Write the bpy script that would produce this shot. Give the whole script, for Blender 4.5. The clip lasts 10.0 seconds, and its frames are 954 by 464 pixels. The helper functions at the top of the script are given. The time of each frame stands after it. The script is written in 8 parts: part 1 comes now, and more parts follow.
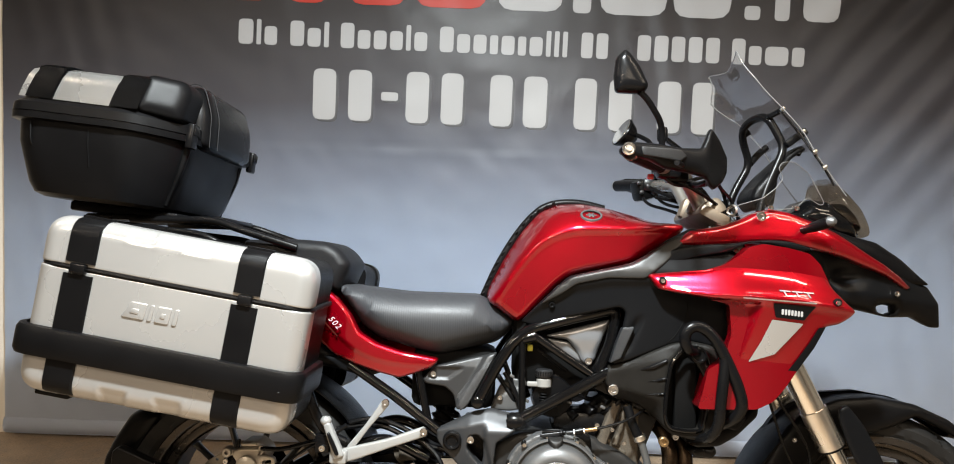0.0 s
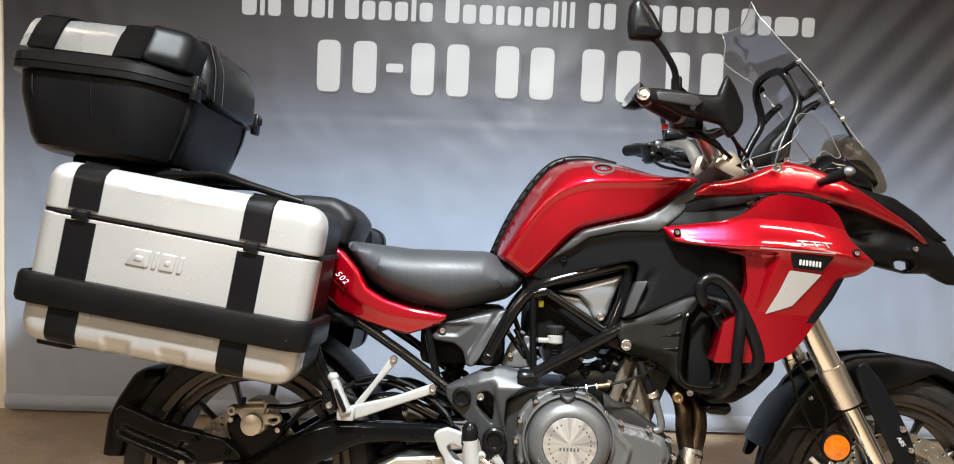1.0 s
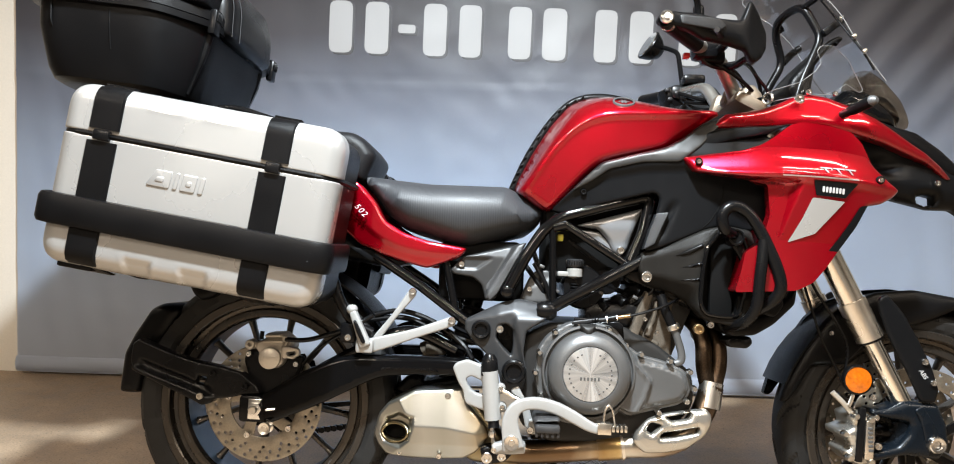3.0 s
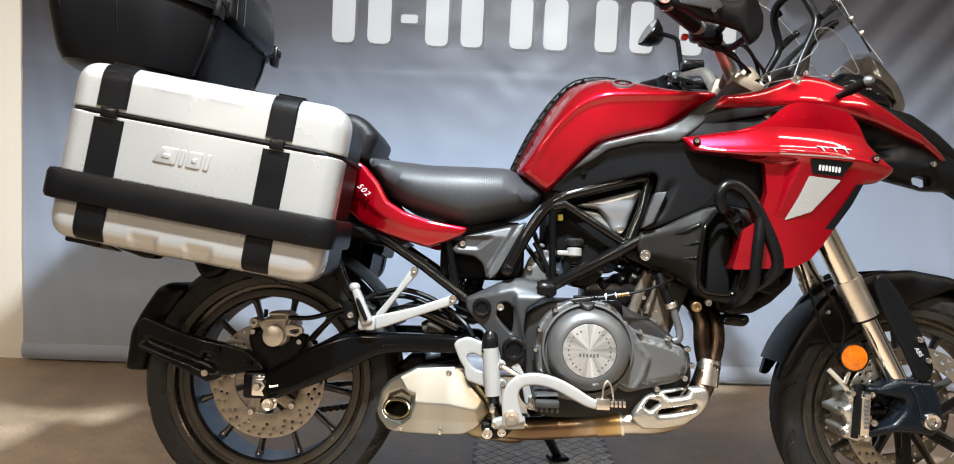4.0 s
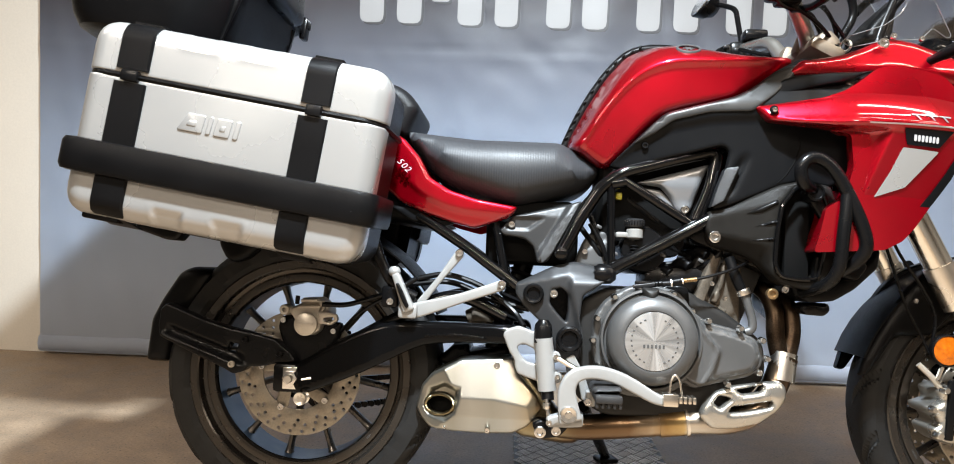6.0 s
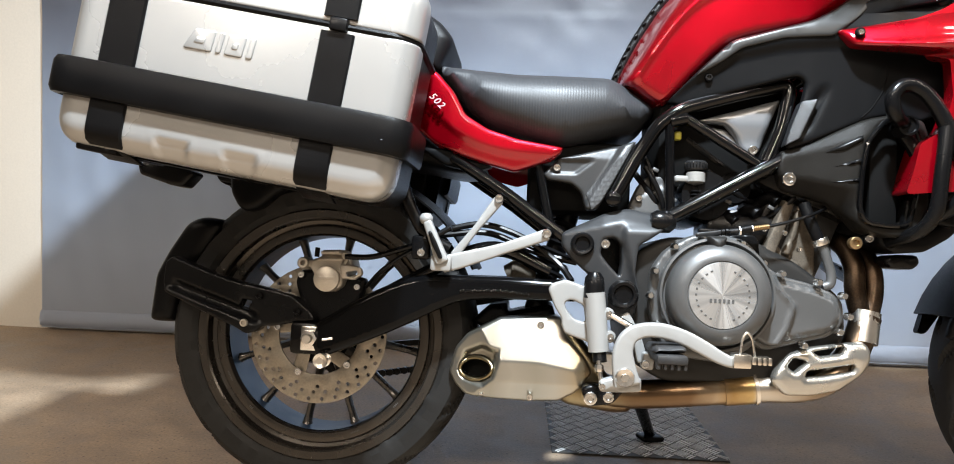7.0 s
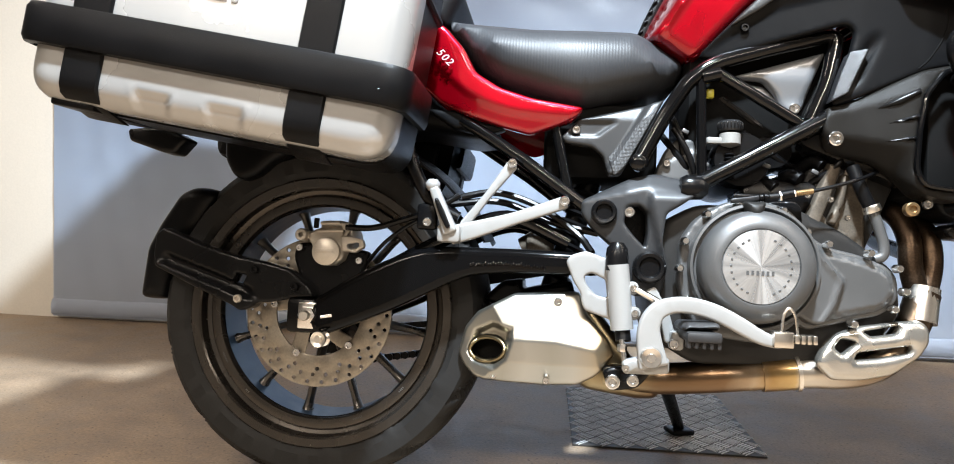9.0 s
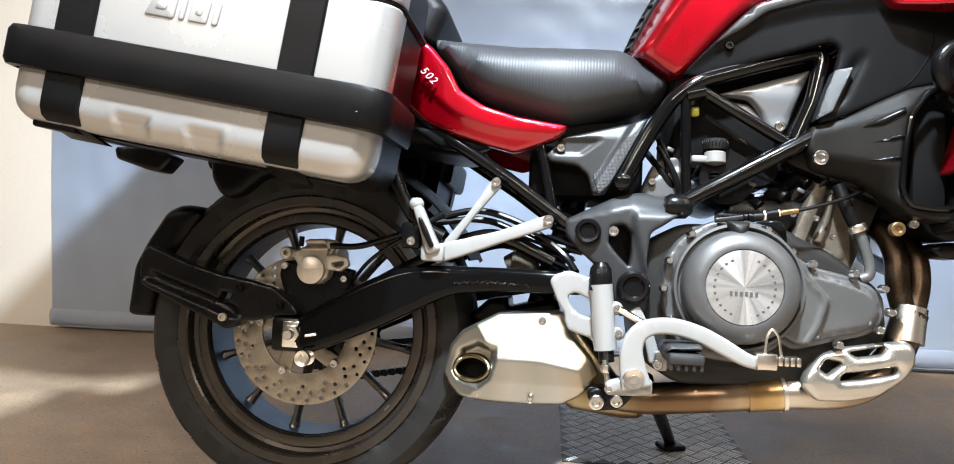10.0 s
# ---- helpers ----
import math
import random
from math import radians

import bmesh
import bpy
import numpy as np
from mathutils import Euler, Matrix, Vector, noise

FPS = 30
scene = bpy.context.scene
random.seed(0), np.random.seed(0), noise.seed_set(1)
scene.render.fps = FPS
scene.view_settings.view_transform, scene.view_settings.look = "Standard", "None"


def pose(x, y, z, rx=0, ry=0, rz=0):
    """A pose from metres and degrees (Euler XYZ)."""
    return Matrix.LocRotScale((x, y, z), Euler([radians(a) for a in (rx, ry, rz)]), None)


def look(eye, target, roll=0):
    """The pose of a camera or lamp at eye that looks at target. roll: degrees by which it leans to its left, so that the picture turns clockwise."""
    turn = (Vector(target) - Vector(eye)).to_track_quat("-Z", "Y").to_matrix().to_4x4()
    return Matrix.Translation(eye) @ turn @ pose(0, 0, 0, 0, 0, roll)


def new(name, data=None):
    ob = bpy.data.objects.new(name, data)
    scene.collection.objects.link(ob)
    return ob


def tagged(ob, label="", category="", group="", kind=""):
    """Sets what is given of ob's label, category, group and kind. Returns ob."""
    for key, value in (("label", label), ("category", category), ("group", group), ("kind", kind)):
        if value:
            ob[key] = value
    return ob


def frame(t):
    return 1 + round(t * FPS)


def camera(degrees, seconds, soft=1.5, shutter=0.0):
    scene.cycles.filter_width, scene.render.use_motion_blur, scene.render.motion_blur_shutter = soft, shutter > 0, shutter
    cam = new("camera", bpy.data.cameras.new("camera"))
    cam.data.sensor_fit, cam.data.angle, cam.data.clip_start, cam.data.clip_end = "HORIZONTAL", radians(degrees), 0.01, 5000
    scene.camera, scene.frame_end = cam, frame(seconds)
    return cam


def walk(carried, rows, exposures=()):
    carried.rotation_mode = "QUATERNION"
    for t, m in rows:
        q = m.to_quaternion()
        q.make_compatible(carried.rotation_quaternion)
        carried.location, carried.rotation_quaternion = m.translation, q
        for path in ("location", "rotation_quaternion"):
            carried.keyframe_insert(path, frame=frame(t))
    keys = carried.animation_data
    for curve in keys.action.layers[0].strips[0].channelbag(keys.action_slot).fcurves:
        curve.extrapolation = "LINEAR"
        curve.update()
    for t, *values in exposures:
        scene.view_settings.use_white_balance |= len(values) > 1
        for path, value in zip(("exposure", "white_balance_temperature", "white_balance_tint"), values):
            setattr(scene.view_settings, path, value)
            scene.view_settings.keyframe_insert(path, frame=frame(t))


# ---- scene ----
cam = camera(66.3, 10.0, 1.0)
PATH = [
    (0, (0.613, -1.819, 1.092), (0.536, 0.177, 0.982), 1.7),
    (0.5, (0.604, -1.808, 1.04), (0.523, 0.188, 0.931), 1.7),
    (1, (0.594, -1.793, 0.986), (0.515, 0.202, 0.873), 1.7),
    (1.5, (0.583, -1.787, 0.938), (0.503, 0.208, 0.824), 1.7),
    (2, (0.569, -1.784, 0.892), (0.49, 0.211, 0.777), 1.8),
    (2.5, (0.558, -1.785, 0.863), (0.476, 0.21, 0.747), 1.8),
    (4, (0.566, -1.821, 0.789), (0.474, 0.173, 0.673), 1.9),
    (4.5, (0.566, -1.815, 0.78), (0.469, 0.179, 0.662), 1.9),
    (5, (0.541, -1.784, 0.768), (0.437, 0.21, 0.645), 2.0),
    (5.5, (0.506, -1.731, 0.767), (0.399, 0.263, 0.646), 1.9),
    (5.7, (0.5, -1.717, 0.759), (0.382, 0.276, 0.644), 1.9),
    (7, (0.417, -1.531, 0.622), (0.262, 0.459, 0.497), 2.1),
    (7.5, (0.405, -1.481, 0.58), (0.222, 0.506, 0.455), 2.1),
    (8, (0.401, -1.452, 0.551), (0.199, 0.534, 0.427), 2.1),
    (8.5, (0.418, -1.433, 0.543), (0.2, 0.551, 0.419), 2.0),
    (9, (0.438, -1.417, 0.556), (0.208, 0.566, 0.436), 2.0),
    (9.5, (0.453, -1.409, 0.575), (0.213, 0.573, 0.458), 2.0),
    (10, (0.475, -1.407, 0.585), (0.226, 0.575, 0.471), 1.9),
]
EXPOSURES = [(0.0, -0.23, 6780, 10), (0.5, -0.13, 6710, 10), (1.0, -0.02, 6630, 10), (1.5, 0.015, 6560, 10), (2.5, 0.02, 6470, 10), (4.5, 0.03, 6390, 10), (7.0, -0.02, 6250, 10), (8.0, 0.15, 6170, 10), (10.0, 0.23, 6100, 10)]
walk(cam, [(t, look(eye, target, roll)) for t, eye, target, roll in PATH], EXPOSURES)

# ---- world, lamps, exposure ----
world = bpy.data.worlds.new("world")
scene.world = world
world.use_nodes = True
world.node_tree.nodes["Background"].inputs[0].default_value = (0.9, 0.95, 1.0, 1)
world.node_tree.nodes["Background"].inputs[1].default_value = 0.03


def area_lamp(name, eye, target, sx, sy, watts, colour):
    data = bpy.data.lights.new(name, "AREA")
    data.shape, data.size, data.size_y, data.energy, data.color = "RECTANGLE", sx, sy, watts, colour
    ob = new(name, data)
    ob.matrix_world = look(eye, target)
    return ob


ROOM = 2.45
# Unseen tubes that give the warm fill; number, places and watts are chosen.
TUBES = [(-1.5, -0.75, 17), (1.9, -0.75, 20), (-0.9, -2.7, 80), (1.0, -2.7, 54), (2.9, -1.6, 34)]
for lx, ly, watts in TUBES:
    area_lamp("tube_fill_light", (lx, ly, ROOM - 0.14), (lx, ly, 0), 1.2, 0.07, watts, (1.0, 0.85, 0.68))
PANEL = (0.50, -1.05, ROOM - 0.085)
area_lamp("panel_light", PANEL, (0.48, -0.85, 0.0), 0.13, 0.13, 240, (0.86, 0.95, 1.0))


# ---- materials ----
def material(name, colour, rough=0.5, metal=0.0, coat=0.0, grain=0.0, grain_size=400.0, bump=0.0, bump_size=900.0, spec=0.5,
             stains=0.0, stain_size=6.0, coat_rough=0.05):
    """Principled surface with two scales of variation: fine grain and broad stains in tone and roughness, plus relief."""
    m = bpy.data.materials.new(name)
    m.use_nodes = True
    n, l = m.node_tree.nodes, m.node_tree.links
    b = n["Principled BSDF"]
    b.inputs["Metallic"].default_value, b.inputs["Roughness"].default_value = metal, rough
    b.inputs["Coat Weight"].default_value, b.inputs["Coat Roughness"].default_value = coat, coat_rough
    b.inputs["Specular IOR Level"].default_value = spec
    tc = n.new("ShaderNodeTexCoord")
    broad = n.new("ShaderNodeTexNoise")
    broad.inputs["Scale"].default_value, broad.inputs["Detail"].default_value = stain_size, 6
    l.new(tc.outputs["Object"], broad.inputs["Vector"])
    fine = n.new("ShaderNodeTexNoise")
    fine.inputs["Scale"].default_value, fine.inputs["Detail"].default_value = grain_size, 3
    l.new(tc.outputs["Object"], fine.inputs["Vector"])
    mix = n.new("ShaderNodeMix")
    mix.data_type = "FLOAT"
    mix.inputs[0].default_value = 0.5
    l.new(broad.outputs[0], mix.inputs[2])
    l.new(fine.outputs[0], mix.inputs[3])
    mp = n.new("ShaderNodeMapRange")
    mp.inputs[1].default_value, mp.inputs[2].default_value = 0.3, 0.7
    k = max(grain, stains)
    mp.inputs[3].default_value, mp.inputs[4].default_value = 1 - k, 1 + k
    l.new((mix if grain and stains else broad if stains else fine).outputs[0], mp.inputs[0])
    mul = n.new("ShaderNodeMix")
    mul.data_type, mul.blend_type = "RGBA", "MULTIPLY"
    mul.inputs[0].default_value = 1.0
    mul.inputs[6].default_value = (*colour, 1)
    l.new(mp.outputs[0], mul.inputs[7])
    l.new(mul.outputs[2], b.inputs["Base Color"])
    rr = n.new("ShaderNodeMapRange")
    rr.inputs[1].default_value, rr.inputs[2].default_value = 0.3, 0.7
    rr.inputs[3].default_value, rr.inputs[4].default_value = max(rough - 0.07, 0.02), min(rough + 0.07, 1)
    l.new(broad.outputs[0], rr.inputs[0])
    l.new(rr.outputs[0], b.inputs["Roughness"])
    if bump:
        bn = n.new("ShaderNodeTexNoise")
        bn.inputs["Scale"].default_value, bn.inputs["Detail"].default_value = bump_size, 2
        l.new(tc.outputs["Object"], bn.inputs["Vector"])
        bp = n.new("ShaderNodeBump")
        bp.inputs["Strength"].default_value, bp.inputs["Distance"].default_value = bump, 0.001
        l.new(bn.outputs[0], bp.inputs["Height"])
        l.new(bp.outputs[0], b.inputs["Normal"])
    return m


RED = material("red_paint", (0.262, 0.0002, 0.006), 0.30, 0.72, 1.0, 0.10, 2500, stains=0.04, coat_rough=0.05, spec=0.1)
GLOSS = material("gloss_black", (0.0020, 0.0020, 0.0022), 0.10, 0.0, 0.3, 0.1, 300, spec=0.16, stains=0.1)
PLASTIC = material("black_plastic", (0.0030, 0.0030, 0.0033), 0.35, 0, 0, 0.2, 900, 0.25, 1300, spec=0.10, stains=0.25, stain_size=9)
SATIN = material("satin_black", (0.0030, 0.0030, 0.0033), 0.27, 0, 0, 0.1, 500, 0.08, 900, spec=0.16, stains=0.15)
GREY = material("graphite_paint", (0.0038, 0.0040, 0.0045), 0.36, 0.0, 0.0, 0.12, 1800, 0.12, 1800, spec=0.09, stains=0.15, stain_size=9)
STEELGREY = material("silver_grey_paint", (0.26, 0.27, 0.29), 0.36, 0.5, 0.2, 0.05, 2000, stains=0.05, coat_rough=0.25)
VINYL = material("seat_vinyl", (0.023, 0.0243, 0.0272), 0.50, 0, 0, 0.14, 700, 0.35, 1100, spec=0.30, stains=0.12)
PILLION = material("pillion_vinyl", (0.006, 0.0063, 0.0072), 0.42, 0, 0, 0.14, 700, 0.35, 1100, spec=0.16, stains=0.12)
SILVER = material("case_silver", (0.345, 0.342, 0.335), 0.29, 0.55, 0.1, 0.02, 3000, stains=0.04, stain_size=4, coat_rough=0.3)
STEEL = material("stainless_steel", (0.66, 0.63, 0.58), 0.27, 1.0, 0, 0.06, 500, 0.06, 700, stains=0.10, stain_size=12)
CHROME = material("bright_metal", (0.72, 0.71, 0.69), 0.20, 1.0, 0, 0.1, 300, stains=0.1, stain_size=60)
FORKGOLD = material("fork_tube_metal", (0.80, 0.77, 0.71), 0.17, 1.0, 0, 0.05, 300, stains=0.08)
ENGINE = material("engine_grey_cast", (0.086, 0.087, 0.088), 0.42, 0.5, 0, 0.10, 900, 0.15, 1300, spec=0.3, stains=0.14, stain_size=14)
ENGINEDARK = material("engine_dark_cast", (0.016, 0.0155, 0.015), 0.5, 0.3, 0, 0.15, 700, 0.2, 900, spec=0.25, stains=0.3, stain_size=14)
MUFFLER = material("brushed_muffler_steel", (0.44, 0.43, 0.40), 0.29, 0.9, 0, 0.08, 700, 0.06, 300, stains=0.10, stain_size=9)
PIPEDARK = material("burnt_brown_pipe", (0.050, 0.033, 0.021), 0.36, 0.9, 0, 0.2, 300, stains=0.7, stain_size=28)
# Grey for tubes along clear sheets' rims, standing for light caught in the edges.
EDGE = material("edge_glint_grey", (0.13, 0.13, 0.13), 0.22, 0.0, 0.5, 0.02, 300)
BAND = material("graphite_satin_band", (0.023, 0.0235, 0.025), 0.33, 0.5, 0.0, 0.06, 1800, spec=0.3, stains=0.08)
CASTALU = material("raw_cast_aluminium", (0.088, 0.074, 0.058), 0.50, 0.5, 0, 0.20, 300, 0.08, 500, spec=0.3, stains=0.4, stain_size=20)
WHITE = material("pale_silver_paint", (0.25, 0.25, 0.245), 0.34, 0.2, 0.25, 0.03, 1200, stains=0.06, coat_rough=0.15)
RUBBER = material("tyre_rubber", (0.0090, 0.0088, 0.0086), 0.60, 0, 0, 0.3, 500, 0.25, 900, spec=0.20, stains=0.35, stain_size=10)
SPOKE = material("spoke_dark_grey", (0.080, 0.074, 0.068), 0.30, 0.7, 0.0, 0.1, 900, stains=0.15, stain_size=12)
RIM = material("rim_dark_grey", (0.056, 0.050, 0.044), 0.27, 0.8, 0.0, 0.1, 900, stains=0.15, stain_size=12)
BLUE = material("rim_blue_band", (0.022, 0.048, 0.095), 0.4, 0.1, 0.1, 0.1, 500, stains=0.25, stain_size=20)
DISC = material("brake_disc_steel", (0.26, 0.232, 0.19), 0.34, 0.85, 0, 0.15, 260, stains=0.2, stain_size=30)
CALIPER = material("caliper_grey_metal", (0.40, 0.365, 0.315), 0.40, 0.6, 0, 0.12, 500, 0.15, 900, stains=0.18, stain_size=25)
AMBER = material("amber_reflector", (0.40, 0.090, 0.002), 0.18, 0.1, 1.0, 0.35, 150, stains=0.25, stain_size=40)
INFILL = material("infill_grey_paint", (0.22, 0.23, 0.245), 0.33, 0.6, 0.2, 0.05, 2000, stains=0.08, coat_rough=0.25)
SHROUD_BLACK = material("dusty_shroud_plastic", (0.0085, 0.0078, 0.0070), 0.38, 0, 0, 0.3, 900, 0.40, 1300, spec=0.085, stains=0.35, stain_size=14)
ARMBLACK = material("swingarm_black_paint", (0.0020, 0.0020, 0.0022), 0.12, 0.0, 0.0, 0.1, 300, spec=0.12, stains=0.1)
BANDGREY = material("flaked_highlight_band", (0.030, 0.0295, 0.029), 0.38, 0.5, 0.0, 0.08, 1800, spec=0.3, stains=0.10, coat_rough=0.3)
PIVOTGREY = material("pivot_grey_paint", (0.030, 0.031, 0.033), 0.37, 0.4, 0.0, 0.06, 1800, spec=0.34, stains=0.08)
PEGRUBBER = material("footpeg_rubber", (0.020, 0.020, 0.021), 0.5, 0, 0, 0.2, 600, 0.2, 900, spec=0.3, stains=0.3, stain_size=30)
YOKE = material("cast_yoke_metal", (0.15, 0.122, 0.092), 0.48, 0.5, 0, 0.1, 400, 0.1, 600, spec=0.3, stains=0.2, stain_size=30)
BRASS = material("aged_brass", (0.30, 0.20, 0.10), 0.34, 0.9, 0, 0.1, 400, stains=0.3, stain_size=60)
BLUEBLACK = material("blue_black_cast", (0.0035, 0.0056, 0.0085), 0.26, 0.2, 0.0, 0.1, 600, spec=0.22, stains=0.2, stain_size=20)
# Near-black for boxes, seams and holes, with the openings' shade in the colour.
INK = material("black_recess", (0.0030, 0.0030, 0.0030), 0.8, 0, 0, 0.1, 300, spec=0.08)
LETTER = material("white_print", (0.33, 0.33, 0.335), 0.5, 0, 0, 0.02, 300, spec=0.3, stains=0.03)
LETTERRED = material("red_print", (0.36, 0.028, 0.016), 0.5, 0, 0, 0.02, 300, spec=0.3, stains=0.03)
SHADOWINK = material("dark_print", (0.05, 0.05, 0.055), 0.55, 0, 0, 0.02, 300, stains=0.03)
WALLPAINT = material("cream_wall_paint", (0.70, 0.655, 0.58), 0.75, 0, 0, 0.02, 120, 0.2, 160, stains=0.05, stain_size=2.5)
CEILPAINT = material("white_ceiling_paint", (0.50, 0.49, 0.47), 0.8, 0, 0, 0.02, 120, stains=0.05, stain_size=2)
# Grey chosen by how much light the unseen walls should bounce.
GREYWALL = material("bounce_grey_wall_paint", (0.22, 0.208, 0.190), 0.8, 0, 0, 0.02, 120, 0.2, 160, stains=0.08, stain_size=2.5)
ALUPLATE = material("tread_plate_aluminium", (0.085, 0.082, 0.078), 0.46, 0.4, 0, 0.2, 200, 0.1, 400, stains=0.3, stain_size=14)
# Bars are near white and not metallic, so their glints sit in the colour.
TREADTOP = material("tread_bar_worn_glint", (0.86, 0.86, 0.85), 0.45, 0.0, 0, 0.15, 200, stains=0.3, stain_size=20)
YELLOW = material("yellow_plug", (0.45, 0.42, 0.04), 0.4, 0, 0.2)
ENAMEL = material("milky_plastic", (0.18, 0.178, 0.17), 0.4, 0, 0.2, 0.05, 300)
LENSRED = material("red_lens", (0.45, 0.02, 0.02), 0.12, 0, 1.0)


def ribbed_vinyl():
    m = VINYL.copy()
    m.name = "seat_ribbed_vinyl"
    n, l = m.node_tree.nodes, m.node_tree.links
    tc = n.new("ShaderNodeTexCoord")
    w = n.new("ShaderNodeTexWave")
    w.wave_type, w.bands_direction = "BANDS", "X"
    w.inputs["Scale"].default_value, w.inputs["Distortion"].default_value, w.inputs["Detail"].default_value = 60, 0.9, 1
    l.new(tc.outputs["Object"], w.inputs["Vector"])
    b = n.new("ShaderNodeBump")
    b.inputs["Strength"].default_value, b.inputs["Distance"].default_value = 0.16, 0.0007
    l.new(w.outputs["Fac"], b.inputs["Height"])
    l.new(b.outputs[0], n["Principled BSDF"].inputs["Normal"])
    return m


RIBBED = ribbed_vinyl()


def dotted(name, colour, scale):
    """Plastic with a fine raised dot pattern."""
    m = material(name, colour, 0.40, 0.2, 0, 0.1, 900, spec=0.3)
    n, l = m.node_tree.nodes, m.node_tree.links
    tc, v, b = n.new("ShaderNodeTexCoord"), n.new("ShaderNodeTexVoronoi"), n.new("ShaderNodeBump")
    v.inputs["Scale"].default_value, v.inputs["Randomness"].default_value = scale, 0.0
    l.new(tc.outputs["Object"], v.inputs["Vector"])
    b.inputs["Strength"].default_value, b.inputs["Distance"].default_value = 0.9, 0.0012
    b.invert = True
    l.new(v.outputs["Distance"], b.inputs["Height"])
    l.new(b.outputs[0], n["Principled BSDF"].inputs["Normal"])
    return m



def ramped(name, axis, stops, rough, metal=0.0, lo=0.0, hi=1.0, wobble=0.0, size=8.0, coat=0.0):
    """Colour that runs along one object axis from lo to hi, with a noise wobble: printed gradients and heat tints."""
    m = bpy.data.materials.new(name)
    m.use_nodes = True
    n, l = m.node_tree.nodes, m.node_tree.links
    b = n["Principled BSDF"]
    b.inputs["Metallic"].default_value, b.inputs["Roughness"].default_value, b.inputs["Coat Weight"].default_value = metal, rough, coat
    tc, sep = n.new("ShaderNodeTexCoord"), n.new("ShaderNodeSeparateXYZ")
    l.new(tc.outputs["Object"], sep.inputs[0])
    mp = n.new("ShaderNodeMapRange")
    mp.inputs[1].default_value, mp.inputs[2].default_value = lo, hi
    l.new(sep.outputs["XYZ".index(axis)], mp.inputs[0])
    no = n.new("ShaderNodeTexNoise")
    no.inputs["Scale"].default_value, no.inputs["Detail"].default_value = size, 5
    l.new(tc.outputs["Object"], no.inputs["Vector"])
    ma = n.new("ShaderNodeMath")
    ma.operation = "MULTIPLY_ADD"
    ma.inputs[1].default_value = wobble
    l.new(no.outputs[0], ma.inputs[0])
    l.new(mp.outputs[0], ma.inputs[2])
    sub = n.new("ShaderNodeMath")
    sub.operation = "SUBTRACT"
    sub.inputs[1].default_value = wobble * 0.5
    l.new(ma.outputs[0], sub.inputs[0])
    r = n.new("ShaderNodeValToRGB")
    r.color_ramp.elements[0].position, r.color_ramp.elements[0].color = stops[0][0], (*stops[0][1], 1)
    r.color_ramp.elements[1].position, r.color_ramp.elements[1].color = stops[-1][0], (*stops[-1][1], 1)
    for p, c in stops[1:-1]:
        r.color_ramp.elements.new(p).color = (*c, 1)
    l.new(sub.outputs[0], r.inputs[0])
    l.new(r.outputs[0], b.inputs["Base Color"])
    return m


# Printed fade; its stops also make up for the lamps' falloff on the cloth.
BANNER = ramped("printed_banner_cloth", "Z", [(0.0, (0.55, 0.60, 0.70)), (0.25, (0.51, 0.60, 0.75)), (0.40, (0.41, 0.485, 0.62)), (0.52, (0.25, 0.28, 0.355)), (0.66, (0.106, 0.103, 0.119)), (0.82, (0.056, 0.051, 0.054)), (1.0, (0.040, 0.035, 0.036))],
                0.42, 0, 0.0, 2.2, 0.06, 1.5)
HEADER = ramped("heat_tinted_pipe", "X", [(0.0, (0.24, 0.20, 0.12)), (0.20, (0.12, 0.078, 0.045)), (0.38, (0.15, 0.095, 0.055)), (0.46, (0.34, 0.27, 0.19)), (0.52, (0.30, 0.20, 0.09)), (0.575, (0.46, 0.34, 0.16)), (0.60, (0.50, 0.47, 0.42)), (0.66, (0.42, 0.38, 0.33)), (0.76, (0.22, 0.17, 0.12)), (1.0, (0.08, 0.055, 0.04))],
                0.30, 1.0, 0.50, 1.06, 0.10, 26)
# Softly alternating lighter and darker grey bands, heat tinted towards the inlet end.
MUFFSTEEL = ramped("banded_heat_tinted_steel", "X", [(0.0, (0.30, 0.28, 0.24)), (0.10, (0.33, 0.325, 0.29)), (0.30, (0.26, 0.255, 0.225)), (0.42, (0.34, 0.335, 0.31)), (0.60, (0.30, 0.30, 0.27)), (0.72, (0.34, 0.335, 0.31)), (0.84, (0.34, 0.31, 0.25)), (0.93, (0.33, 0.26, 0.16)), (1.0, (0.18, 0.12, 0.07))],
                   0.29, 0.92, 0.265, 0.540, 0.16, 11)


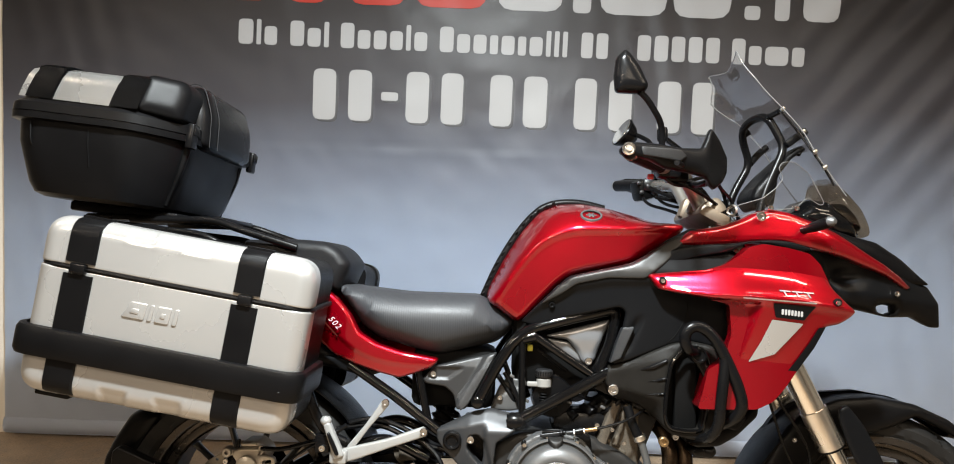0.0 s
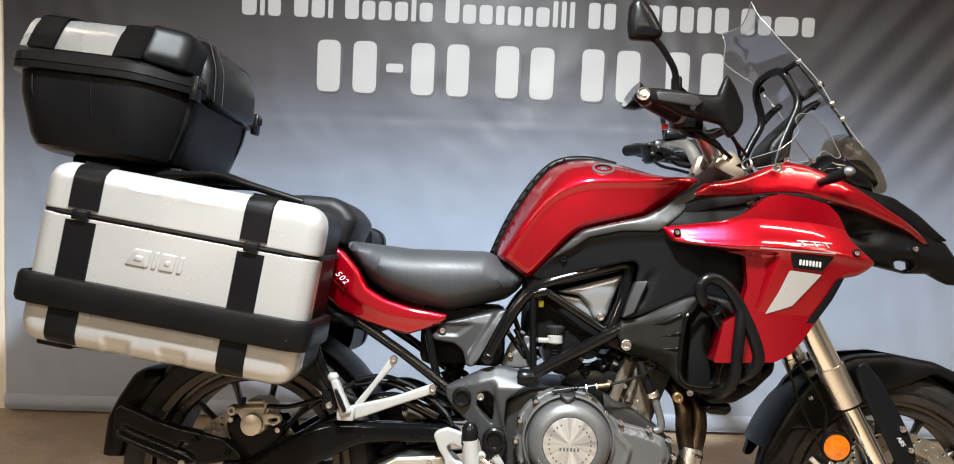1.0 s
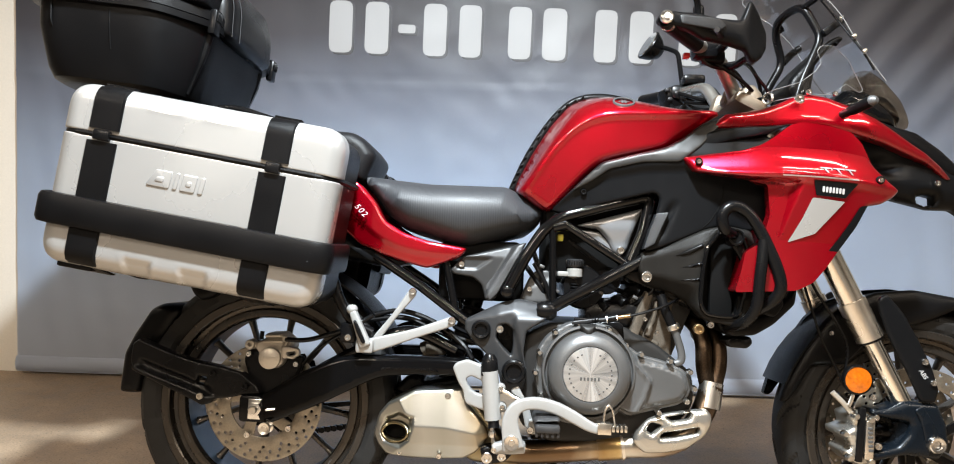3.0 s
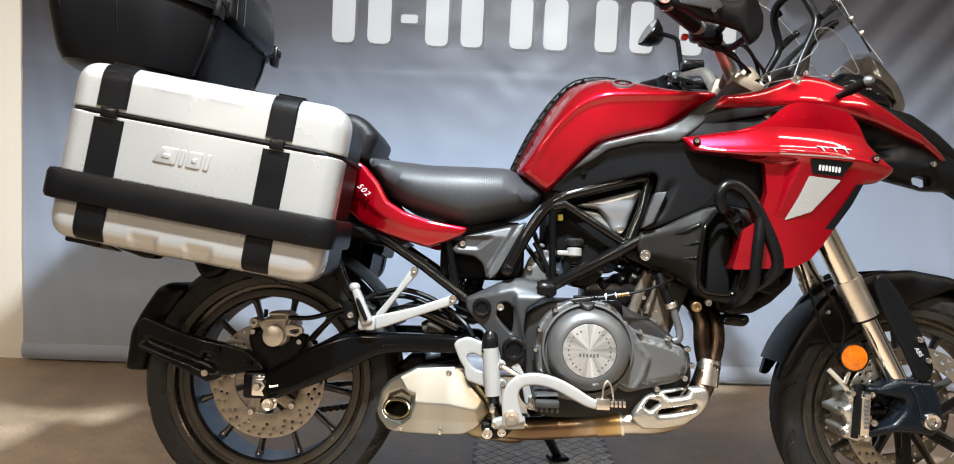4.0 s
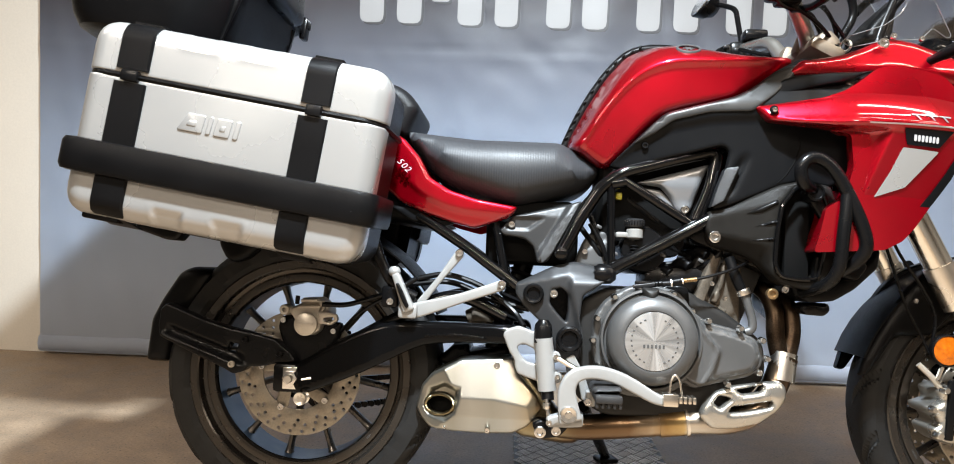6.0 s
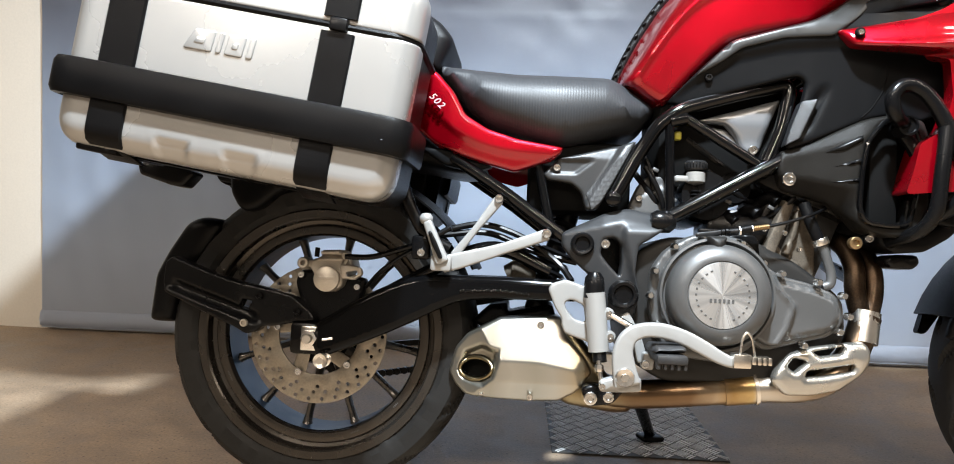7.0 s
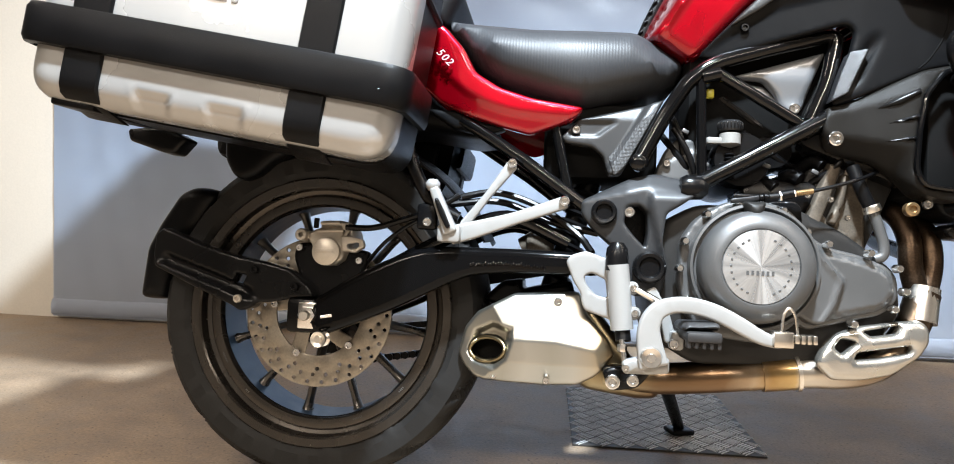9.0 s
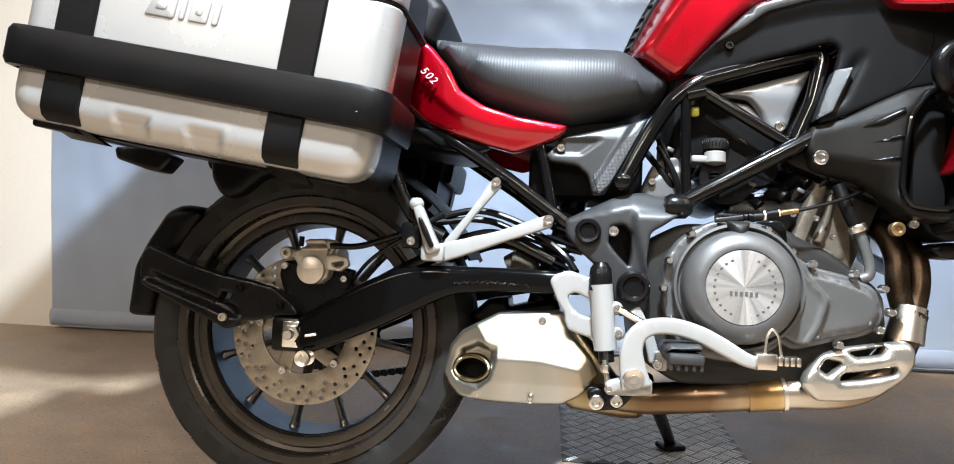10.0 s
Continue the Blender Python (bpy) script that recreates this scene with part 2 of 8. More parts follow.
def concrete():
    """Worn brown concrete: broad damp patches, cement mottling, fine dark specks and a gentle relief."""
    m = bpy.data.materials.new("worn_concrete_floor")
    m.use_nodes = True
    n, l = m.node_tree.nodes, m.node_tree.links
    b = n["Principled BSDF"]
    tc = n.new("ShaderNodeTexCoord")
    layers = []
    for scale, detail, lo, hi in ((1.3, 6, 0.74, 1.20), (11.0, 9, 0.74, 1.20), (150.0, 3, 0.80, 1.18)):
        t = n.new("ShaderNodeTexNoise")
        t.inputs["Scale"].default_value, t.inputs["Detail"].default_value, t.inputs["Roughness"].default_value = scale, detail, 0.62
        l.new(tc.outputs["Object"], t.inputs["Vector"])
        r = n.new("ShaderNodeMapRange")
        r.inputs[1].default_value, r.inputs[2].default_value, r.inputs[3].default_value, r.inputs[4].default_value = 0.32, 0.68, lo, hi
        l.new(t.outputs[0], r.inputs[0])
        layers.append((t, r))
    v = n.new("ShaderNodeTexVoronoi")
    v.inputs["Scale"].default_value = 62
    l.new(tc.outputs["Object"], v.inputs["Vector"])
    sp = n.new("ShaderNodeMapRange")
    sp.inputs[1].default_value, sp.inputs[2].default_value, sp.inputs[3].default_value, sp.inputs[4].default_value = 0.08, 0.20, 0.50, 1.0
    l.new(v.outputs["Distance"], sp.inputs[0])
    last = sp.outputs[0]
    for t, r in layers:
        mu = n.new("ShaderNodeMath")
        mu.operation = "MULTIPLY"
        l.new(last, mu.inputs[0])
        l.new(r.outputs[0], mu.inputs[1])
        last = mu.outputs[0]
    tint = n.new("ShaderNodeMix")
    tint.data_type = "RGBA"
    tint.inputs[6].default_value, tint.inputs[7].default_value = (0.285, 0.198, 0.124, 1), (0.290, 0.228, 0.168, 1)
    l.new(layers[0][0].outputs[0], tint.inputs[0])
    mul = n.new("ShaderNodeMix")
    mul.data_type, mul.blend_type = "RGBA", "MULTIPLY"
    mul.inputs[0].default_value = 1.0
    l.new(tint.outputs[2], mul.inputs[6])
    l.new(last, mul.inputs[7])
    l.new(mul.outputs[2], b.inputs["Base Color"])
    rr = n.new("ShaderNodeMapRange")
    rr.inputs[1].default_value, rr.inputs[2].default_value, rr.inputs[3].default_value, rr.inputs[4].default_value = 0.3, 0.7, 0.34, 0.58
    l.new(layers[1][0].outputs[0], rr.inputs[0])
    l.new(rr.outputs[0], b.inputs["Roughness"])
    b.inputs["Specular IOR Level"].default_value = 0.35
    bp = n.new("ShaderNodeBump")
    bp.inputs["Strength"].default_value, bp.inputs["Distance"].default_value = 0.35, 0.002
    l.new(layers[2][0].outputs[0], bp.inputs["Height"])
    l.new(bp.outputs[0], b.inputs["Normal"])
    return m


FLOORMAT = concrete()


def clear_screen(name, tint, gloss):
    m = bpy.data.materials.new(name)
    m.use_nodes = True
    n, l = m.node_tree.nodes, m.node_tree.links
    n.remove(n["Principled BSDF"])
    tr, gl, lw, mx = n.new("ShaderNodeBsdfTransparent"), n.new("ShaderNodeBsdfGlossy"), n.new("ShaderNodeLayerWeight"), n.new("ShaderNodeMixShader")
    tr.inputs[0].default_value = (*tint, 1)
    gl.inputs[0].default_value, gl.inputs["Roughness"].default_value = (gloss, gloss, gloss, 1), 0.05
    lw.inputs[0].default_value = 0.12
    pw = n.new("ShaderNodeMapRange")
    pw.inputs[1].default_value, pw.inputs[2].default_value, pw.inputs[3].default_value, pw.inputs[4].default_value = 0.0, 1.0, 0.045, 0.38
    l.new(lw.outputs["Facing"], pw.inputs[0])
    l.new(pw.outputs[0], mx.inputs[0])
    l.new(tr.outputs[0], mx.inputs[1])
    l.new(gl.outputs[0], mx.inputs[2])
    l.new(mx.outputs[0], n["Material Output"].inputs[0])
    return m


SCREEN = clear_screen("clear_screen", (0.95, 0.95, 0.95), 0.9)
SMOKED = clear_screen("smoked_screen", (0.68, 0.59, 0.48), 0.7)


def turned_with_rays(name, colour, rough):
    """Turned metal whose light streaks are painted as rays in colour and roughness."""
    m = bpy.data.materials.new(name)
    m.use_nodes = True
    n, l = m.node_tree.nodes, m.node_tree.links
    b = n["Principled BSDF"]
    b.inputs["Metallic"].default_value = 0.85
    b.inputs["Anisotropic"].default_value, b.inputs["Anisotropic Rotation"].default_value = 0.6, 0.25
    t = n.new("ShaderNodeTangent")
    t.direction_type, t.axis = "RADIAL", "Y"
    l.new(t.outputs[0], b.inputs["Tangent"])
    tc, mp, gr = n.new("ShaderNodeTexCoord"), n.new("ShaderNodeMapping"), n.new("ShaderNodeTexGradient")
    mp.inputs["Rotation"].default_value = (radians(-90), 0, 0)
    gr.gradient_type = "RADIAL"
    l.new(tc.outputs["Object"], mp.inputs[0])
    l.new(mp.outputs[0], gr.inputs[0])
    for scale, detail, low, high, at in ((16, 3, 0.62, 1.0, "Base Color"), (11, 4, rough * 0.7, rough * 1.4, "Roughness")):
        no, r = n.new("ShaderNodeTexNoise"), n.new("ShaderNodeMapRange")
        no.noise_dimensions = "1D"
        no.inputs["Scale"].default_value, no.inputs["Detail"].default_value = scale, detail
        r.inputs[1].default_value, r.inputs[2].default_value, r.inputs[3].default_value, r.inputs[4].default_value = 0.35, 0.65, low, high
        l.new(gr.outputs["Fac"], no.inputs["W"])
        l.new(no.outputs[0], r.inputs[0])
        if at == "Roughness":
            l.new(r.outputs[0], b.inputs[at])
        else:
            mx = n.new("ShaderNodeMix")
            mx.data_type = "RGBA"
            mx.inputs[6].default_value, mx.inputs[7].default_value = (0, 0, 0, 1), (*colour, 1)
            l.new(r.outputs[0], mx.inputs[0])
            l.new(mx.outputs[2], b.inputs[at])
    return m


TURNED = turned_with_rays("turned_aluminium", (0.62, 0.625, 0.63), 0.30)


# ---- mesh tools ----
def part(name, bm, mat, parent=None, label="", sharp=38, at=None):
    """Links a bmesh as one mesh object under a thing or a part."""
    if id(bm) in MOULDED:
        MOULDED.discard(id(bm))
        sharp = max(sharp, 72) if sharp > 20 else sharp
    me = bpy.data.meshes.new(name)
    bmesh.ops.recalc_face_normals(bm, faces=bm.faces)
    bm.to_mesh(me)
    bm.free()
    me.materials.append(mat)
    me.shade_smooth()
    me.set_sharp_from_angle(angle=radians(sharp))
    ob = new(name, me)
    if parent is not None:
        ob.parent = parent
    if at is not None:
        ob.matrix_basis = at
    if label:
        tagged(ob, label)
    return ob


def thing(name, m, label, category, group="", kind=""):
    ob = new(name)
    ob.empty_display_size = 0.1
    ob.matrix_basis = m
    return tagged(ob, label, category, group, kind)


def rounded(poly, r, seg=4, closed=True):
    """Fillets the corners of a polyline of 2D or 3D points."""
    pts = [Vector(p) for p in poly]
    out, n = [], len(pts)
    for i, p in enumerate(pts):
        if not closed and i in (0, n - 1):
            out.append(p)
            continue
        a, b = pts[i - 1], pts[(i + 1) % n]
        da, db = min(r, (a - p).length * 0.46), min(r, (b - p).length * 0.46)
        s, e = p + (a - p).normalized() * da, p + (b - p).normalized() * db
        for k in range(seg + 1):
            t = k / seg
            out.append(s * (1 - t) ** 2 + p * 2 * t * (1 - t) + e * t * t)
    return out


def inside(pts, loop):
    """Even-odd test of points against a loop."""
    ok = np.zeros(len(pts), bool)
    x, y = pts[:, 0], pts[:, 1]
    for (x0, y0), (x1, y1) in zip(loop, np.roll(loop, -1, 0)):
        if y0 != y1:
            ok ^= ((y0 > y) != (y1 > y)) & (x < (x1 - x0) * (y - y0) / (y1 - y0) + x0)
    return ok


def rim_distance(pts, loops):
    best = np.full(len(pts), 9.0)
    for loop in loops:
        a, b = loop, np.roll(loop, -1, 0)
        for p, q in zip(a, b):
            v = q - p
            t = np.clip(((pts - p) @ v) / max(v @ v, 1e-12), 0, 1)
            best = np.minimum(best, np.linalg.norm(pts - p - t[:, None] * v, axis=1))
    return best


def crown(d, r):
    """Quarter-round from 0 at the rim to 1 at the depth r."""
    u = 1 - np.clip(d / r, 0, 1)
    return np.sqrt(np.maximum(1 - u * u, 0))


MOULDED = set()


def ease(u):
    u = np.clip(u, 0, 1)
    return u * u * (3 - 2 * u)


def soft(x, xs, ys, h=0.03):
    """A polyline whose corners are rounded over 2 h."""
    return sum(np.interp(x + o, xs, ys) for o in np.linspace(-h, h, 9)) / 9


def slab(outline, near, far, edge=0.01, step=0.02, holes=()):
    """A solid seen from the side: outline in x and z; near and far give y for arrays x, z and d (the distance to the rim)."""
    from mathutils.geometry import delaunay_2d_cdt
    loops = []
    for lp in (outline, *holes):
        pts = []
        n = len(lp)
        for i in range(n):
            p, q = np.array(lp[i][:2], float), np.array(lp[(i + 1) % n][:2], float)
            k = max(1, int(np.linalg.norm(q - p) / (step * 0.9)))
            pts += [p + (q - p) * j / k for j in range(k)]
        loops.append(np.array(pts))
    big = loops[0]
    lo, hi = big.min(0), big.max(0)
    gx, gz = np.meshgrid(np.arange(lo[0], hi[0], step), np.arange(lo[1], hi[1], step * 0.87))
    gx[1::2] += step / 2
    grid = [np.stack([gx.ravel(), gz.ravel()], 1)]
    need = [np.full(len(grid[0]), max(edge, step * 0.45))]
    for lp in loops:
        t = np.roll(lp, -1, 0) - np.roll(lp, 1, 0)
        nr = np.stack([-t[:, 1], t[:, 0]], 1) / np.maximum(np.linalg.norm(t, axis=1), 1e-9)[:, None]
        for f in (0.07, 0.25, 0.55, 1.0):
            for s in (1, -1):
                grid.append(lp + nr * s * f * edge)
                need.append(np.full(len(lp), f * edge * 0.93))
    grid, need = np.concatenate(grid), np.concatenate(need)
    ok = inside(grid, big)
    for h in loops[1:]:
        ok &= ~inside(grid, h)
    grid, need = grid[ok], need[ok]
    grid = grid[rim_distance(grid, loops) >= need]
    pts = [Vector(p) for lp in loops for p in lp] + [Vector(p) for p in grid]
    edges, s = [], 0
    for lp in loops:
        n = len(lp)
        edges += [(s + i, s + (i + 1) % n) for i in range(n)]
        s += n
    v2, _, tris, *_ = delaunay_2d_cdt(pts, edges, [], 0, 1e-7)
    P = np.array([tuple(v) for v in v2])
    mid = np.array([P[list(t)].mean(0) for t in tris])
    keep = inside(mid, big)
    for h in loops[1:]:
        keep &= ~inside(mid, h)
    tris = [t for t, k in zip(tris, keep) if k]
    d = rim_distance(P, loops)
    d[d < 1e-6] = 0
    yn, yf = near(P[:, 0], P[:, 1], d), far(P[:, 0], P[:, 1], d)
    bm = bmesh.new()
    a = [bm.verts.new((p[0], y, p[1])) for p, y in zip(P, np.broadcast_to(yn, len(P)))]
    b = [bm.verts.new((p[0], y, p[1])) for p, y in zip(P, np.broadcast_to(yf, len(P)))]
    count = {}
    for t in tris:
        for i in range(len(t)):
            e = (t[i], t[(i + 1) % len(t)])
            key = (min(e), max(e))
            count[key] = None if key in count else e
        bm.faces.new([a[i] for i in t])
        bm.faces.new([b[i] for i in reversed(t)])
    for e in count.values():
        if e:
            bm.faces.new((a[e[1]], a[e[0]], b[e[0]], b[e[1]]))
    MOULDED.add(id(bm))
    return bm


def pillow(outline, w, r, rim=0.2, y0=0.0, step=0.02, holes=(), shape=None):
    """A body symmetric about y0, as wide as w inside and rim * w at its outline."""
    def half(x, z, d):
        k = w * (rim + (1 - rim) * crown(d, r))
        return k if shape is None else k * shape(x, z, d)
    return slab(outline, lambda x, z, d: y0 - half(x, z, d), lambda x, z, d: y0 + half(x, z, d), r, step, holes)


def cover(outline, y, bulge=0.012, edge=0.012, thick=0.006, step=0.02, holes=(), shape=None):
    """A moulded panel whose crowned face looks to -y; y is a number or a function of x and z."""
    base = y if callable(y) else (lambda x, z: np.full(len(x), float(y)))

    def near(x, z, d):
        k = base(x, z) - bulge * crown(d, edge)
        return k if shape is None else k + shape(x, z, d)
    return slab(outline, near, lambda x, z, d: base(x, z) + thick, edge, step, holes)


def flat(outline, y, thick=0.006, edge=0.0015, holes=(), step=0.03):
    return slab(outline, lambda x, z, d: y - thick / 2 * (0.4 + 0.6 * crown(d, edge)), lambda x, z, d: y + thick / 2 * (0.4 + 0.6 * crown(d, edge)), edge, step, holes)


def tube(path, r, seg=12, bend=0.03, closed=False, steps=5, bm=None):
    """A round tube along 3D points; r is a number or one for each point of the bent path's ends."""
    pts = rounded(path, bend, steps, closed) if bend else [Vector(p) for p in path]
    pts = [p for i, p in enumerate(pts) if i == 0 or (p - pts[i - 1]).length > 1e-5]
    bm = bm or bmesh.new()
    n = len(pts)
    u = None
    rings = []
    for i, p in enumerate(pts):
        if closed:
            t = (pts[(i + 1) % n] - pts[i - 1]).normalized()
        else:
            t = (pts[min(i + 1, n - 1)] - pts[max(i - 1, 0)]).normalized()
        if u is None:
            u = t.orthogonal().normalized()
        u = (u - t * u.dot(t)).normalized()
        v = t.cross(u)
        rr = r if not isinstance(r, (tuple, list)) else r[0] + (r[1] - r[0]) * i / (n - 1)
        rings.append([bm.verts.new(p + (u * math.cos(2 * math.pi * k / seg) + v * math.sin(2 * math.pi * k / seg)) * rr) for k in range(seg)])
    for i in range(n if closed else n - 1):
        a, b = rings[i], rings[(i + 1) % n]
        for k in range(seg):
            bm.faces.new((a[k], a[(k + 1) % seg], b[(k + 1) % seg], b[k]))
    if not closed:
        bm.faces.new(rings[0])
        bm.faces.new(rings[-1])
    return bm


def turn(profile, seg=48, at=(0, 0, 0), axis="Y", dent=None, bm=None):
    """A body turned about an axis: profile of (radius, place along the axis), open or with radius 0 at its ends."""
    bm = bm or bmesh.new()
    rows = []
    c = Vector(at)
    for r, y in profile:
        if r < 1e-6:
            rows.append([bm.verts.new(c + {"Y": Vector((0, y, 0)), "Z": Vector((0, 0, y)), "X": Vector((y, 0, 0))}[axis])])
            continue
        row = []
        for k in range(seg):
            a = 2 * math.pi * k / seg
            rr = r + (dent(a, y, r) if dent else 0)
            ca, sa = rr * math.cos(a), rr * math.sin(a)
            row.append(bm.verts.new(c + {"Y": Vector((ca, y, sa)), "Z": Vector((ca, sa, y)), "X": Vector((y, ca, sa))}[axis]))
        rows.append(row)
    for a, b in zip(rows, rows[1:]):
        for k in range(seg):
            k2 = (k + 1) % seg
            f = [a[k % len(a)], a[k2 % len(a)], b[k2 % len(b)], b[k % len(b)]]
            f = [v for i, v in enumerate(f) if v not in f[:i]]
            if len(f) > 2:
                bm.faces.new(f)
    return bm


def block(cx, cy, cz, sx, sy, sz, bevel=0.003, m=None, bm=None):
    bm2 = bmesh.new()
    bmesh.ops.create_cube(bm2, size=1.0, matrix=Matrix.Diagonal((sx, sy, sz, 1)))
    if bevel:
        bmesh.ops.bevel(bm2, geom=bm2.edges, offset=bevel, segments=2, profile=0.5, affect="EDGES")
    bm2.transform(Matrix.Translation((cx, cy, cz)) @ (m or Matrix()))
    if bm is None:
        return bm2
    me = bpy.data.meshes.new("tmp")
    bm2.to_mesh(me)
    bm2.free()
    bm.from_mesh(me)
    bpy.data.meshes.remove(me)
    return bm


def bolt(x, y, z, r, parent, mat=None, depth=0.006, name="bolt"):
    """A socket-head bolt whose head looks to -y."""
    prof = [(0, depth), (r * 1.0, depth), (r, 0.0015), (r * 0.86, 0), (r * 0.55, 0), (r * 0.5, 0.002), (r * 0.42, 0.0035), (0, 0.0035)]
    return part(name, turn(prof, 18, (0, 0, 0)), mat or CHROME, parent, at=Matrix.Translation((x, y - depth, z)))


def blade(points, widths, thick, y0=0.0):
    """A flat-sided arm in the x-z plane along points with the widths given; thick is its depth along y."""
    pts = [Vector((p[0], p[1])) for p in points]
    if len(pts) > 3:
        n = len(pts)
        wide = list(widths) if isinstance(widths, (tuple, list)) else [widths] * n
        fine, wfine = [], []
        for i in range(n - 1):
            a, b, c, e = pts[max(i - 1, 0)], pts[i], pts[i + 1], pts[min(i + 2, n - 1)]
            for k in range(4):
                t = k / 4
                fine.append(0.5 * (2 * b + (c - a) * t + (2 * a - 5 * b + 4 * c - e) * t * t + (3 * b - a - 3 * c + e) * t ** 3))
                wfine.append(wide[i] + (wide[i + 1] - wide[i]) * t)
        pts, widths = fine + [pts[-1]], wfine + [wide[-1]]
    left, right = [], []
    for i, p in enumerate(pts):
        t = (pts[min(i + 1, len(pts) - 1)] - pts[max(i - 1, 0)]).normalized()
        nrm = Vector((-t.y, t.x))
        w = widths[i] if isinstance(widths, (tuple, list)) else widths
        left.append(p + nrm * w / 2)
        right.append(p - nrm * w / 2)
    out = rounded(left + right[::-1], 0.006, 3)
    return slab(out, lambda x, z, d: y0 - thick / 2 * (0.55 + 0.45 * crown(d, 0.005)), lambda x, z, d: y0 + thick / 2 * (0.55 + 0.45 * crown(d, 0.005)), 0.005, 0.015)


def lettering(name, text, size, m, mat, parent, depth=0.001, shear=0.0, spread=1.0):
    cu = bpy.data.curves.new("tmp", "FONT")
    cu.body, cu.size, cu.extrude, cu.shear, cu.align_x, cu.space_character = text, size, depth, shear, "CENTER", spread
    ob = bpy.data.objects.new("tmp", cu)
    me = bpy.data.meshes.new_from_object(ob)
    bpy.data.objects.remove(ob)
    me.materials.clear()
    me.materials.append(mat)
    o = new(name, me)
    o.parent, o.matrix_basis = parent, m
    return o


# Text faces -y when laid with this turn
UPRIGHT = pose(0, 0, 0, 90, 0, 0)


# ---- the place ----
def setting(name, bm, mat, label, category):
    return tagged(part(name, bm, mat), label, category, "", "structure")


def floor_sheet():
    """A screed that lies flat under the motorcycle and rises a little towards the corner behind it."""
    bm = bmesh.new()
    xs, ys = np.linspace(-4.6, 4.6, 61), np.concatenate([np.linspace(-4.7, 0.5, 14), np.linspace(0.6, 1.5, 19)])
    rows = [[bm.verts.new((x, y, 0.0088 * max(0.0, x + 1.485) * float(ease((y - 0.60) / 0.60)))) for x in xs] for y in ys]
    for a, b in zip(rows, rows[1:]):
        for i in range(len(xs) - 1):
            bm.faces.new((a[i], a[i + 1], b[i + 1], b[i]))
    bmesh.ops.recalc_face_normals(bm, faces=bm.faces)
    bmesh.ops.solidify(bm, geom=bm.faces[:], thickness=0.1)
    if max(v.co.z for v in bm.verts) > 0.08:
        bmesh.ops.translate(bm, verts=bm.verts, vec=(0, 0, -0.1))
    return bm


setting("floor", floor_sheet(), FLOORMAT, "brown grey worn concrete garage floor", "floor")
setting("wall_north", block(0, 1.29, ROOM / 2, 9.2, 0.2, ROOM, 0), WALLPAINT, "cream painted plaster wall behind the banner", "wall")
# Unseen walls and ceiling close the room; their tones trim the bounced light.
setting("wall_south", block(0, -4.5, ROOM / 2, 9.2, 0.2, ROOM, 0), GREYWALL, "unseen grey wall closing the room, toned for the light it bounces", "wall")
setting("wall_west", block(-4.5, -1.6, ROOM / 2, 0.2, 5.58, ROOM, 0), GREYWALL, "unseen grey wall closing the room, toned for the light it bounces", "wall")
setting("wall_east", block(4.5, -1.6, ROOM / 2, 0.2, 5.58, ROOM, 0), GREYWALL, "unseen grey wall closing the room, toned for the light it bounces", "wall")
setting("ceiling", block(0, -1.6, ROOM + 0.05, 9.2, 6.2, 0.1, 0), CEILPAINT, "plain white ceiling, unseen, toned for the light it bounces", "ceiling")

for lx, ly, watts in TUBES:
    lamp = thing("ceiling_light", Matrix.Translation((lx, ly, ROOM)), "white fluorescent batten light, unseen, put on the ceiling as fill", "light", "ceiling lights")
    part("housing", block(0, 0, -0.03, 1.26, 0.10, 0.06, 0.006), CEILPAINT, lamp)
    part("reflector", block(0, 0, -0.07, 1.22, 0.06, 0.02, 0.004), CEILPAINT, lamp)


panel = thing("ceiling_light", Matrix.Translation((PANEL[0], PANEL[1], ROOM)), "white square light panel fixed to the ceiling", "light", "ceiling lights")
part("housing", block(0, 0, -0.035, 0.20, 0.20, 0.07, 0.006), CEILPAINT, panel)


def cloth_y(x, z):
    """The hanging cloth's distance from its plane: soft waves, creases towards its right end and one horizontal fold."""
    y = 0.010 * noise.noise((x * 1.1, z * 1.6, 3.0)) + 0.007 * noise.noise((x * 3.1 + z * 1.2, z * 2.0, 7.0))
    y += 0.0030 * noise.noise((x * 7 - z * 5, z * 9 + x * 4, 2.0))
    k = min(1.0, max(0.0, (x - 1.62) / 0.55)) * min(1.0, max(0.0, (z - 0.85) / 0.5))
    s = 0.76 * x - 0.65 * z
    y += 0.0075 * k * math.sin(48 * (s - 0.525) + 0.9 * noise.noise((x * 1.3, z * 1.1, 5.0))) + 0.006 * k * noise.noise((s * 9, (x + z) * 0.8, 8.0))
    y += 0.0028 * max(0.0, noise.noise((x * 2.0, z * 0.5, 6.0)) + 0.15) * math.sin(46 * (x + 0.22 * z))
    broken = 0.35 + 0.65 * max(0.0, noise.noise((x * 4.0, 1.0, 4.0)) + 0.2)
    y += 0.0022 * broken * (math.exp(-((z - 1.27 + 0.01 * x) / 0.012) ** 2) - 0.8 * math.exp(-((z - 1.245 + 0.01 * x) / 0.014) ** 2))
    y += 0.0022 * noise.noise((x * 12 + z * 9, z * 7 - x * 5, 11.0)) * math.exp(-((z - 1.24) / 0.09) ** 2)
    return y - (0.004 if z < 0.07 else 0)


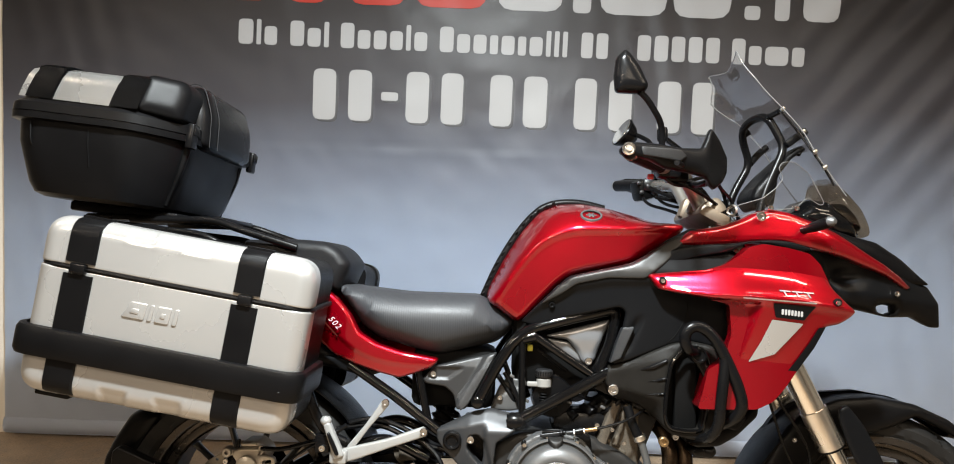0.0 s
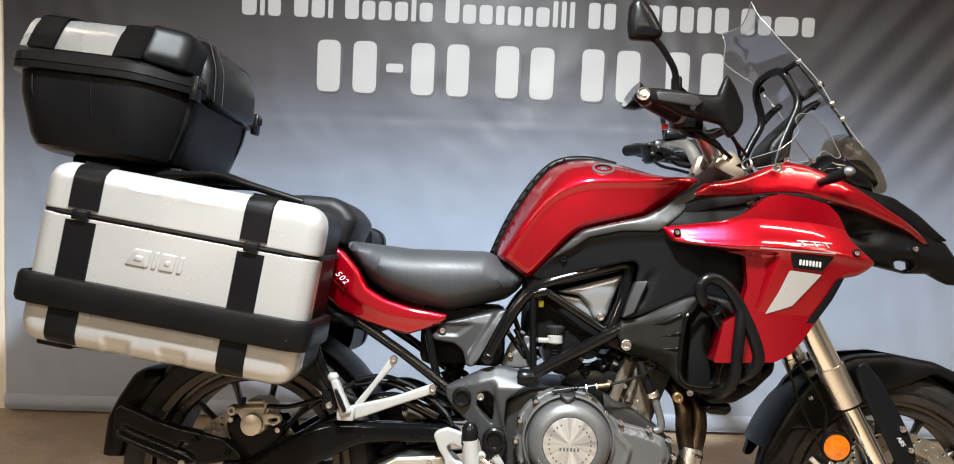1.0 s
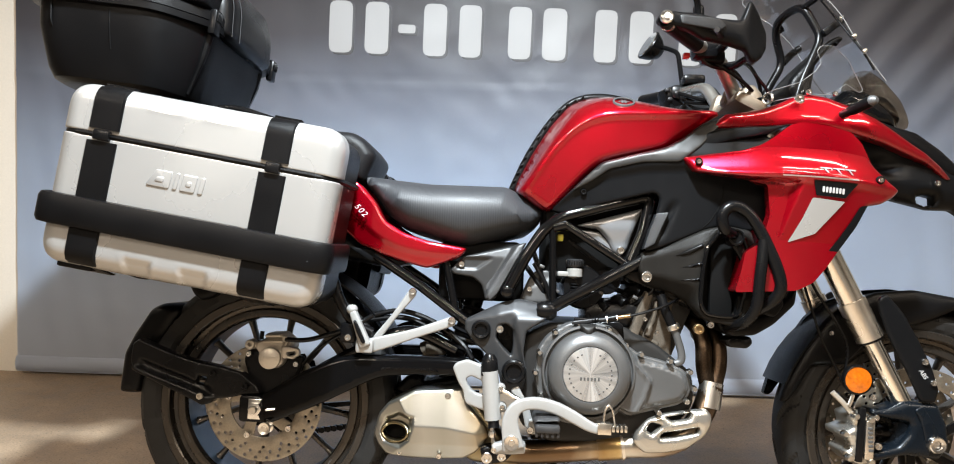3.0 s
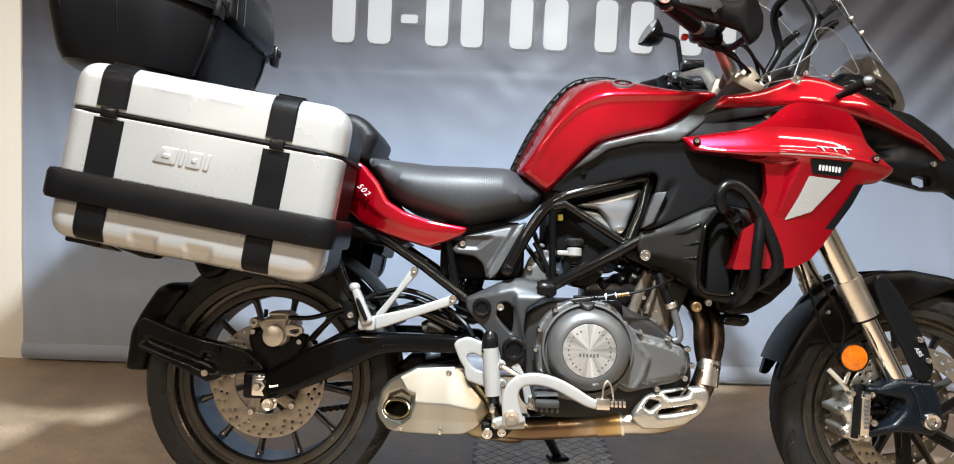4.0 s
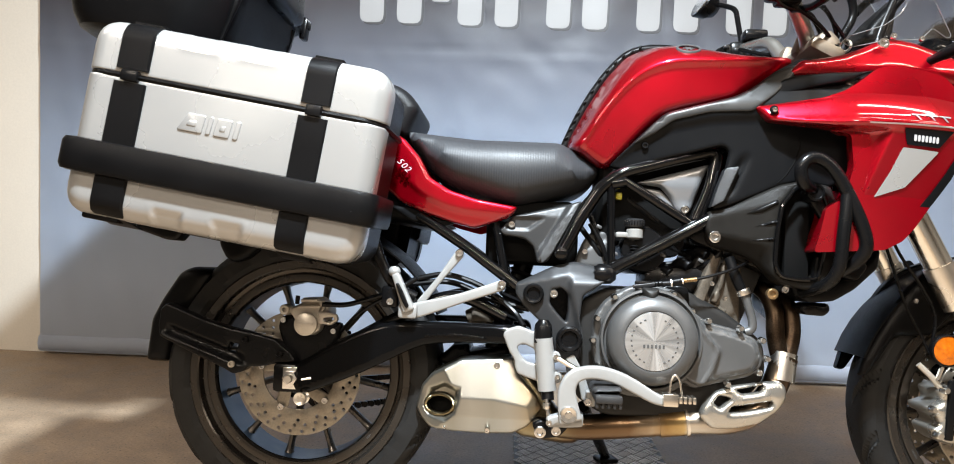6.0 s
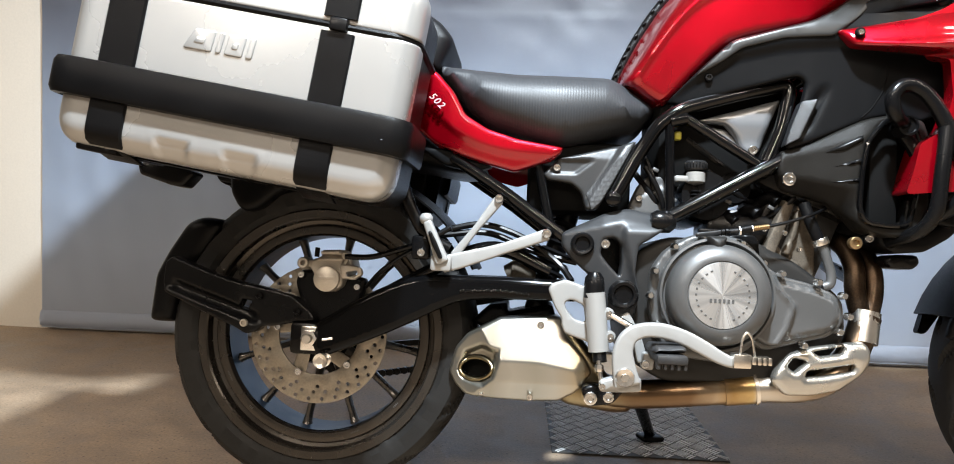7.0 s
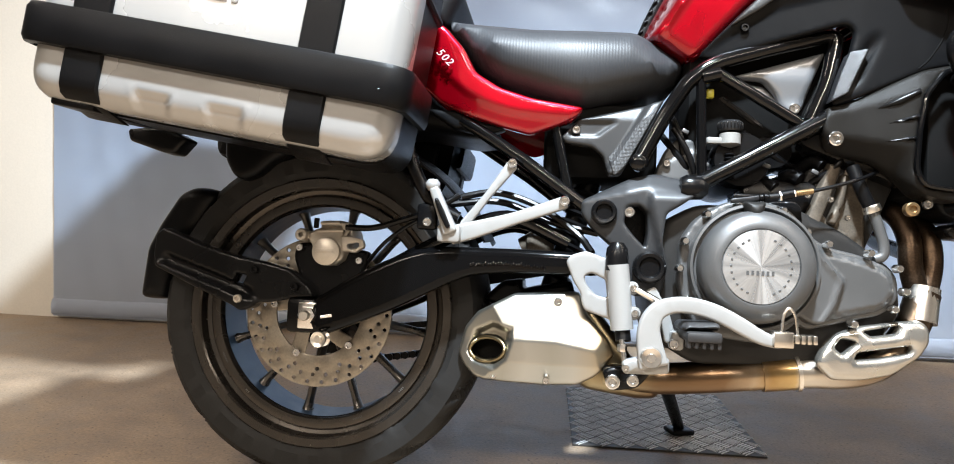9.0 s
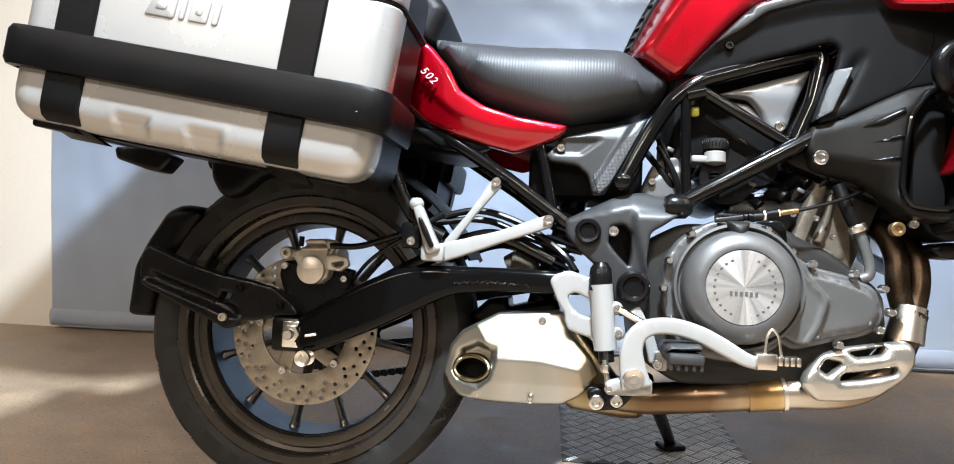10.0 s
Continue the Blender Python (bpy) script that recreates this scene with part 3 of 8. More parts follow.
def banner():
    """A printed cloth that hangs before the wall, with soft folds and a hem; the print follows its folds."""
    root = thing("banner", Matrix.Translation((0, 1.155, 0)), "printed cloth banner fading from dark grey to pale blue", "banner")
    bm = bmesh.new()
    x0, x1, z0, z1, nx, nz = -1.485, 3.1, 0.012, 2.36, 300, 150
    rows = []
    for j in range(nz + 1):
        row = []
        for i in range(nx + 1):
            x, z = x0 + (x1 - x0) * i / nx, z0 + (z1 - z0) * j / nz + 0.010 * (x0 + (x1 - x0) * i / nx + 1.485) * (1 - j / nz)
            row.append(bm.verts.new((x, cloth_y(x, z), z)))
        rows.append(row)
    for a, b in zip(rows, rows[1:]):
        for i in range(nx):
            bm.faces.new((a[i], a[i + 1], b[i + 1], b[i]))
    bmesh.ops.solidify(bm, geom=bm.faces[:], thickness=0.0015)
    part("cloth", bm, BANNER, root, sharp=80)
    hem = bmesh.new()
    lines = []
    for z, dy in ((0.018, 0.0), (0.024, -0.006), (0.045, -0.009), (0.070, -0.007), (0.078, 0.0)):
        lines.append([])
        for i in range(231):
            x = x0 + (x1 - x0) * i / 230
            y = cloth_y(x, z) - 0.003 + dy + 0.003 * noise.noise((x * 5, z * 3, 1.0)) + 0.0030 * noise.noise((x * 23, z * 14, 4.0))
            lines[-1].append(hem.verts.new((x, y, z + 0.010 * (x + 1.485) + 0.002 * noise.noise((x * 6, 0, 9.0)))))
    for p, q in zip(lines, lines[1:]):
        for i in range(230):
            hem.faces.new((p[i], p[i + 1], q[i + 1], q[i]))
    bmesh.ops.solidify(hem, geom=hem.faces[:], thickness=0.001)
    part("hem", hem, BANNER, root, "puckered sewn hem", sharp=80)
    on_cloth = np.vectorize(cloth_y)

    def bar(x, z, w, h, mat, name="printed_bar", lift=0.0024, slant=-0.0157):
        c = [(-w / 2, -h / 2), (w / 2, -h / 2), (w / 2, h / 2), (-w / 2, h / 2)]
        out = rounded([(x + p - q * slant, z + q + p * slant) for p, q in c], min(w, h) * 0.3, 3)
        part(name, slab(out, lambda X, Z, d: on_cloth(X, Z) - lift, lambda X, Z, d: on_cloth(X, Z) - lift + 0.0006, 0.002, 0.03), mat, root)
    # shop name across the top: red block shapes, then white ones, each from its foot line upwards
    for x, w, h, mat in ((-0.78, 0.24, 0.21, LETTERRED), (-0.47, 0.24, 0.21, LETTERRED), (-0.215, 0.16, 0.21, LETTERRED), (0.070, 0.234, 0.21, LETTERRED), (0.368, 0.286, 0.21, LETTERRED),
                         (0.685, 0.26, 0.21, LETTER), (0.892, 0.072, 0.21, LETTER), (1.095, 0.265, 0.21, LETTER), (1.367, 0.226, 0.21, LETTER), (1.563, 0.061, 0.055, LETTER), (1.679, 0.057, 0.17, LETTER), (1.831, 0.141, 0.19, LETTER)):
        bar(x, 1.832 - 0.0185 * x + h / 2, w, h, mat)
    # address line: one bar for each sign; tall, narrow tall, low, wide low and narrow low signs
    sizes = {"W": (1.15, 1.0), "T": (1.05, 1.0), "l": (0.5, 1.0), "s": (1.0, 0.74), "m": (1.65, 0.74), "r": (0.7, 0.74)}
    for x0, x1, signs in ((-0.503, -0.330, "Wls"), (-0.290, -0.118, "Tsl"), (-0.084, 0.282, "Tsssls"), (0.319, 0.846, "Tssrsrslll"), (0.887, 1.008, "TT"), (1.111, 1.449, "TTTTT"), (1.482, 1.781, "Tsms")):
        unit = (x1 - x0) / sum(sizes[c][0] for c in signs)
        x = x0
        for c in signs:
            w, h = sizes[c][0] * unit, 0.101 * sizes[c][1]
            foot_z = 1.6645 - 0.0190 * (x + 0.45)
            bar(x + w / 2, foot_z + h / 2, w - 0.014, h, LETTER)
            x += w
    # number line, one bar for each sign with its printed shadow
    for x, w in ((-0.140, 0.130), (0.006, 0.132), (0.127, 0.069), (0.240, 0.128), (0.381, 0.123), (0.579, 0.125), (0.717, 0.131), (0.918, 0.121), (1.058, 0.128), (1.252, 0.125), (1.385, 0.118)):
        z = 1.471 - 0.0140 * (x + 0.14)
        h = 0.205 if w > 0.1 else 0.034
        k = 0.72 if w > 0.1 else 1.0
        bar(x + 0.009, z - 0.009, w * k, h, SHADOWINK, "printed_shade", 0.0016)
        bar(x, z, w * k, h, LETTER)
    return root


banner()


def tread_plate():
    root = thing("tread_plate", Matrix.Translation((0.682, 0.408, 0.0)) @ pose(0, 0, 0, 0, 0, 1.5), "worn aluminium tread plate lying on the floor under the side stand", "plate")
    part("sheet", block(0, 0, 0.002, 0.415, 0.47, 0.004, 0.0008), ALUPLATE, root)
    bm = bmesh.new()
    lo = [(-0.5, 0.0), (-0.42, 0.5), (0.42, 0.5), (0.5, 0.0), (0.42, -0.5), (-0.42, -0.5)]
    pitch = 0.036
    for i in range(-16, 17):
        for j in range(-16, 17):
            cx, cy = i * pitch, j * pitch
            turned = (i + j) % 2
            for k in range(-2, 3):
                ox, oy = (0, k * 0.0072) if turned else (k * 0.0072, 0)
                x, y = cx + ox, cy + oy
                # bars stand diagonal to the plate
                X, Y = (x - y) * 0.7071, (x + y) * 0.7071
                if abs(X) > 0.199 or abs(Y) > 0.226:
                    continue
                a = radians(45) + (0 if turned else radians(90))
                vs = []
                for zz, s in ((0.0035, 1.0), (0.0056, 0.80)):
                    vs.append([bm.verts.new((X + (p * 0.035 * math.cos(a) - q * 0.0030 * math.sin(a)) * s, Y + (p * 0.035 * math.sin(a) + q * 0.0030 * math.cos(a)) * s, zz)) for p, q in lo])
                for m in range(6):
                    bm.faces.new((vs[0][m], vs[0][(m + 1) % 6], vs[1][(m + 1) % 6], vs[1][m]))
                bm.faces.new(vs[1])
    tagged(part("tread_pattern", bm, TREADTOP, root), "raised five-bar tread pattern, worn, coloured near white for its glints", "", "", "stuff")


tread_plate()

# ---- the motorcycle: x ahead from the rear axle, z up, leaning on its side stand ----
LEANED = Matrix.Translation((0, -0.085, 0)) @ pose(0, 0, 0, -6.5, 0, 0)
BIKE = thing("motorcycle", LEANED, "red and black adventure touring motorcycle parked on its side stand", "motorcycle")


def wheel(name, x, r, w, rim_r, spokes, blue, parent, first=0.05, drop=0.34):
    hub = part(name, turn([(0.0, -0.070), (0.028, -0.070), (0.034, -0.055), (0.040, -0.03), (0.036, 0), (0.040, 0.03), (0.034, 0.055), (0.028, 0.070), (0, 0.070)], 32), RIM, parent, at=Matrix.Translation((x, 0, r)))

    def groove(a, y, rr):
        if rr < r - 0.062:
            return 0
        k = abs(y) / w
        s = (a * 13 / (2 * math.pi) + 1.15 * k * (1 if y > 0 else 1) + (0.5 if y > 0 else 0)) % 1.0
        cut = 0.0075 if (abs(s - 0.5) < 0.075 and 0.07 < k < 0.478) else 0
        s2 = (a * 26 / (2 * math.pi) + 2.0 * k + 0.3) % 1.0
        cut2 = 0.003 if (abs(s2 - 0.5) < 0.05 and 0.25 < k < 0.47) else 0
        return -max(cut, cut2)
    prof = [(rim_r - 0.004, -w * 0.39), (rim_r + 0.012, -w * 0.45), (rim_r + (r - rim_r) * 0.30, -w * 0.492)]
    for k in range(-22, 23):
        u = k / 22
        prof.append((r - (r - rim_r) * drop * (0.18 * u * u + 0.82 * abs(u) ** 4.5), u * w * 0.50))
    prof += [(rim_r + (r - rim_r) * 0.30, w * 0.492), (rim_r + 0.012, w * 0.45), (rim_r - 0.004, w * 0.39)]
    part("tyre", turn(prof, 260, dent=groove), RUBBER, hub, "black road tyre with curved tread grooves", sharp=30)
    f = rim_r
    a = w * 0.41
    half = [(f - 0.002, a), (f + 0.010, a + 0.003), (f + 0.011, a + 0.007), (f + 0.008, a + 0.010), (f - 0.006, a + 0.009), (f - 0.009, a + 0.006), (f - 0.011, a * 0.78), (f - 0.019, a * 0.74), (f - 0.021, a * 0.82), (f - 0.0235, a * 0.83), (f - 0.0375, a * 0.80), (f - 0.040, a * 0.74), (f - 0.041, a * 0.35)]
    part("rim", turn([(q, -y) for q, y in half] + [(q, y) for q, y in half[::-1]], 120), RIM, hub, sharp=30)
    for start, count in ((205, 7), (228, 3), (290, 6), (318, 4), (40, 6)):
        for k in range(count):
            an = radians(start + 0.9 * k)
            part("rim_mark", block(0, 0, 0, 0.0016, 0.0008, 0.0034 if k % 3 else 0.0026, 0), ENGINE, hub, at=Matrix.Translation(((f - 0.0305) * math.cos(an), -a * 0.815 - 0.0006, (f - 0.0305) * math.sin(an))) @ pose(0, 0, 0, 0, 90 - math.degrees(an), 0))
    if blue:
        # Blue band round the inside of the barrel.
        part("rim_band", turn([(f - 0.0418, a * 0.76), (f - 0.0422, 0), (f - 0.0418, -a * 0.62)], 96), BLUE, hub, "blue band inside the rim")
    for k in range(spokes):
        an = 2 * math.pi * k / spokes + first
        bm = bmesh.new()
        rings = []
        for rr, ww, dd in ((0.030, 0.012, 0.020), (0.09, 0.0085, 0.016), (f - 0.065, 0.0074, 0.012), (f - 0.046, 0.0090, 0.014), (f - 0.039, 0.0125, 0.018)):
            q = []
            for m in range(8):
                th = 2 * math.pi * m / 8 + math.pi / 8
                q.append(bm.verts.new((rr * math.cos(an) - ww * math.cos(th) * math.sin(an), dd * math.sin(th), rr * math.sin(an) + ww * math.cos(th) * math.cos(an))))
            rings.append(q)
        for p, q in zip(rings, rings[1:]):
            for m in range(8):
                bm.faces.new((p[m], p[(m + 1) % 8], q[(m + 1) % 8], q[m]))
        part("spoke", bm, SPOKE, hub, sharp=50)
    return hub


def brake_disc(parent, r, r_in, y, bolts, band, arm, arm_width):
    """Disc drilled from the radius band outwards, on carrier arms."""
    def circle(cx, cz, rr, n):
        return [(cx + rr * math.cos(2 * math.pi * k / n), cz + rr * math.sin(2 * math.pi * k / n)) for k in range(n)]
    holes = [circle(0, 0, r_in, 60)]
    for k in range(30):
        for i, q in enumerate((0.92, 0.80, 0.70)):
            if i == 2 and k % 2:
                continue
            a = 2 * math.pi * (k + 0.33 * i) / 30
            rr = band + (r - band) * (q - 0.62) / 0.38 * 0.95 + 0.002
            holes.append(circle(rr * math.cos(a), rr * math.sin(a), 0.0036, 7))
    disc = part("brake_disc", flat(circle(0, 0, r, 96), 0, 0.005, 0.001, holes, step=0.05), DISC, parent, "drilled steel brake disc", at=Matrix.Translation((0, y, 0)))
    for k in range(bolts):
        a = 2 * math.pi * (k + 0.4) / bolts
        part("carrier_arm", blade([(0.03 * math.cos(a - 0.5), 0.03 * math.sin(a - 0.5)), ((r_in + 0.006) * math.cos(a), (r_in + 0.006) * math.sin(a))], [arm_width, arm_width * 1.2], 0.004, 0.003), arm, disc)
        bolt((r_in + 0.004) * math.cos(a), -0.004, (r_in + 0.004) * math.sin(a), 0.0075, disc, CHROME, 0.005, "rivet")
    return disc


REAR = wheel("rear_wheel", 0.0, 0.312, 0.164, 0.238, 12, True, BIKE, radians(-10.5))
FRONT = wheel("front_wheel", 1.508, 0.296, 0.116, 0.234, 12, False, BIKE, 0.05, 0.42)
part("hub_flange", turn([(0, -0.066), (0.040, -0.066), (0.046, -0.062), (0.060, -0.062), (0.062, -0.058), (0.060, -0.050), (0, -0.050)], 40), SATIN, REAR, "black hub flange")
brake_disc(REAR, 0.137, 0.080, -0.075, 5, 0.093, DISC, 0.024)
brake_disc(FRONT, 0.160, 0.118, -0.070, 6, 0.118, SATIN, 0.018)
brake_disc(FRONT, 0.160, 0.118, 0.070, 6, 0.118, SATIN, 0.018)

# tank
TANK = rounded([(0.648, 0.778), (0.569, 0.832), (0.578, 0.863), (0.614, 0.935), (0.655, 1.001), (0.697, 1.050), (0.745, 1.071), (0.80, 1.075), (0.87, 1.064), (0.94, 1.046), (1.037, 1.017), (1.017, 0.995), (0.982, 0.972), (0.906, 0.922), (0.80, 0.900), (0.765, 0.889), (0.737, 0.866), (0.665, 0.788)], 0.014, 3)


def tank_shape(x, z, d):
    top = soft(x, [0.57, 0.66, 0.75, 0.85, 1.04], [0.84, 1.0, 1.075, 1.066, 1.015], 0.04)
    line = soft(x, [0.58, 0.611, 0.644, 0.670, 0.696, 0.723, 0.776, 0.844, 0.911, 0.978, 1.04], [0.80, 0.850, 0.902, 0.938, 0.965, 0.985, 1.001, 1.004, 1.006, 1.014, 1.02], 0.022)
    up = np.clip((z - line) / np.maximum(top - line, 0.025), 0, 1)
    low = np.clip((line - z) / 0.14, 0, 1.1)
    k = soft(x, [0.56, 0.64, 0.72, 0.80, 0.92, 1.04], [0.64, 0.78, 0.92, 0.99, 1.0, 0.86], 0.05)
    knee = 0.045 * ease((line - z) / 0.016)
    pinch = 1 - 0.80 * ease((up - 0.2) / 0.5) * (1 - crown(d, 0.040))
    return k * (1 - 0.55 * up ** 1.5) * (1 - knee - 0.075 * low) * pinch


tank = part("fuel_tank", pillow(TANK, 0.172, 0.020, 0.80, 0.0, 0.0065, (), tank_shape), RED, BIKE, "glossy candy red fuel tank", sharp=60)
part("tank_pad", tube([(0.561, 0, 0.828), (0.600, 0, 0.922), (0.651, 0, 1.007), (0.699, 0, 1.060), (0.740, 0, 1.076), (0.80, 0, 1.078), (0.86, 0, 1.064)], 0.010, 12, 0.05), PLASTIC, tank, "ribbed black rubber tank pad")
for k in range(13):
    t = k / 12
    px, pz = float(np.interp(t, [0, 0.35, 0.62, 0.80, 1], [0.566, 0.600, 0.652, 0.690, 0.735])), float(np.interp(t, [0, 0.35, 0.62, 0.80, 1], [0.842, 0.923, 1.008, 1.050, 1.074]))
    part("pad_rib", block(0, 0, 0, 0.009, 0.022, 0.0036, 0.0012), PLASTIC, tank, at=Matrix.Translation((px - 0.0035, -0.004, pz + 0.002)) @ pose(0, 0, 0, 0, -28 - 34 * t, 0))

# seat, tail, side covers
SEAT = rounded([(0.217, 0.856), (0.285, 0.848), (0.373, 0.840), (0.459, 0.840), (0.553, 0.840), (0.575, 0.830), (0.641, 0.786), (0.642, 0.772), (0.627, 0.750), (0.600, 0.728), (0.55, 0.715), (0.472, 0.693), (0.436, 0.696), (0.378, 0.713), (0.319, 0.729), (0.275, 0.759), (0.251, 0.794), (0.219, 0.832)], 0.012, 3)
seat = part("rider_seat", pillow(SEAT, 0.152, 0.085, 0.46, 0.0, 0.008, (), lambda x, z, d: soft(x, [0.2, 0.35, 0.5, 0.65], [0.97, 1.06, 1.0, 0.80], 0.05) * (1 - 0.9 * np.clip(0.76 - z, 0, 0.1))), RIBBED, BIKE, "black finely ribbed vinyl rider seat", sharp=60)
PILL = rounded([(-0.02, 0.955), (0.12, 0.960), (0.188, 0.956), (0.219, 0.938), (0.246, 0.904), (0.225, 0.857), (0.218, 0.836), (0.193, 0.842), (0.150, 0.858), (-0.02, 0.90)], 0.014, 3)
part("pillion_seat", pillow(PILL, 0.118, 0.022, 0.72, 0.0, 0.009), PILLION, BIKE, "black vinyl pillion seat", sharp=60)
TAIL = rounded([(-0.05, 0.905), (0.100, 0.878), (0.188, 0.846), (0.223, 0.825), (0.256, 0.788), (0.279, 0.746), (0.323, 0.720), (0.381, 0.703), (0.467, 0.690), (0.462, 0.678), (0.446, 0.665), (0.376, 0.641), (0.326, 0.653), (0.275, 0.668), (0.217, 0.692), (0.150, 0.750), (-0.05, 0.82)], 0.008, 3)


def tail_relief(x, z, d):
    line = soft(x, [0.10, 0.18, 0.20, 0.24, 0.283, 0.32, 0.354, 0.40, 0.45], [0.85, 0.79, 0.77, 0.727, 0.699, 0.685, 0.678, 0.674, 0.672], 0.03)
    return 0.005 * ease((line - z + 0.006) / 0.018) + 0.22 * np.clip(line - z, 0, 1) + 0.03 * np.clip(z - line, 0, 1)


for s, nm in ((1, "tail_panel"),):
    tail = part(nm, cover(TAIL, lambda x, z: -np.interp(x, [0, 0.25, 0.47], [0.135, 0.140, 0.132]), 0.008, 0.008, 0.02, 0.0042, (), tail_relief), RED, BIKE, "glossy red tail panel", sharp=50)
lettering("model_number", "502", 0.019, Matrix.Translation((0.228, -0.1585, 0.770)) @ pose(0, 0, 0, 0, 44, 0) @ UPRIGHT @ Matrix.Translation((0, -0.010, 0)), LETTER, tail, 0.0012, 0.25, 1.25)
part("far_tail_panel", cover(TAIL, 0.128, -0.012, 0.016, -0.004, 0.02), RED, BIKE, "glossy red tail panel")
UNDER = rounded([(-0.30, 0.80), (0.10, 0.78), (0.165, 0.74), (0.217, 0.695), (0.275, 0.668), (0.33, 0.650), (0.27, 0.640), (0.20, 0.652), (0.14, 0.66), (0.05, 0.63), (-0.03, 0.615), (-0.14, 0.66), (-0.30, 0.71)], 0.02, 3)
part("under_tail", pillow(UNDER, 0.105, 0.03, 0.6, 0.0, 0.025), PLASTIC, BIKE, "black plastic under-tail and splash guard")
part("tail_gusset", cover(rounded([(0.19, 0.685), (0.25, 0.683), (0.335, 0.652), (0.30, 0.640), (0.24, 0.652)], 0.008, 2), -0.115, 0.006, 0.008, 0.02), GREY, BIKE)

SIDE = rounded([(0.430, 0.640), (0.457, 0.671), (0.508, 0.684), (0.576, 0.701), (0.604, 0.709), (0.577, 0.655), (0.534, 0.576), (0.513, 0.574), (0.503, 0.608), (0.484, 0.624), (0.438, 0.630)], 0.006, 3)


def side_relief(x, z, d):
    k = ease((x - 0.507 - (z - 0.588) * 0.58) / 0.012)
    dish = ease((0.672 - z) / 0.006) * ease((z - 0.640) / 0.006) * ease((x - 0.440) / 0.01) * ease((0.492 + (z - 0.640) * 1.3 - x) / 0.01)
    return -0.012 * k + 0.006 * dish + 0.3 * np.clip(z - 0.672, 0, 1)


SIDECOVER = material("side_cover_plastic", (0.026, 0.0265, 0.0275), 0.40, 0.3, 0, 0.15, 1400, 0.2, 1500, spec=0.34, stains=0.15)
side = part("side_cover", cover(SIDE, -0.116, 0.007, 0.005, 0.01, 0.0045, (), side_relief), SIDECOVER, BIKE, "satin dark grey side cover with a mesh-look edge", sharp=35)
bolt(0.456, -0.120, 0.653, 0.0075, side)
MESH = material("mesh_textured_plastic", (0.0095, 0.0095, 0.0100), 0.42, 0.0, 0, 0.35, 1100, 0.5, 1100, spec=0.25)
DOTTED = dotted("dotted_plastic", (0.034, 0.034, 0.035), 420)
part("side_mesh", slab(rounded([(0.512, 0.606), (0.552, 0.657), (0.594, 0.694), (0.567, 0.640), (0.540, 0.590), (0.522, 0.572)], 0.004, 2), lambda x, z, d: -0.125 + side_relief(x, z, d) - 0.0012 * crown(d, 0.003), lambda x, z, d: -0.121 + side_relief(x, z, d), 0.003, 0.006), DOTTED, side, "black dot-textured strip")

# grey covers below the tank
COVER = rounded([(0.655, 0.783), (0.715, 0.846), (0.764, 0.893), (0.866, 0.918), (0.902, 0.927), (0.937, 0.948), (0.978, 0.980), (1.032, 1.010), (1.06, 1.005), (1.03, 0.975), (1.10, 0.965), (1.15, 0.945), (1.145, 0.78), (1.085, 0.745), (1.032, 0.756), (0.993, 0.748), (0.900, 0.706), (0.862, 0.694), (0.880, 0.750), (0.893, 0.815), (0.880, 0.827), (0.78, 0.802), (0.68, 0.775)], 0.010, 3)


def cover_relief(x, z, d):
    ridge = np.interp(x, [0.66, 0.70, 0.78, 0.85, 0.95, 1.05, 1.15], [0.80, 0.828, 0.874, 0.888, 0.893, 0.885, 0.87])
    hollow = ease((ridge - z) / 0.020)
    slot = np.exp(-(((x - 0.905 - (z - 0.76) * 0.40) / 0.008) ** 2)) * ease((0.815 - z) / 0.03) * ease((z - 0.715) / 0.03)
    return 0.010 * hollow + 0.05 * np.clip(ridge - z, 0, 0.3) + 0.010 * slot + 0.35 * np.clip(z - ridge - 0.02, 0, 1)


def cover_base(x, z):
    return -np.interp(x, [0.65, 0.75, 0.90, 1.0, 1.15], [0.135, 0.158, 0.185, 0.195, 0.20])


frame_cover = part("frame_cover", cover(COVER, cover_base, 0.006, 0.006, 0.02, 0.0065, (), cover_relief), GREY, BIKE, "matt graphite cover between tank and frame", sharp=40)
# Lighter overlay on the cover's upward face; its highlight is put into the colour.
CBAND = rounded([(0.700, 0.826), (0.740, 0.868), (0.766, 0.889), (0.866, 0.914), (0.902, 0.923), (0.937, 0.944), (0.978, 0.976), (1.028, 1.003), (1.040, 0.998), (1.005, 0.965), (0.975, 0.930), (0.945, 0.905), (0.93, 0.893), (0.85, 0.892), (0.78, 0.876), (0.745, 0.850)], 0.008, 3)
seam = [(1.024, 0.845), (1.026, 0.825), (1.017, 0.795), (0.999, 0.765), (0.985, 0.752)]
sx, sz = np.array(seam).T
sy = cover_base(sx, sz) - 0.0062 + cover_relief(sx, sz, sx * 0 + 1)
part("panel_seam", tube(list(zip(sx.tolist(), sy.tolist(), sz.tolist())), 0.0013, 6, 0.01), INK, frame_cover)
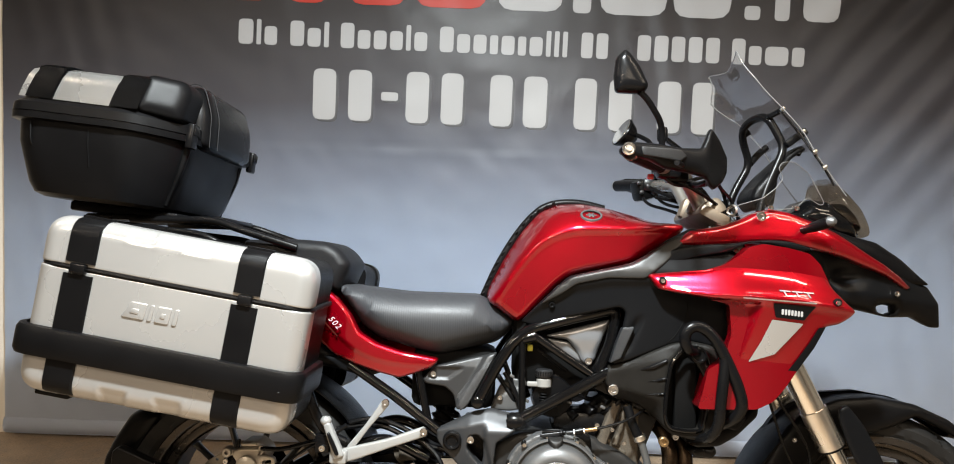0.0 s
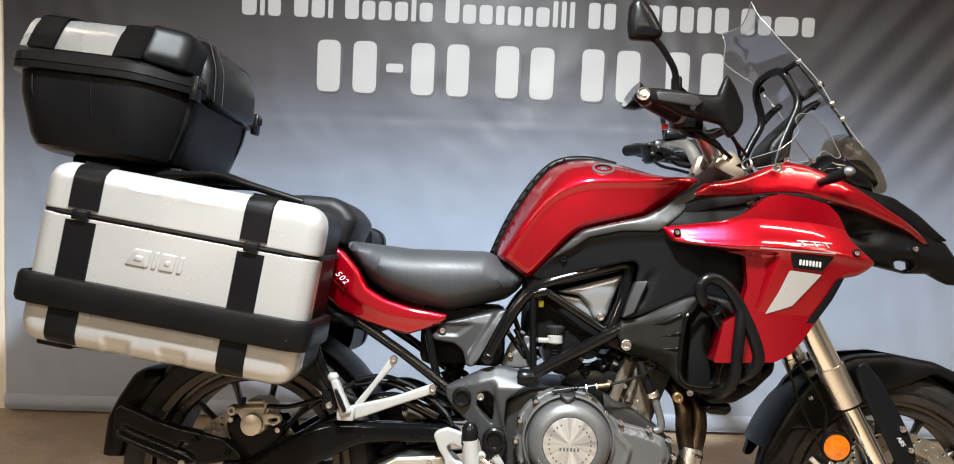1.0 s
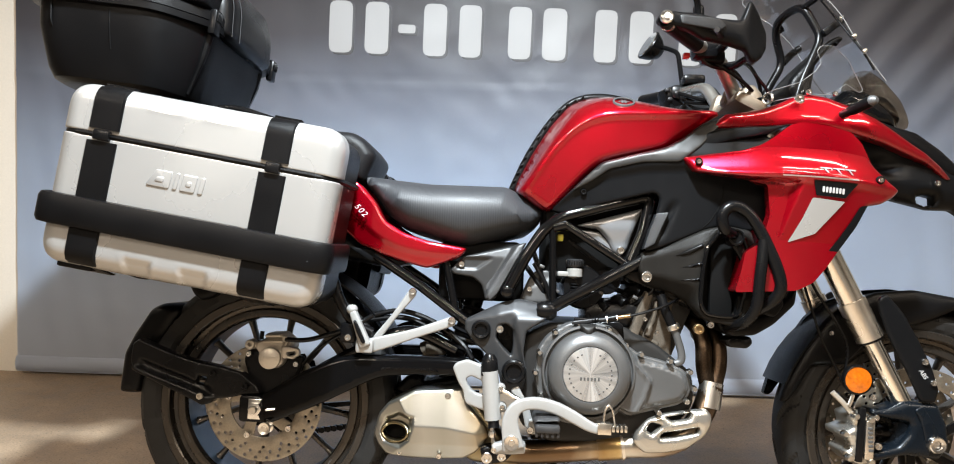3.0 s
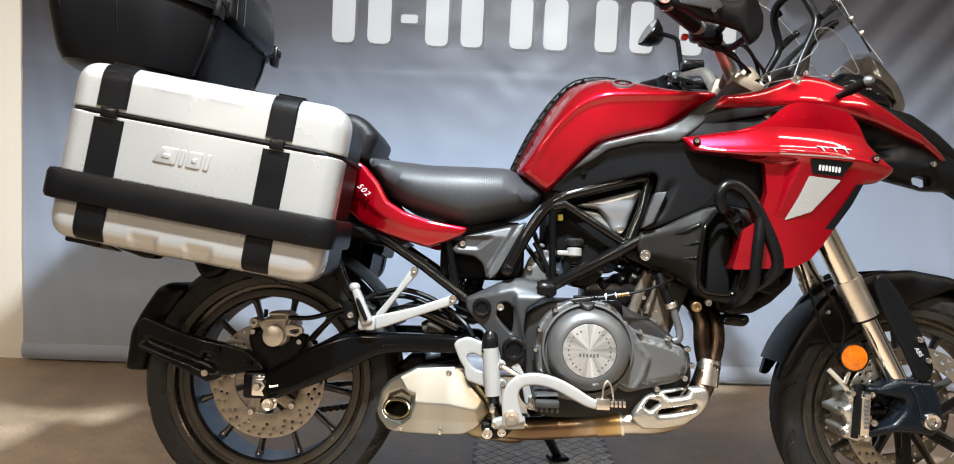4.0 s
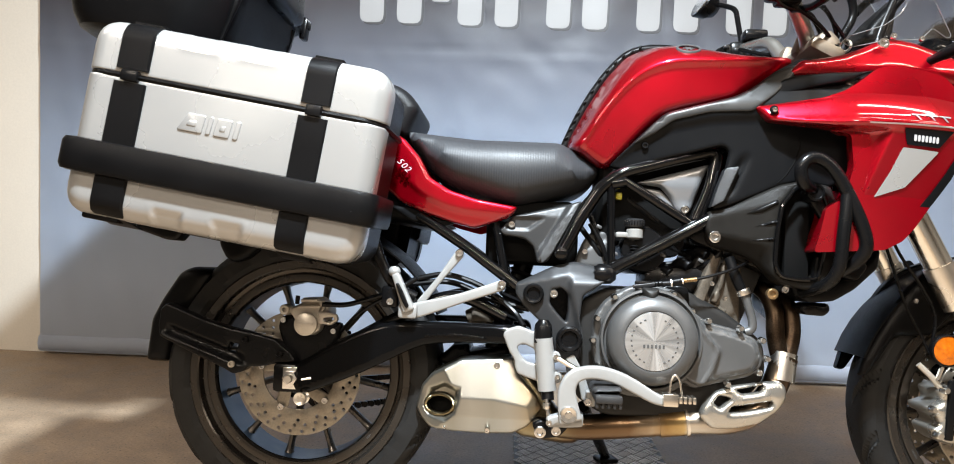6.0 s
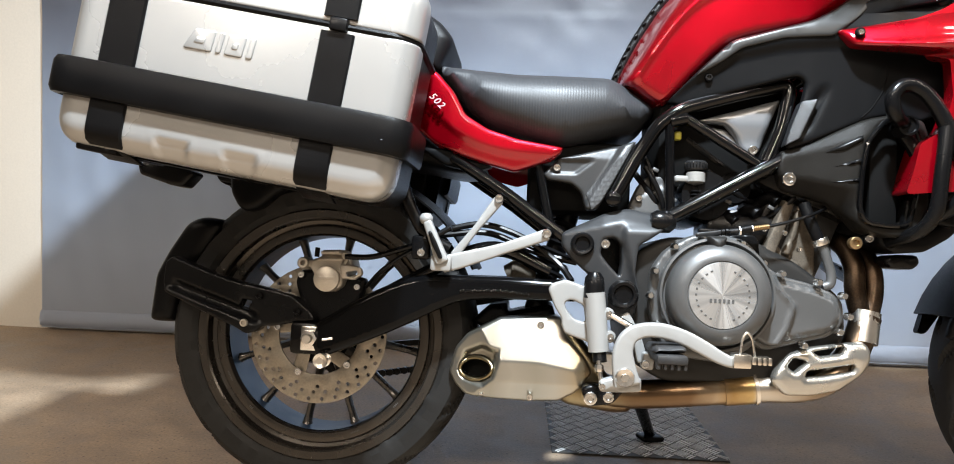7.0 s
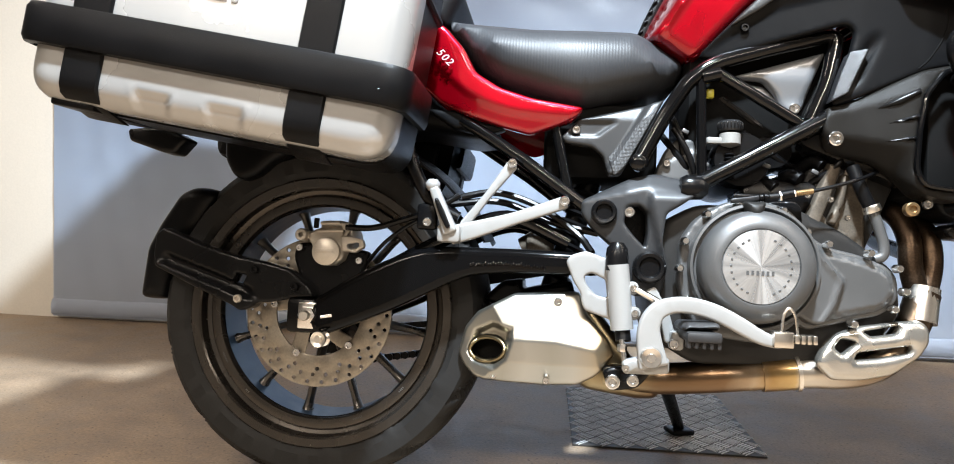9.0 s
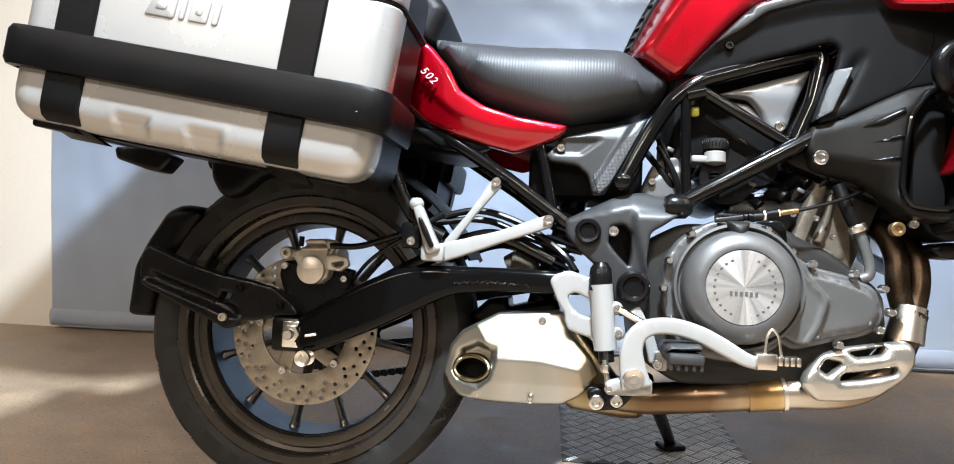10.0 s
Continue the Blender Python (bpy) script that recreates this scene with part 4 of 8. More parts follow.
part("highlight_band", slab(CBAND, lambda x, z, d: cover_base(x, z) - 0.008 + cover_relief(x, z, d) - 0.003 * crown(d, 0.006), lambda x, z, d: cover_base(x, z) - 0.004 + cover_relief(x, z, d), 0.006, 0.010), BANDGREY, frame_cover, "upper satin graphite band, lightened for the cover's highlight")
bolt(0.726, -0.150, 0.825, 0.007, frame_cover, SATIN)
# Same cover plastic made lighter here: the facet's reflection is put into its colour.
FACET = material("light_grained_facet", (0.016, 0.017, 0.019), 0.34, 0.2, 0, 0.35, 700, 0.6, 700, spec=0.4, stains=0.1)
part("grained_facet", slab(rounded([(0.885, 0.780), (0.910, 0.783), (0.891, 0.737), (0.881, 0.712), (0.858, 0.699), (0.872, 0.745)], 0.003, 2), lambda x, z, d: -0.174 - 0.40 * np.clip(x - 0.860 - 0.28 * (z - 0.70), -0.01, 0.05) + 0.001 * (1 - crown(d, 0.002)), lambda x, z, d: -0.150 + 0 * x, 0.002, 0.006), FACET, frame_cover, "grained facet beside the frame rail, lightened for its reflection")

# red side fairing with its leg
FAIR = rounded([(0.932, 0.903), (1.054, 0.916), (1.090, 0.928), (1.115, 0.944), (1.146, 0.970), (1.171, 0.976), (1.224, 0.969), (1.272, 0.958), (1.297, 0.935), (1.324, 0.883), (1.370, 0.836), (1.361, 0.823), (1.335, 0.808), (1.303, 0.802), (1.278, 0.757), (1.252, 0.717), (1.220, 0.670), (1.195, 0.640), (1.162, 0.622), (1.043, 0.614), (1.054, 0.657), (1.062, 0.700), (1.094, 0.722), (1.108, 0.780), (1.103, 0.843), (1.05, 0.855), (0.956, 0.870)], 0.007, 3)


def fair_base(x, z):
    return -soft(x, [0.88, 0.93, 1.02, 1.12, 1.25, 1.37, 1.42], [0.190, 0.205, 0.232, 0.262, 0.268, 0.235, 0.220], 0.06)


def fair_relief(x, z, d):
    fold = np.interp(x, [1.0, 1.13, 1.24, 1.37], [0.862, 0.862, 0.856, 0.838])
    upper = np.clip((z - fold) / 0.10, 0, 1.2)
    under = ease((fold - 0.006 - z) / 0.010)
    scoop = ease((1.160 - x - (0.832 - z) * 0.35) / 0.012)
    inner = np.clip((1.148 - x - (0.832 - z) * 0.30) / 0.06, 0, 1)
    low = np.clip((fold - z) / 0.25, 0, 1)
    return 0.060 * upper ** 1.6 + (0.018 * scoop + 0.020 * inner) * under + 0.050 * low - 0.006 * np.exp(-((z - fold) / 0.010) ** 2)


fairing = part("side_fairing", cover(FAIR, fair_base, 0.012, 0.008, 0.015, 0.006, (), fair_relief), RED, BIKE, "glossy red side fairing with a silver graphic", sharp=40)
for fx, fy, fz in ((0.962, -0.222, 0.890), (1.322, -0.262, 0.856)):
    # Black disc on the skin in place of the shade round a sunk bolt.
    part("bolt_well_shade", turn([(0, -0.001), (0.0075, -0.001), (0.0085, 0.002), (0.0085, 0.006), (0, 0.006)], 20), INK, fairing, "black disc for the shade in a bolt well", at=Matrix.Translation((fx, fy - 0.007, fz)))
    bolt(fx - 0.001, fy - 0.006, fz - 0.001, 0.0052, fairing, CHROME)


def decal(name, outline, mat, parent, off=0.0030, fillet=0.0025, base=fair_base, relief=fair_relief, bulge=0.012):
    """A thin foil that follows the fairing's surface."""
    def near(x, z, d):
        return base(x, z) - bulge + relief(x, z, d + 1) - off
    return part(name, slab(rounded(outline, fillet, 2), near, lambda x, z, d: near(x, z, d) + 0.001, 0.002, 0.008), mat, parent)


decal("maker_plate", [(1.183, 0.850), (1.273, 0.845), (1.250, 0.815), (1.190, 0.820)], GREY, fairing)
for k in range(7):
    decal("plate_mark", [(1.201 + 0.0068 * k, 0.8385 - 0.0006 * k), (1.2055 + 0.0068 * k, 0.838 - 0.0006 * k), (1.2055 + 0.0068 * k, 0.826 - 0.0006 * k), (1.201 + 0.0068 * k, 0.8265 - 0.0006 * k)], LETTER, fairing, 0.0044)
decal("silver_graphic", [(1.184, 0.815), (1.250, 0.808), (1.194, 0.741), (1.142, 0.722), (1.150, 0.738), (1.166, 0.770)], SILVER, fairing)
decal("edge_lining", [(1.300, 0.803), (1.278, 0.757), (1.252, 0.717), (1.220, 0.670), (1.197, 0.641), (1.190, 0.650), (1.211, 0.687), (1.242, 0.730), (1.266, 0.768), (1.284, 0.800)], GREY, fairing, 0.003)
decal("pinstripe", [(1.120, 0.8605), (1.273, 0.8535), (1.273, 0.8505), (1.120, 0.858)], SILVER, fairing)
for x0 in (1.196, 1.222, 1.247):
    decal("model_mark", [(x0, 0.8790 - 0.05 * (x0 - 1.186)), (x0 + 0.023, 0.8778 - 0.05 * (x0 - 1.186)), (x0 + 0.024, 0.8750 - 0.05 * (x0 - 1.186)), (x0 + 0.001, 0.8762 - 0.05 * (x0 - 1.186))], STEELGREY, fairing, 0.0022, 0.0005)
    decal("model_mark", [(x0 + 0.008, 0.8755 - 0.05 * (x0 - 1.186)), (x0 + 0.0115, 0.8753 - 0.05 * (x0 - 1.186)), (x0 + 0.0165, 0.8660 - 0.05 * (x0 - 1.186)), (x0 + 0.0130, 0.8662 - 0.05 * (x0 - 1.186))], STEELGREY, fairing, 0.0022, 0.0005)
part("far_fairing", cover(FAIR, 0.225, -0.012, 0.010, -0.01, 0.02), RED, BIKE, "glossy red side fairing")
INNERLEG = rounded([(1.29, 0.80), (1.262, 0.745), (1.225, 0.69), (1.18, 0.635), (1.16, 0.60), (1.11, 0.60), (1.14, 0.70), (1.20, 0.80)], 0.01, 2)
part("fairing_lining", pillow(INNERLEG, 0.20, 0.02, 0.9, 0.0, 0.03), PLASTIC, BIKE, "black inner fairing lining")
part("dark_trim", cover(rounded([(0.945, 0.905), (0.995, 0.930), (1.060, 0.948), (1.115, 0.957), (1.146, 0.975), (1.171, 0.984), (1.224, 0.978), (1.275, 0.968), (1.318, 0.968), (1.30, 0.985), (1.243, 0.990), (1.182, 0.988), (1.127, 0.978), (1.06, 0.974), (1.015, 0.970), (0.975, 0.955)], 0.03, 5), lambda x, z: -np.interp(x, [0.94, 1.1, 1.3], [0.180, 0.195, 0.150]), 0.006, 0.008, 0.05, 0.02), GREY, BIKE, "matt graphite trim strip")

# upper red strip that runs into the beak
STRIP = rounded([(0.996, 0.972), (1.030, 1.006), (1.078, 1.013), (1.113, 1.021), (1.156, 1.038), (1.188, 1.055), (1.222, 1.062), (1.264, 1.056), (1.320, 1.036), (1.376, 1.012), (1.461, 0.964), (1.546, 0.920), (1.586, 0.891), (1.568, 0.887), (1.508, 0.917), (1.393, 0.956), (1.305, 0.976), (1.243, 0.986), (1.182, 0.984), (1.121, 0.974), (1.064, 0.968)], 0.006, 3)
strip = part("beak_panel", cover(STRIP, lambda x, z: -np.interp(x, [0.99, 1.2, 1.35, 1.5, 1.58], [0.175, 0.160, 0.145, 0.105, 0.060]) + np.clip(z - 0.995, 0, 1) * 0.20, 0.012, 0.014, 0.02, 0.010), RED, BIKE, "glossy red nose strip running into the beak", sharp=50)
bolt(1.190, -0.176, 1.042, 0.011, strip)
bolt(1.246, -0.150, 1.020, 0.007, strip, SATIN)
part("far_beak_panel", cover(STRIP, lambda x, z: np.interp(x, [0.99, 1.2, 1.35, 1.5, 1.58], [0.175, 0.160, 0.145, 0.105, 0.060]), -0.012, 0.014, -0.01, 0.02), RED, BIKE)
BEAK = rounded([(1.300, 0.978), (1.346, 0.943), (1.376, 0.890), (1.403, 0.849), (1.424, 0.841), (1.535, 0.820), (1.600, 0.822), (1.625, 0.812), (1.660, 0.797), (1.684, 0.797), (1.668, 0.858), (1.640, 0.896), (1.560, 0.922), (1.482, 0.955), (1.40, 0.985), (1.34, 1.00)], 0.005, 2)
BHOLE = [(1.496, 0.846), (1.512, 0.851), (1.538, 0.847), (1.543, 0.832), (1.524, 0.826), (1.504, 0.832)]


def beak_half(x):
    return np.interp(x, [1.3, 1.42, 1.52, 1.62, 1.69], [0.135, 0.115, 0.095, 0.050, 0.024])


def beak_near(x, z, d):
    """Side face with a dark hollow behind the strip and a ridge that runs to the tip."""
    hollow = 0.030 * np.exp(-(((x - 1.405) / 0.035) ** 2 + ((z - 0.915) / 0.022) ** 2))
    ridge = np.interp(x, [1.40, 1.50, 1.60, 1.68], [0.880, 0.868, 0.860, 0.850])
    return -beak_half(x) * (0.8 + 0.2 * crown(d, 0.02)) + hollow + 0.35 * np.clip(ridge - z, 0, 0.08) + 0.12 * np.clip(z - ridge, 0, 0.1)


beak = part("beak", slab(BEAK, beak_near, lambda x, z, d: np.minimum(beak_near(x, z, d) + 0.018, 0.0), 0.012, 0.009, (BHOLE,)), GREY, BIKE, "dark grey beak over the front wheel", sharp=30)
FARBEAK = rounded([(1.300, 0.978), (1.38, 0.90), (1.50, 0.885), (1.60, 0.880), (1.672, 0.850), (1.640, 0.896), (1.560, 0.922), (1.482, 0.955), (1.40, 0.985), (1.34, 1.00)], 0.005, 2)
part("far_side", slab(FARBEAK, lambda x, z, d: beak_half(x) * 0.8, lambda x, z, d: beak_half(x) * (0.85 + 0.15 * crown(d, 0.02)), 0.012, 0.02), GREY, beak)
bolt(1.534, -0.094, 0.877, 0.007, beak)
NOSE = rounded([(1.225, 1.05), (1.302, 1.062), (1.385, 1.025), (1.440, 1.010), (1.500, 0.998), (1.565, 0.960), (1.640, 0.900), (1.58, 0.897), (1.40, 0.970), (1.263, 1.035)], 0.008, 2)
part("nose_top", pillow(NOSE, 0.11, 0.03, 0.75, 0.0, 0.02, (), lambda x, z, d: np.interp(x, [1.2, 1.4, 1.62], [1.15, 1.0, 0.5])), PLASTIC, BIKE, "black nose top")
HEAD = rounded([(1.290, 1.050), (1.340, 1.100), (1.390, 1.095), (1.440, 1.055), (1.470, 1.005), (1.40, 1.00), (1.33, 1.02)], 0.014, 3)
part("headlight_cowl", pillow(HEAD, 0.095, 0.04, 0.45, 0.0, 0.012), GLOSS, BIKE, "dark headlight unit behind its lens")

# panniers and top case
U, V = Vector((0.992, 0, -0.127)), Vector((0.127, 0, 0.992))


def pannier(side, skin, name_label):
    """side -1: the bike's right. Own frame: x along the case, z up, outer face at y = side * 0.415 of the bike."""
    root = thing("pannier", LEANED @ Matrix.Translation((-0.0765, -0.004 * side, 0.786)) @ pose(0, 0, 0, 0, 8.75, 0) @ pose(0, 0, 0, 0, 0, -2.0 * side) @ pose(0, 0, 0, -2.0 * side, 0, 0), name_label, "pannier", "panniers")
    s = side
    yo, yi = 0.415 * s, 0.205 * s
    tray = rounded([(-0.268, -0.186), (0.280, -0.186), (0.280, 0.172), (-0.268, 0.172)], 0.045, 6)
    part("back_shell", slab(tray, lambda x, z, d: 0 * x + min(yi, 0.352 * s), lambda x, z, d: 0 * x + max(yi, 0.352 * s), 0.006, 0.03), PLASTIC, root, "black plastic back shell")
    box = rounded([(-0.273, -0.183), (0.284, -0.183), (0.284, 0.178), (-0.273, 0.178)], 0.050, 6)

    def shell(z0, z1):
        pts = [(-0.273, z0), (0.284, z0), (0.284, z1), (-0.273, z1)]
        fil = []
        for i, p in enumerate(pts):
            outer = abs(p[1] - 0.178) < 1e-6 or abs(p[1] + 0.183) < 1e-6
            a, b = Vector(pts[i - 1]), Vector(pts[(i + 1) % 4])
            q = Vector(p)
            r = 0.05 if outer else 0.003
            s0, e0 = q + (a - q).normalized() * r, q + (b - q).normalized() * r
            n = 7 if outer else 2
            for k in range(n + 1):
                t = k / n
                fil.append(s0 * (1 - t) ** 2 + q * 2 * t * (1 - t) + e0 * t * t)
        full = np.array([tuple(p) for p in box])

        def near(x, z, d):
            dd = rim_distance(np.stack([x, z], 1), [full])
            dents = 0
            for cx in (-0.070, 0.042):
                for cz in (-0.176, 0.168):
                    gap = np.minimum(0.026 - np.abs(x - cx) + 0.15 * np.abs(z - cz), (0.030 if cz < 0 else 0.021) - np.abs(z - cz))
                    dents = dents + (0.0045 if cz < 0 else 0.003) * ease(gap / 0.005) - 0.0012 * np.exp(-((gap + 0.002) / 0.003) ** 2)
            return s * (0.415 - 0.034 * (1 - crown(dd, 0.034)) - 0.0025 * (1 - crown(d, 0.003)) - dents)
        return slab(fil, near, lambda x, z, d: np.full(len(x), 0.354 * s), 0.006, 0.0068)
    part("body", shell(-0.183, 0.074), skin, root, "moulded case body", sharp=45)
    part("lid", shell(0.082, 0.178), skin, root, "moulded case lid", sharp=45)
    seam = rounded([(-0.270, yi, 0.078), (-0.270, yo - 0.030 * s, 0.078), (-0.242, yo - 0.004 * s, 0.078), (0.252, yo - 0.004 * s, 0.078), (0.281, yo - 0.030 * s, 0.078), (0.281, yi, 0.078)], 0.02, 4, False)
    part("seal", tube(seam, 0.0065, 8, 0), PLASTIC, root, "black rubber seal")
    for cx, w in ((-0.181, 0.060), (0.157, 0.054)):
        for z0, z1 in ((-0.196, 0.066), (0.090, 0.183)):
            zs = np.linspace(z0, z1, 22)
            bm = bmesh.new()
            rows = []
            for z in zs:
                dd = 0.178 - z if z > 0 else 0.183 + z
                y = s * (0.421 - 0.034 * (1 - float(crown(np.array([max(dd, 0)]), 0.034)[0])))
                if z < -0.19:
                    y -= 0.05 * s
                rows.append([bm.verts.new((cx + a * w / 2, y - s * b, z)) for a, b in ((-1, 0.02), (-1, 0.003), (-0.92, 0), (0.92, 0), (1, 0.003), (1, 0.02))])
            for a, b in zip(rows, rows[1:]):
                for k in range(5):
                    bm.faces.new((a[k], a[k + 1], b[k + 1], b[k]))
                bm.faces.new((a[5], a[0], b[0], b[5]))
            bm.faces.new(rows[0])
            bm.faces.new(rows[-1])
            part("strap", bm, PLASTIC, root, "broad black plastic strap")
        part("latch", block(cx, yo + 0.005 * s, 0.078, w * 0.52, 0.016, 0.020, 0.003), SATIN, root, "black hinge latch")
    band = bmesh.new()
    ring = rounded([(-0.292, yi + 0.03 * s, 0), (-0.292, yo + 0.016 * s, 0), (0.300, yo + 0.016 * s, 0), (0.300, yi + 0.03 * s, 0)], 0.045, 8, False)
    cuts = []
    for p in ring:
        cuts.append([band.verts.new(p + Vector((0, 0, z)) - Vector((ins * (1 if p.x > 0.24 else -1 if p.x < -0.24 else 0), ins * s * (1 if abs(p.y) > 0.40 else 0), 0))) for z, ins in ((-0.108, 0.012), (-0.106, 0.003), (-0.098, 0.0), (-0.056, 0.0), (-0.048, 0.003), (-0.046, 0.012))])
    for a, b in zip(cuts, cuts[1:]):
        for k in range(5):
            band.faces.new((a[k], a[k + 1], b[k + 1], b[k]))
        band.faces.new((a[5], a[0], b[0], b[5]))
    part("rail", band, PLASTIC, root, "wide black plastic guard rail, scuffed at its corner", sharp=50)
    for x0, z0, x1, z1 in ((0.262, -0.070, 0.276, -0.058), (0.268, -0.082, 0.285, -0.067), (0.258, -0.086, 0.272, -0.080), (0.276, -0.094, 0.284, -0.084)):
        part("scuff", tube([(x0, yo + 0.0162 * s - s * max(0, x0 - 0.26) * 0.42, z0), (x1, yo + 0.0162 * s - s * max(0, x1 - 0.26) * 0.42, z1)], 0.0004, 5, 0), ENGINE, root)
    # raised maker's mark as plain shapes
    for x0, w, h in ((-0.082, 0.046, 0.034), (-0.030, 0.009, 0.034), (-0.015, 0.029, 0.034), (0.020, 0.010, 0.034)):
        lean = 0.016 if w > 0.04 else 0.004
        part("raised_mark", flat(rounded([(x0, 0.000), (x0 + w, 0.000), (x0 + w + 0.003, h), (x0 + lean, h)], 0.004, 3), yo, 0.0052, 0.0022), skin, root)
        if w > 0.02:
            part("sunk_mark", flat(rounded([(x0 + w * 0.34, h * 0.30), (x0 + w * 0.72, h * 0.30), (x0 + w * 0.78, h * 0.62), (x0 + w * 0.46, h * 0.62)], 0.003, 3), yo + 0.0012 * s, 0.0052, 0.0012), skin, root)
    part("back_plate", block(0, yi - 0.008 * s, -0.02, 0.50, 0.02, 0.32, 0.008), PLASTIC, root)
    part("case_foot", block(-0.20, 0.31 * s, -0.183, 0.07, 0.17, 0.012, 0.004), PLASTIC, root)
    return root


pannier(-1, SILVER, "silver hard pannier with black straps beside the rear wheel")
# Black in place of its twin's silver: far-side shade is in the colour.
pannier(1, PLASTIC, "hard pannier on the far side of the rear wheel, coloured black to stand for shade")


def top_case():
    root = thing("top_case", LEANED @ Matrix.Translation((-0.348, 0.050, 1.209)) @ pose(0, 0, 0, 0, 5.5, 0), "black hard top case with silver lid inserts and a backrest", "top case")

    def plan(inset, w=0.305, l=0.215):
        return rounded([(-l + 0.012 + inset, -w + inset + 0.05), (-l + inset + 0.062, -w + inset), (l - 0.105, -w + inset), (l - inset, -w + 0.10 + inset), (l - inset, w - 0.10 - inset), (l - 0.105, w - inset), (-l + inset + 0.062, w - inset), (-l + 0.012 + inset, w - inset - 0.05)], 0.045, 5)

    def loft(levels):
        bm = bmesh.new()
        rings = [[bm.verts.new((p.x, p.y, z)) for p in plan(i)] for z, i in levels]
        for a, b in zip(rings, rings[1:]):
            for k in range(len(a)):
                bm.faces.new((a[k], a[(k + 1) % len(a)], b[(k + 1) % len(b)], b[k]))
        bm.faces.new(rings[0])
        bm.faces.new(rings[-1])
        return bm
    part("lower_shell", loft([(-0.180, 0.065), (-0.172, 0.050), (-0.150, 0.040), (-0.060, 0.018), (-0.010, 0.014)]), PLASTIC, root, "black moulded lower shell", sharp=35)
    part("rim", loft([(-0.012, 0.006), (-0.010, 0.001), (0.004, 0.000), (0.0045, 0.003), (0.006, 0.003), (0.0065, 0.0), (0.026, 0.001), (0.034, 0.008)]), PLASTIC, root, "black closing rim", sharp=30)
    lid = part("lid", loft([(0.030, 0.014), (0.060, 0.017), (0.090, 0.023), (0.106, 0.034), (0.115, 0.055), (0.119, 0.090)]), PLASTIC, root, "black lid", sharp=35)

    def insert(x0, x1, name, mat, label, lift=0.004):
        bm = bmesh.new()
        rows = []
        for z, i in ((0.038, 0.015), (0.060, 0.017), (0.080, 0.021), (0.090, 0.023), (0.100, 0.029), (0.106, 0.034), (0.115, 0.055), (0.119, 0.090), (0.120, 0.13)):
            rows.append([bm.verts.new((x0 + (x1 - x0) * k / 4 + (0.02 * z / 0.1), -0.305 + i - lift, z + lift * (z > 0.1))) for k in range(5)])
        for a, b in zip(rows, rows[1:]):
            for k in range(4):
                bm.faces.new((a[k], a[k + 1], b[k + 1], b[k]))
        bmesh.ops.solidify(bm, geom=bm.faces[:], thickness=-0.006)
        part(name, bm, mat, lid, label, sharp=40)
    insert(-0.088, 0.044, "silver_insert", SILVER, "silver lid insert", 0.003)
    insert(-0.150, -0.090, "lid_strap", PLASTIC, "raised black strap", 0.008)
    insert(0.046, 0.112, "lid_strap", PLASTIC, "raised black strap", 0.008)
    insert(-0.170, -0.152, "silver_insert", SILVER, "silver lid insert", 0.001)
    bulge = rounded([(0.114, 0.036), (0.200, 0.030), (0.206, 0.104), (0.190, 0.128), (0.120, 0.128)], 0.014, 4)
    part("lid_bulge", cover(bulge, lambda x, z: -0.290 + 0.62 * np.clip(x - 0.105, 0, 1) + 0.25 * np.clip(z - 0.06, 0, 1), 0.018, 0.02, 0.06, 0.008), PLASTIC, lid)
    for y in (-0.195, 0.215):
        latch = part("latch", block(0.208, y, 0.005, 0.018, 0.035, 0.060, 0.005), SATIN, root, "black latch with ribs")
        for k in range(4):
            part("rib", block(0.218, y - 0.012 + 0.008 * k, 0.018, 0.004, 0.003, 0.022, 0.001), SATIN, latch)
    for y in (-0.185, 0.150):
        part("shell_rib", tube([(0.196, y, -0.02), (0.185, y, -0.09), (0.160, y + 0.01, -0.165)], (0.010, 0.004), 8, 0.02), PLASTIC, root)
    for x, z1 in ((-0.125, -0.075), (0.010, -0.105)):
        part("shell_rib", tube([(x, -0.2895, -0.018), (x + 0.004, -0.2865, -0.06), (x + 0.008, -0.276 + 0.0, z1)], 0.0022, 6, 0.01), PLASTIC, root)
    # backrest cushion
    pad = rounded([(0.130, -0.005), (0.142, 0.105), (0.165, 0.143), (0.200, 0.136), (0.226, 0.070), (0.232, -0.012), (0.19, -0.02)], 0.02, 4)
    rest = part("backrest", pillow(pad, 0.165, 0.030, 0.72, 0.0, 0.014), SATIN, root, "padded black backrest with stitched seams", sharp=60)
    for off in (0.0, 0.05):
        st = [(x, -0.150 + off + 0.0, z) for x, z in ((0.142, 0.106), (0.166, 0.144), (0.201, 0.137), (0.2275, 0.070), (0.2335, -0.010))]
        part("stitching", tube(st, 0.0012, 6, 0.02), BAND, rest, "stitched seam")
    part("mounting_plate", block(0.045, -0.05, -0.192, 0.27, 0.20, 0.024, 0.006), PLASTIC, root)
    return root


top_case()
rack = part("luggage_rack", block(-0.24, 0, 1.000, 0.34, 0.22, 0.014, 0.005), SATIN, BIKE, "black luggage rack", at=pose(0, 0, 0, 0, 0, 0))
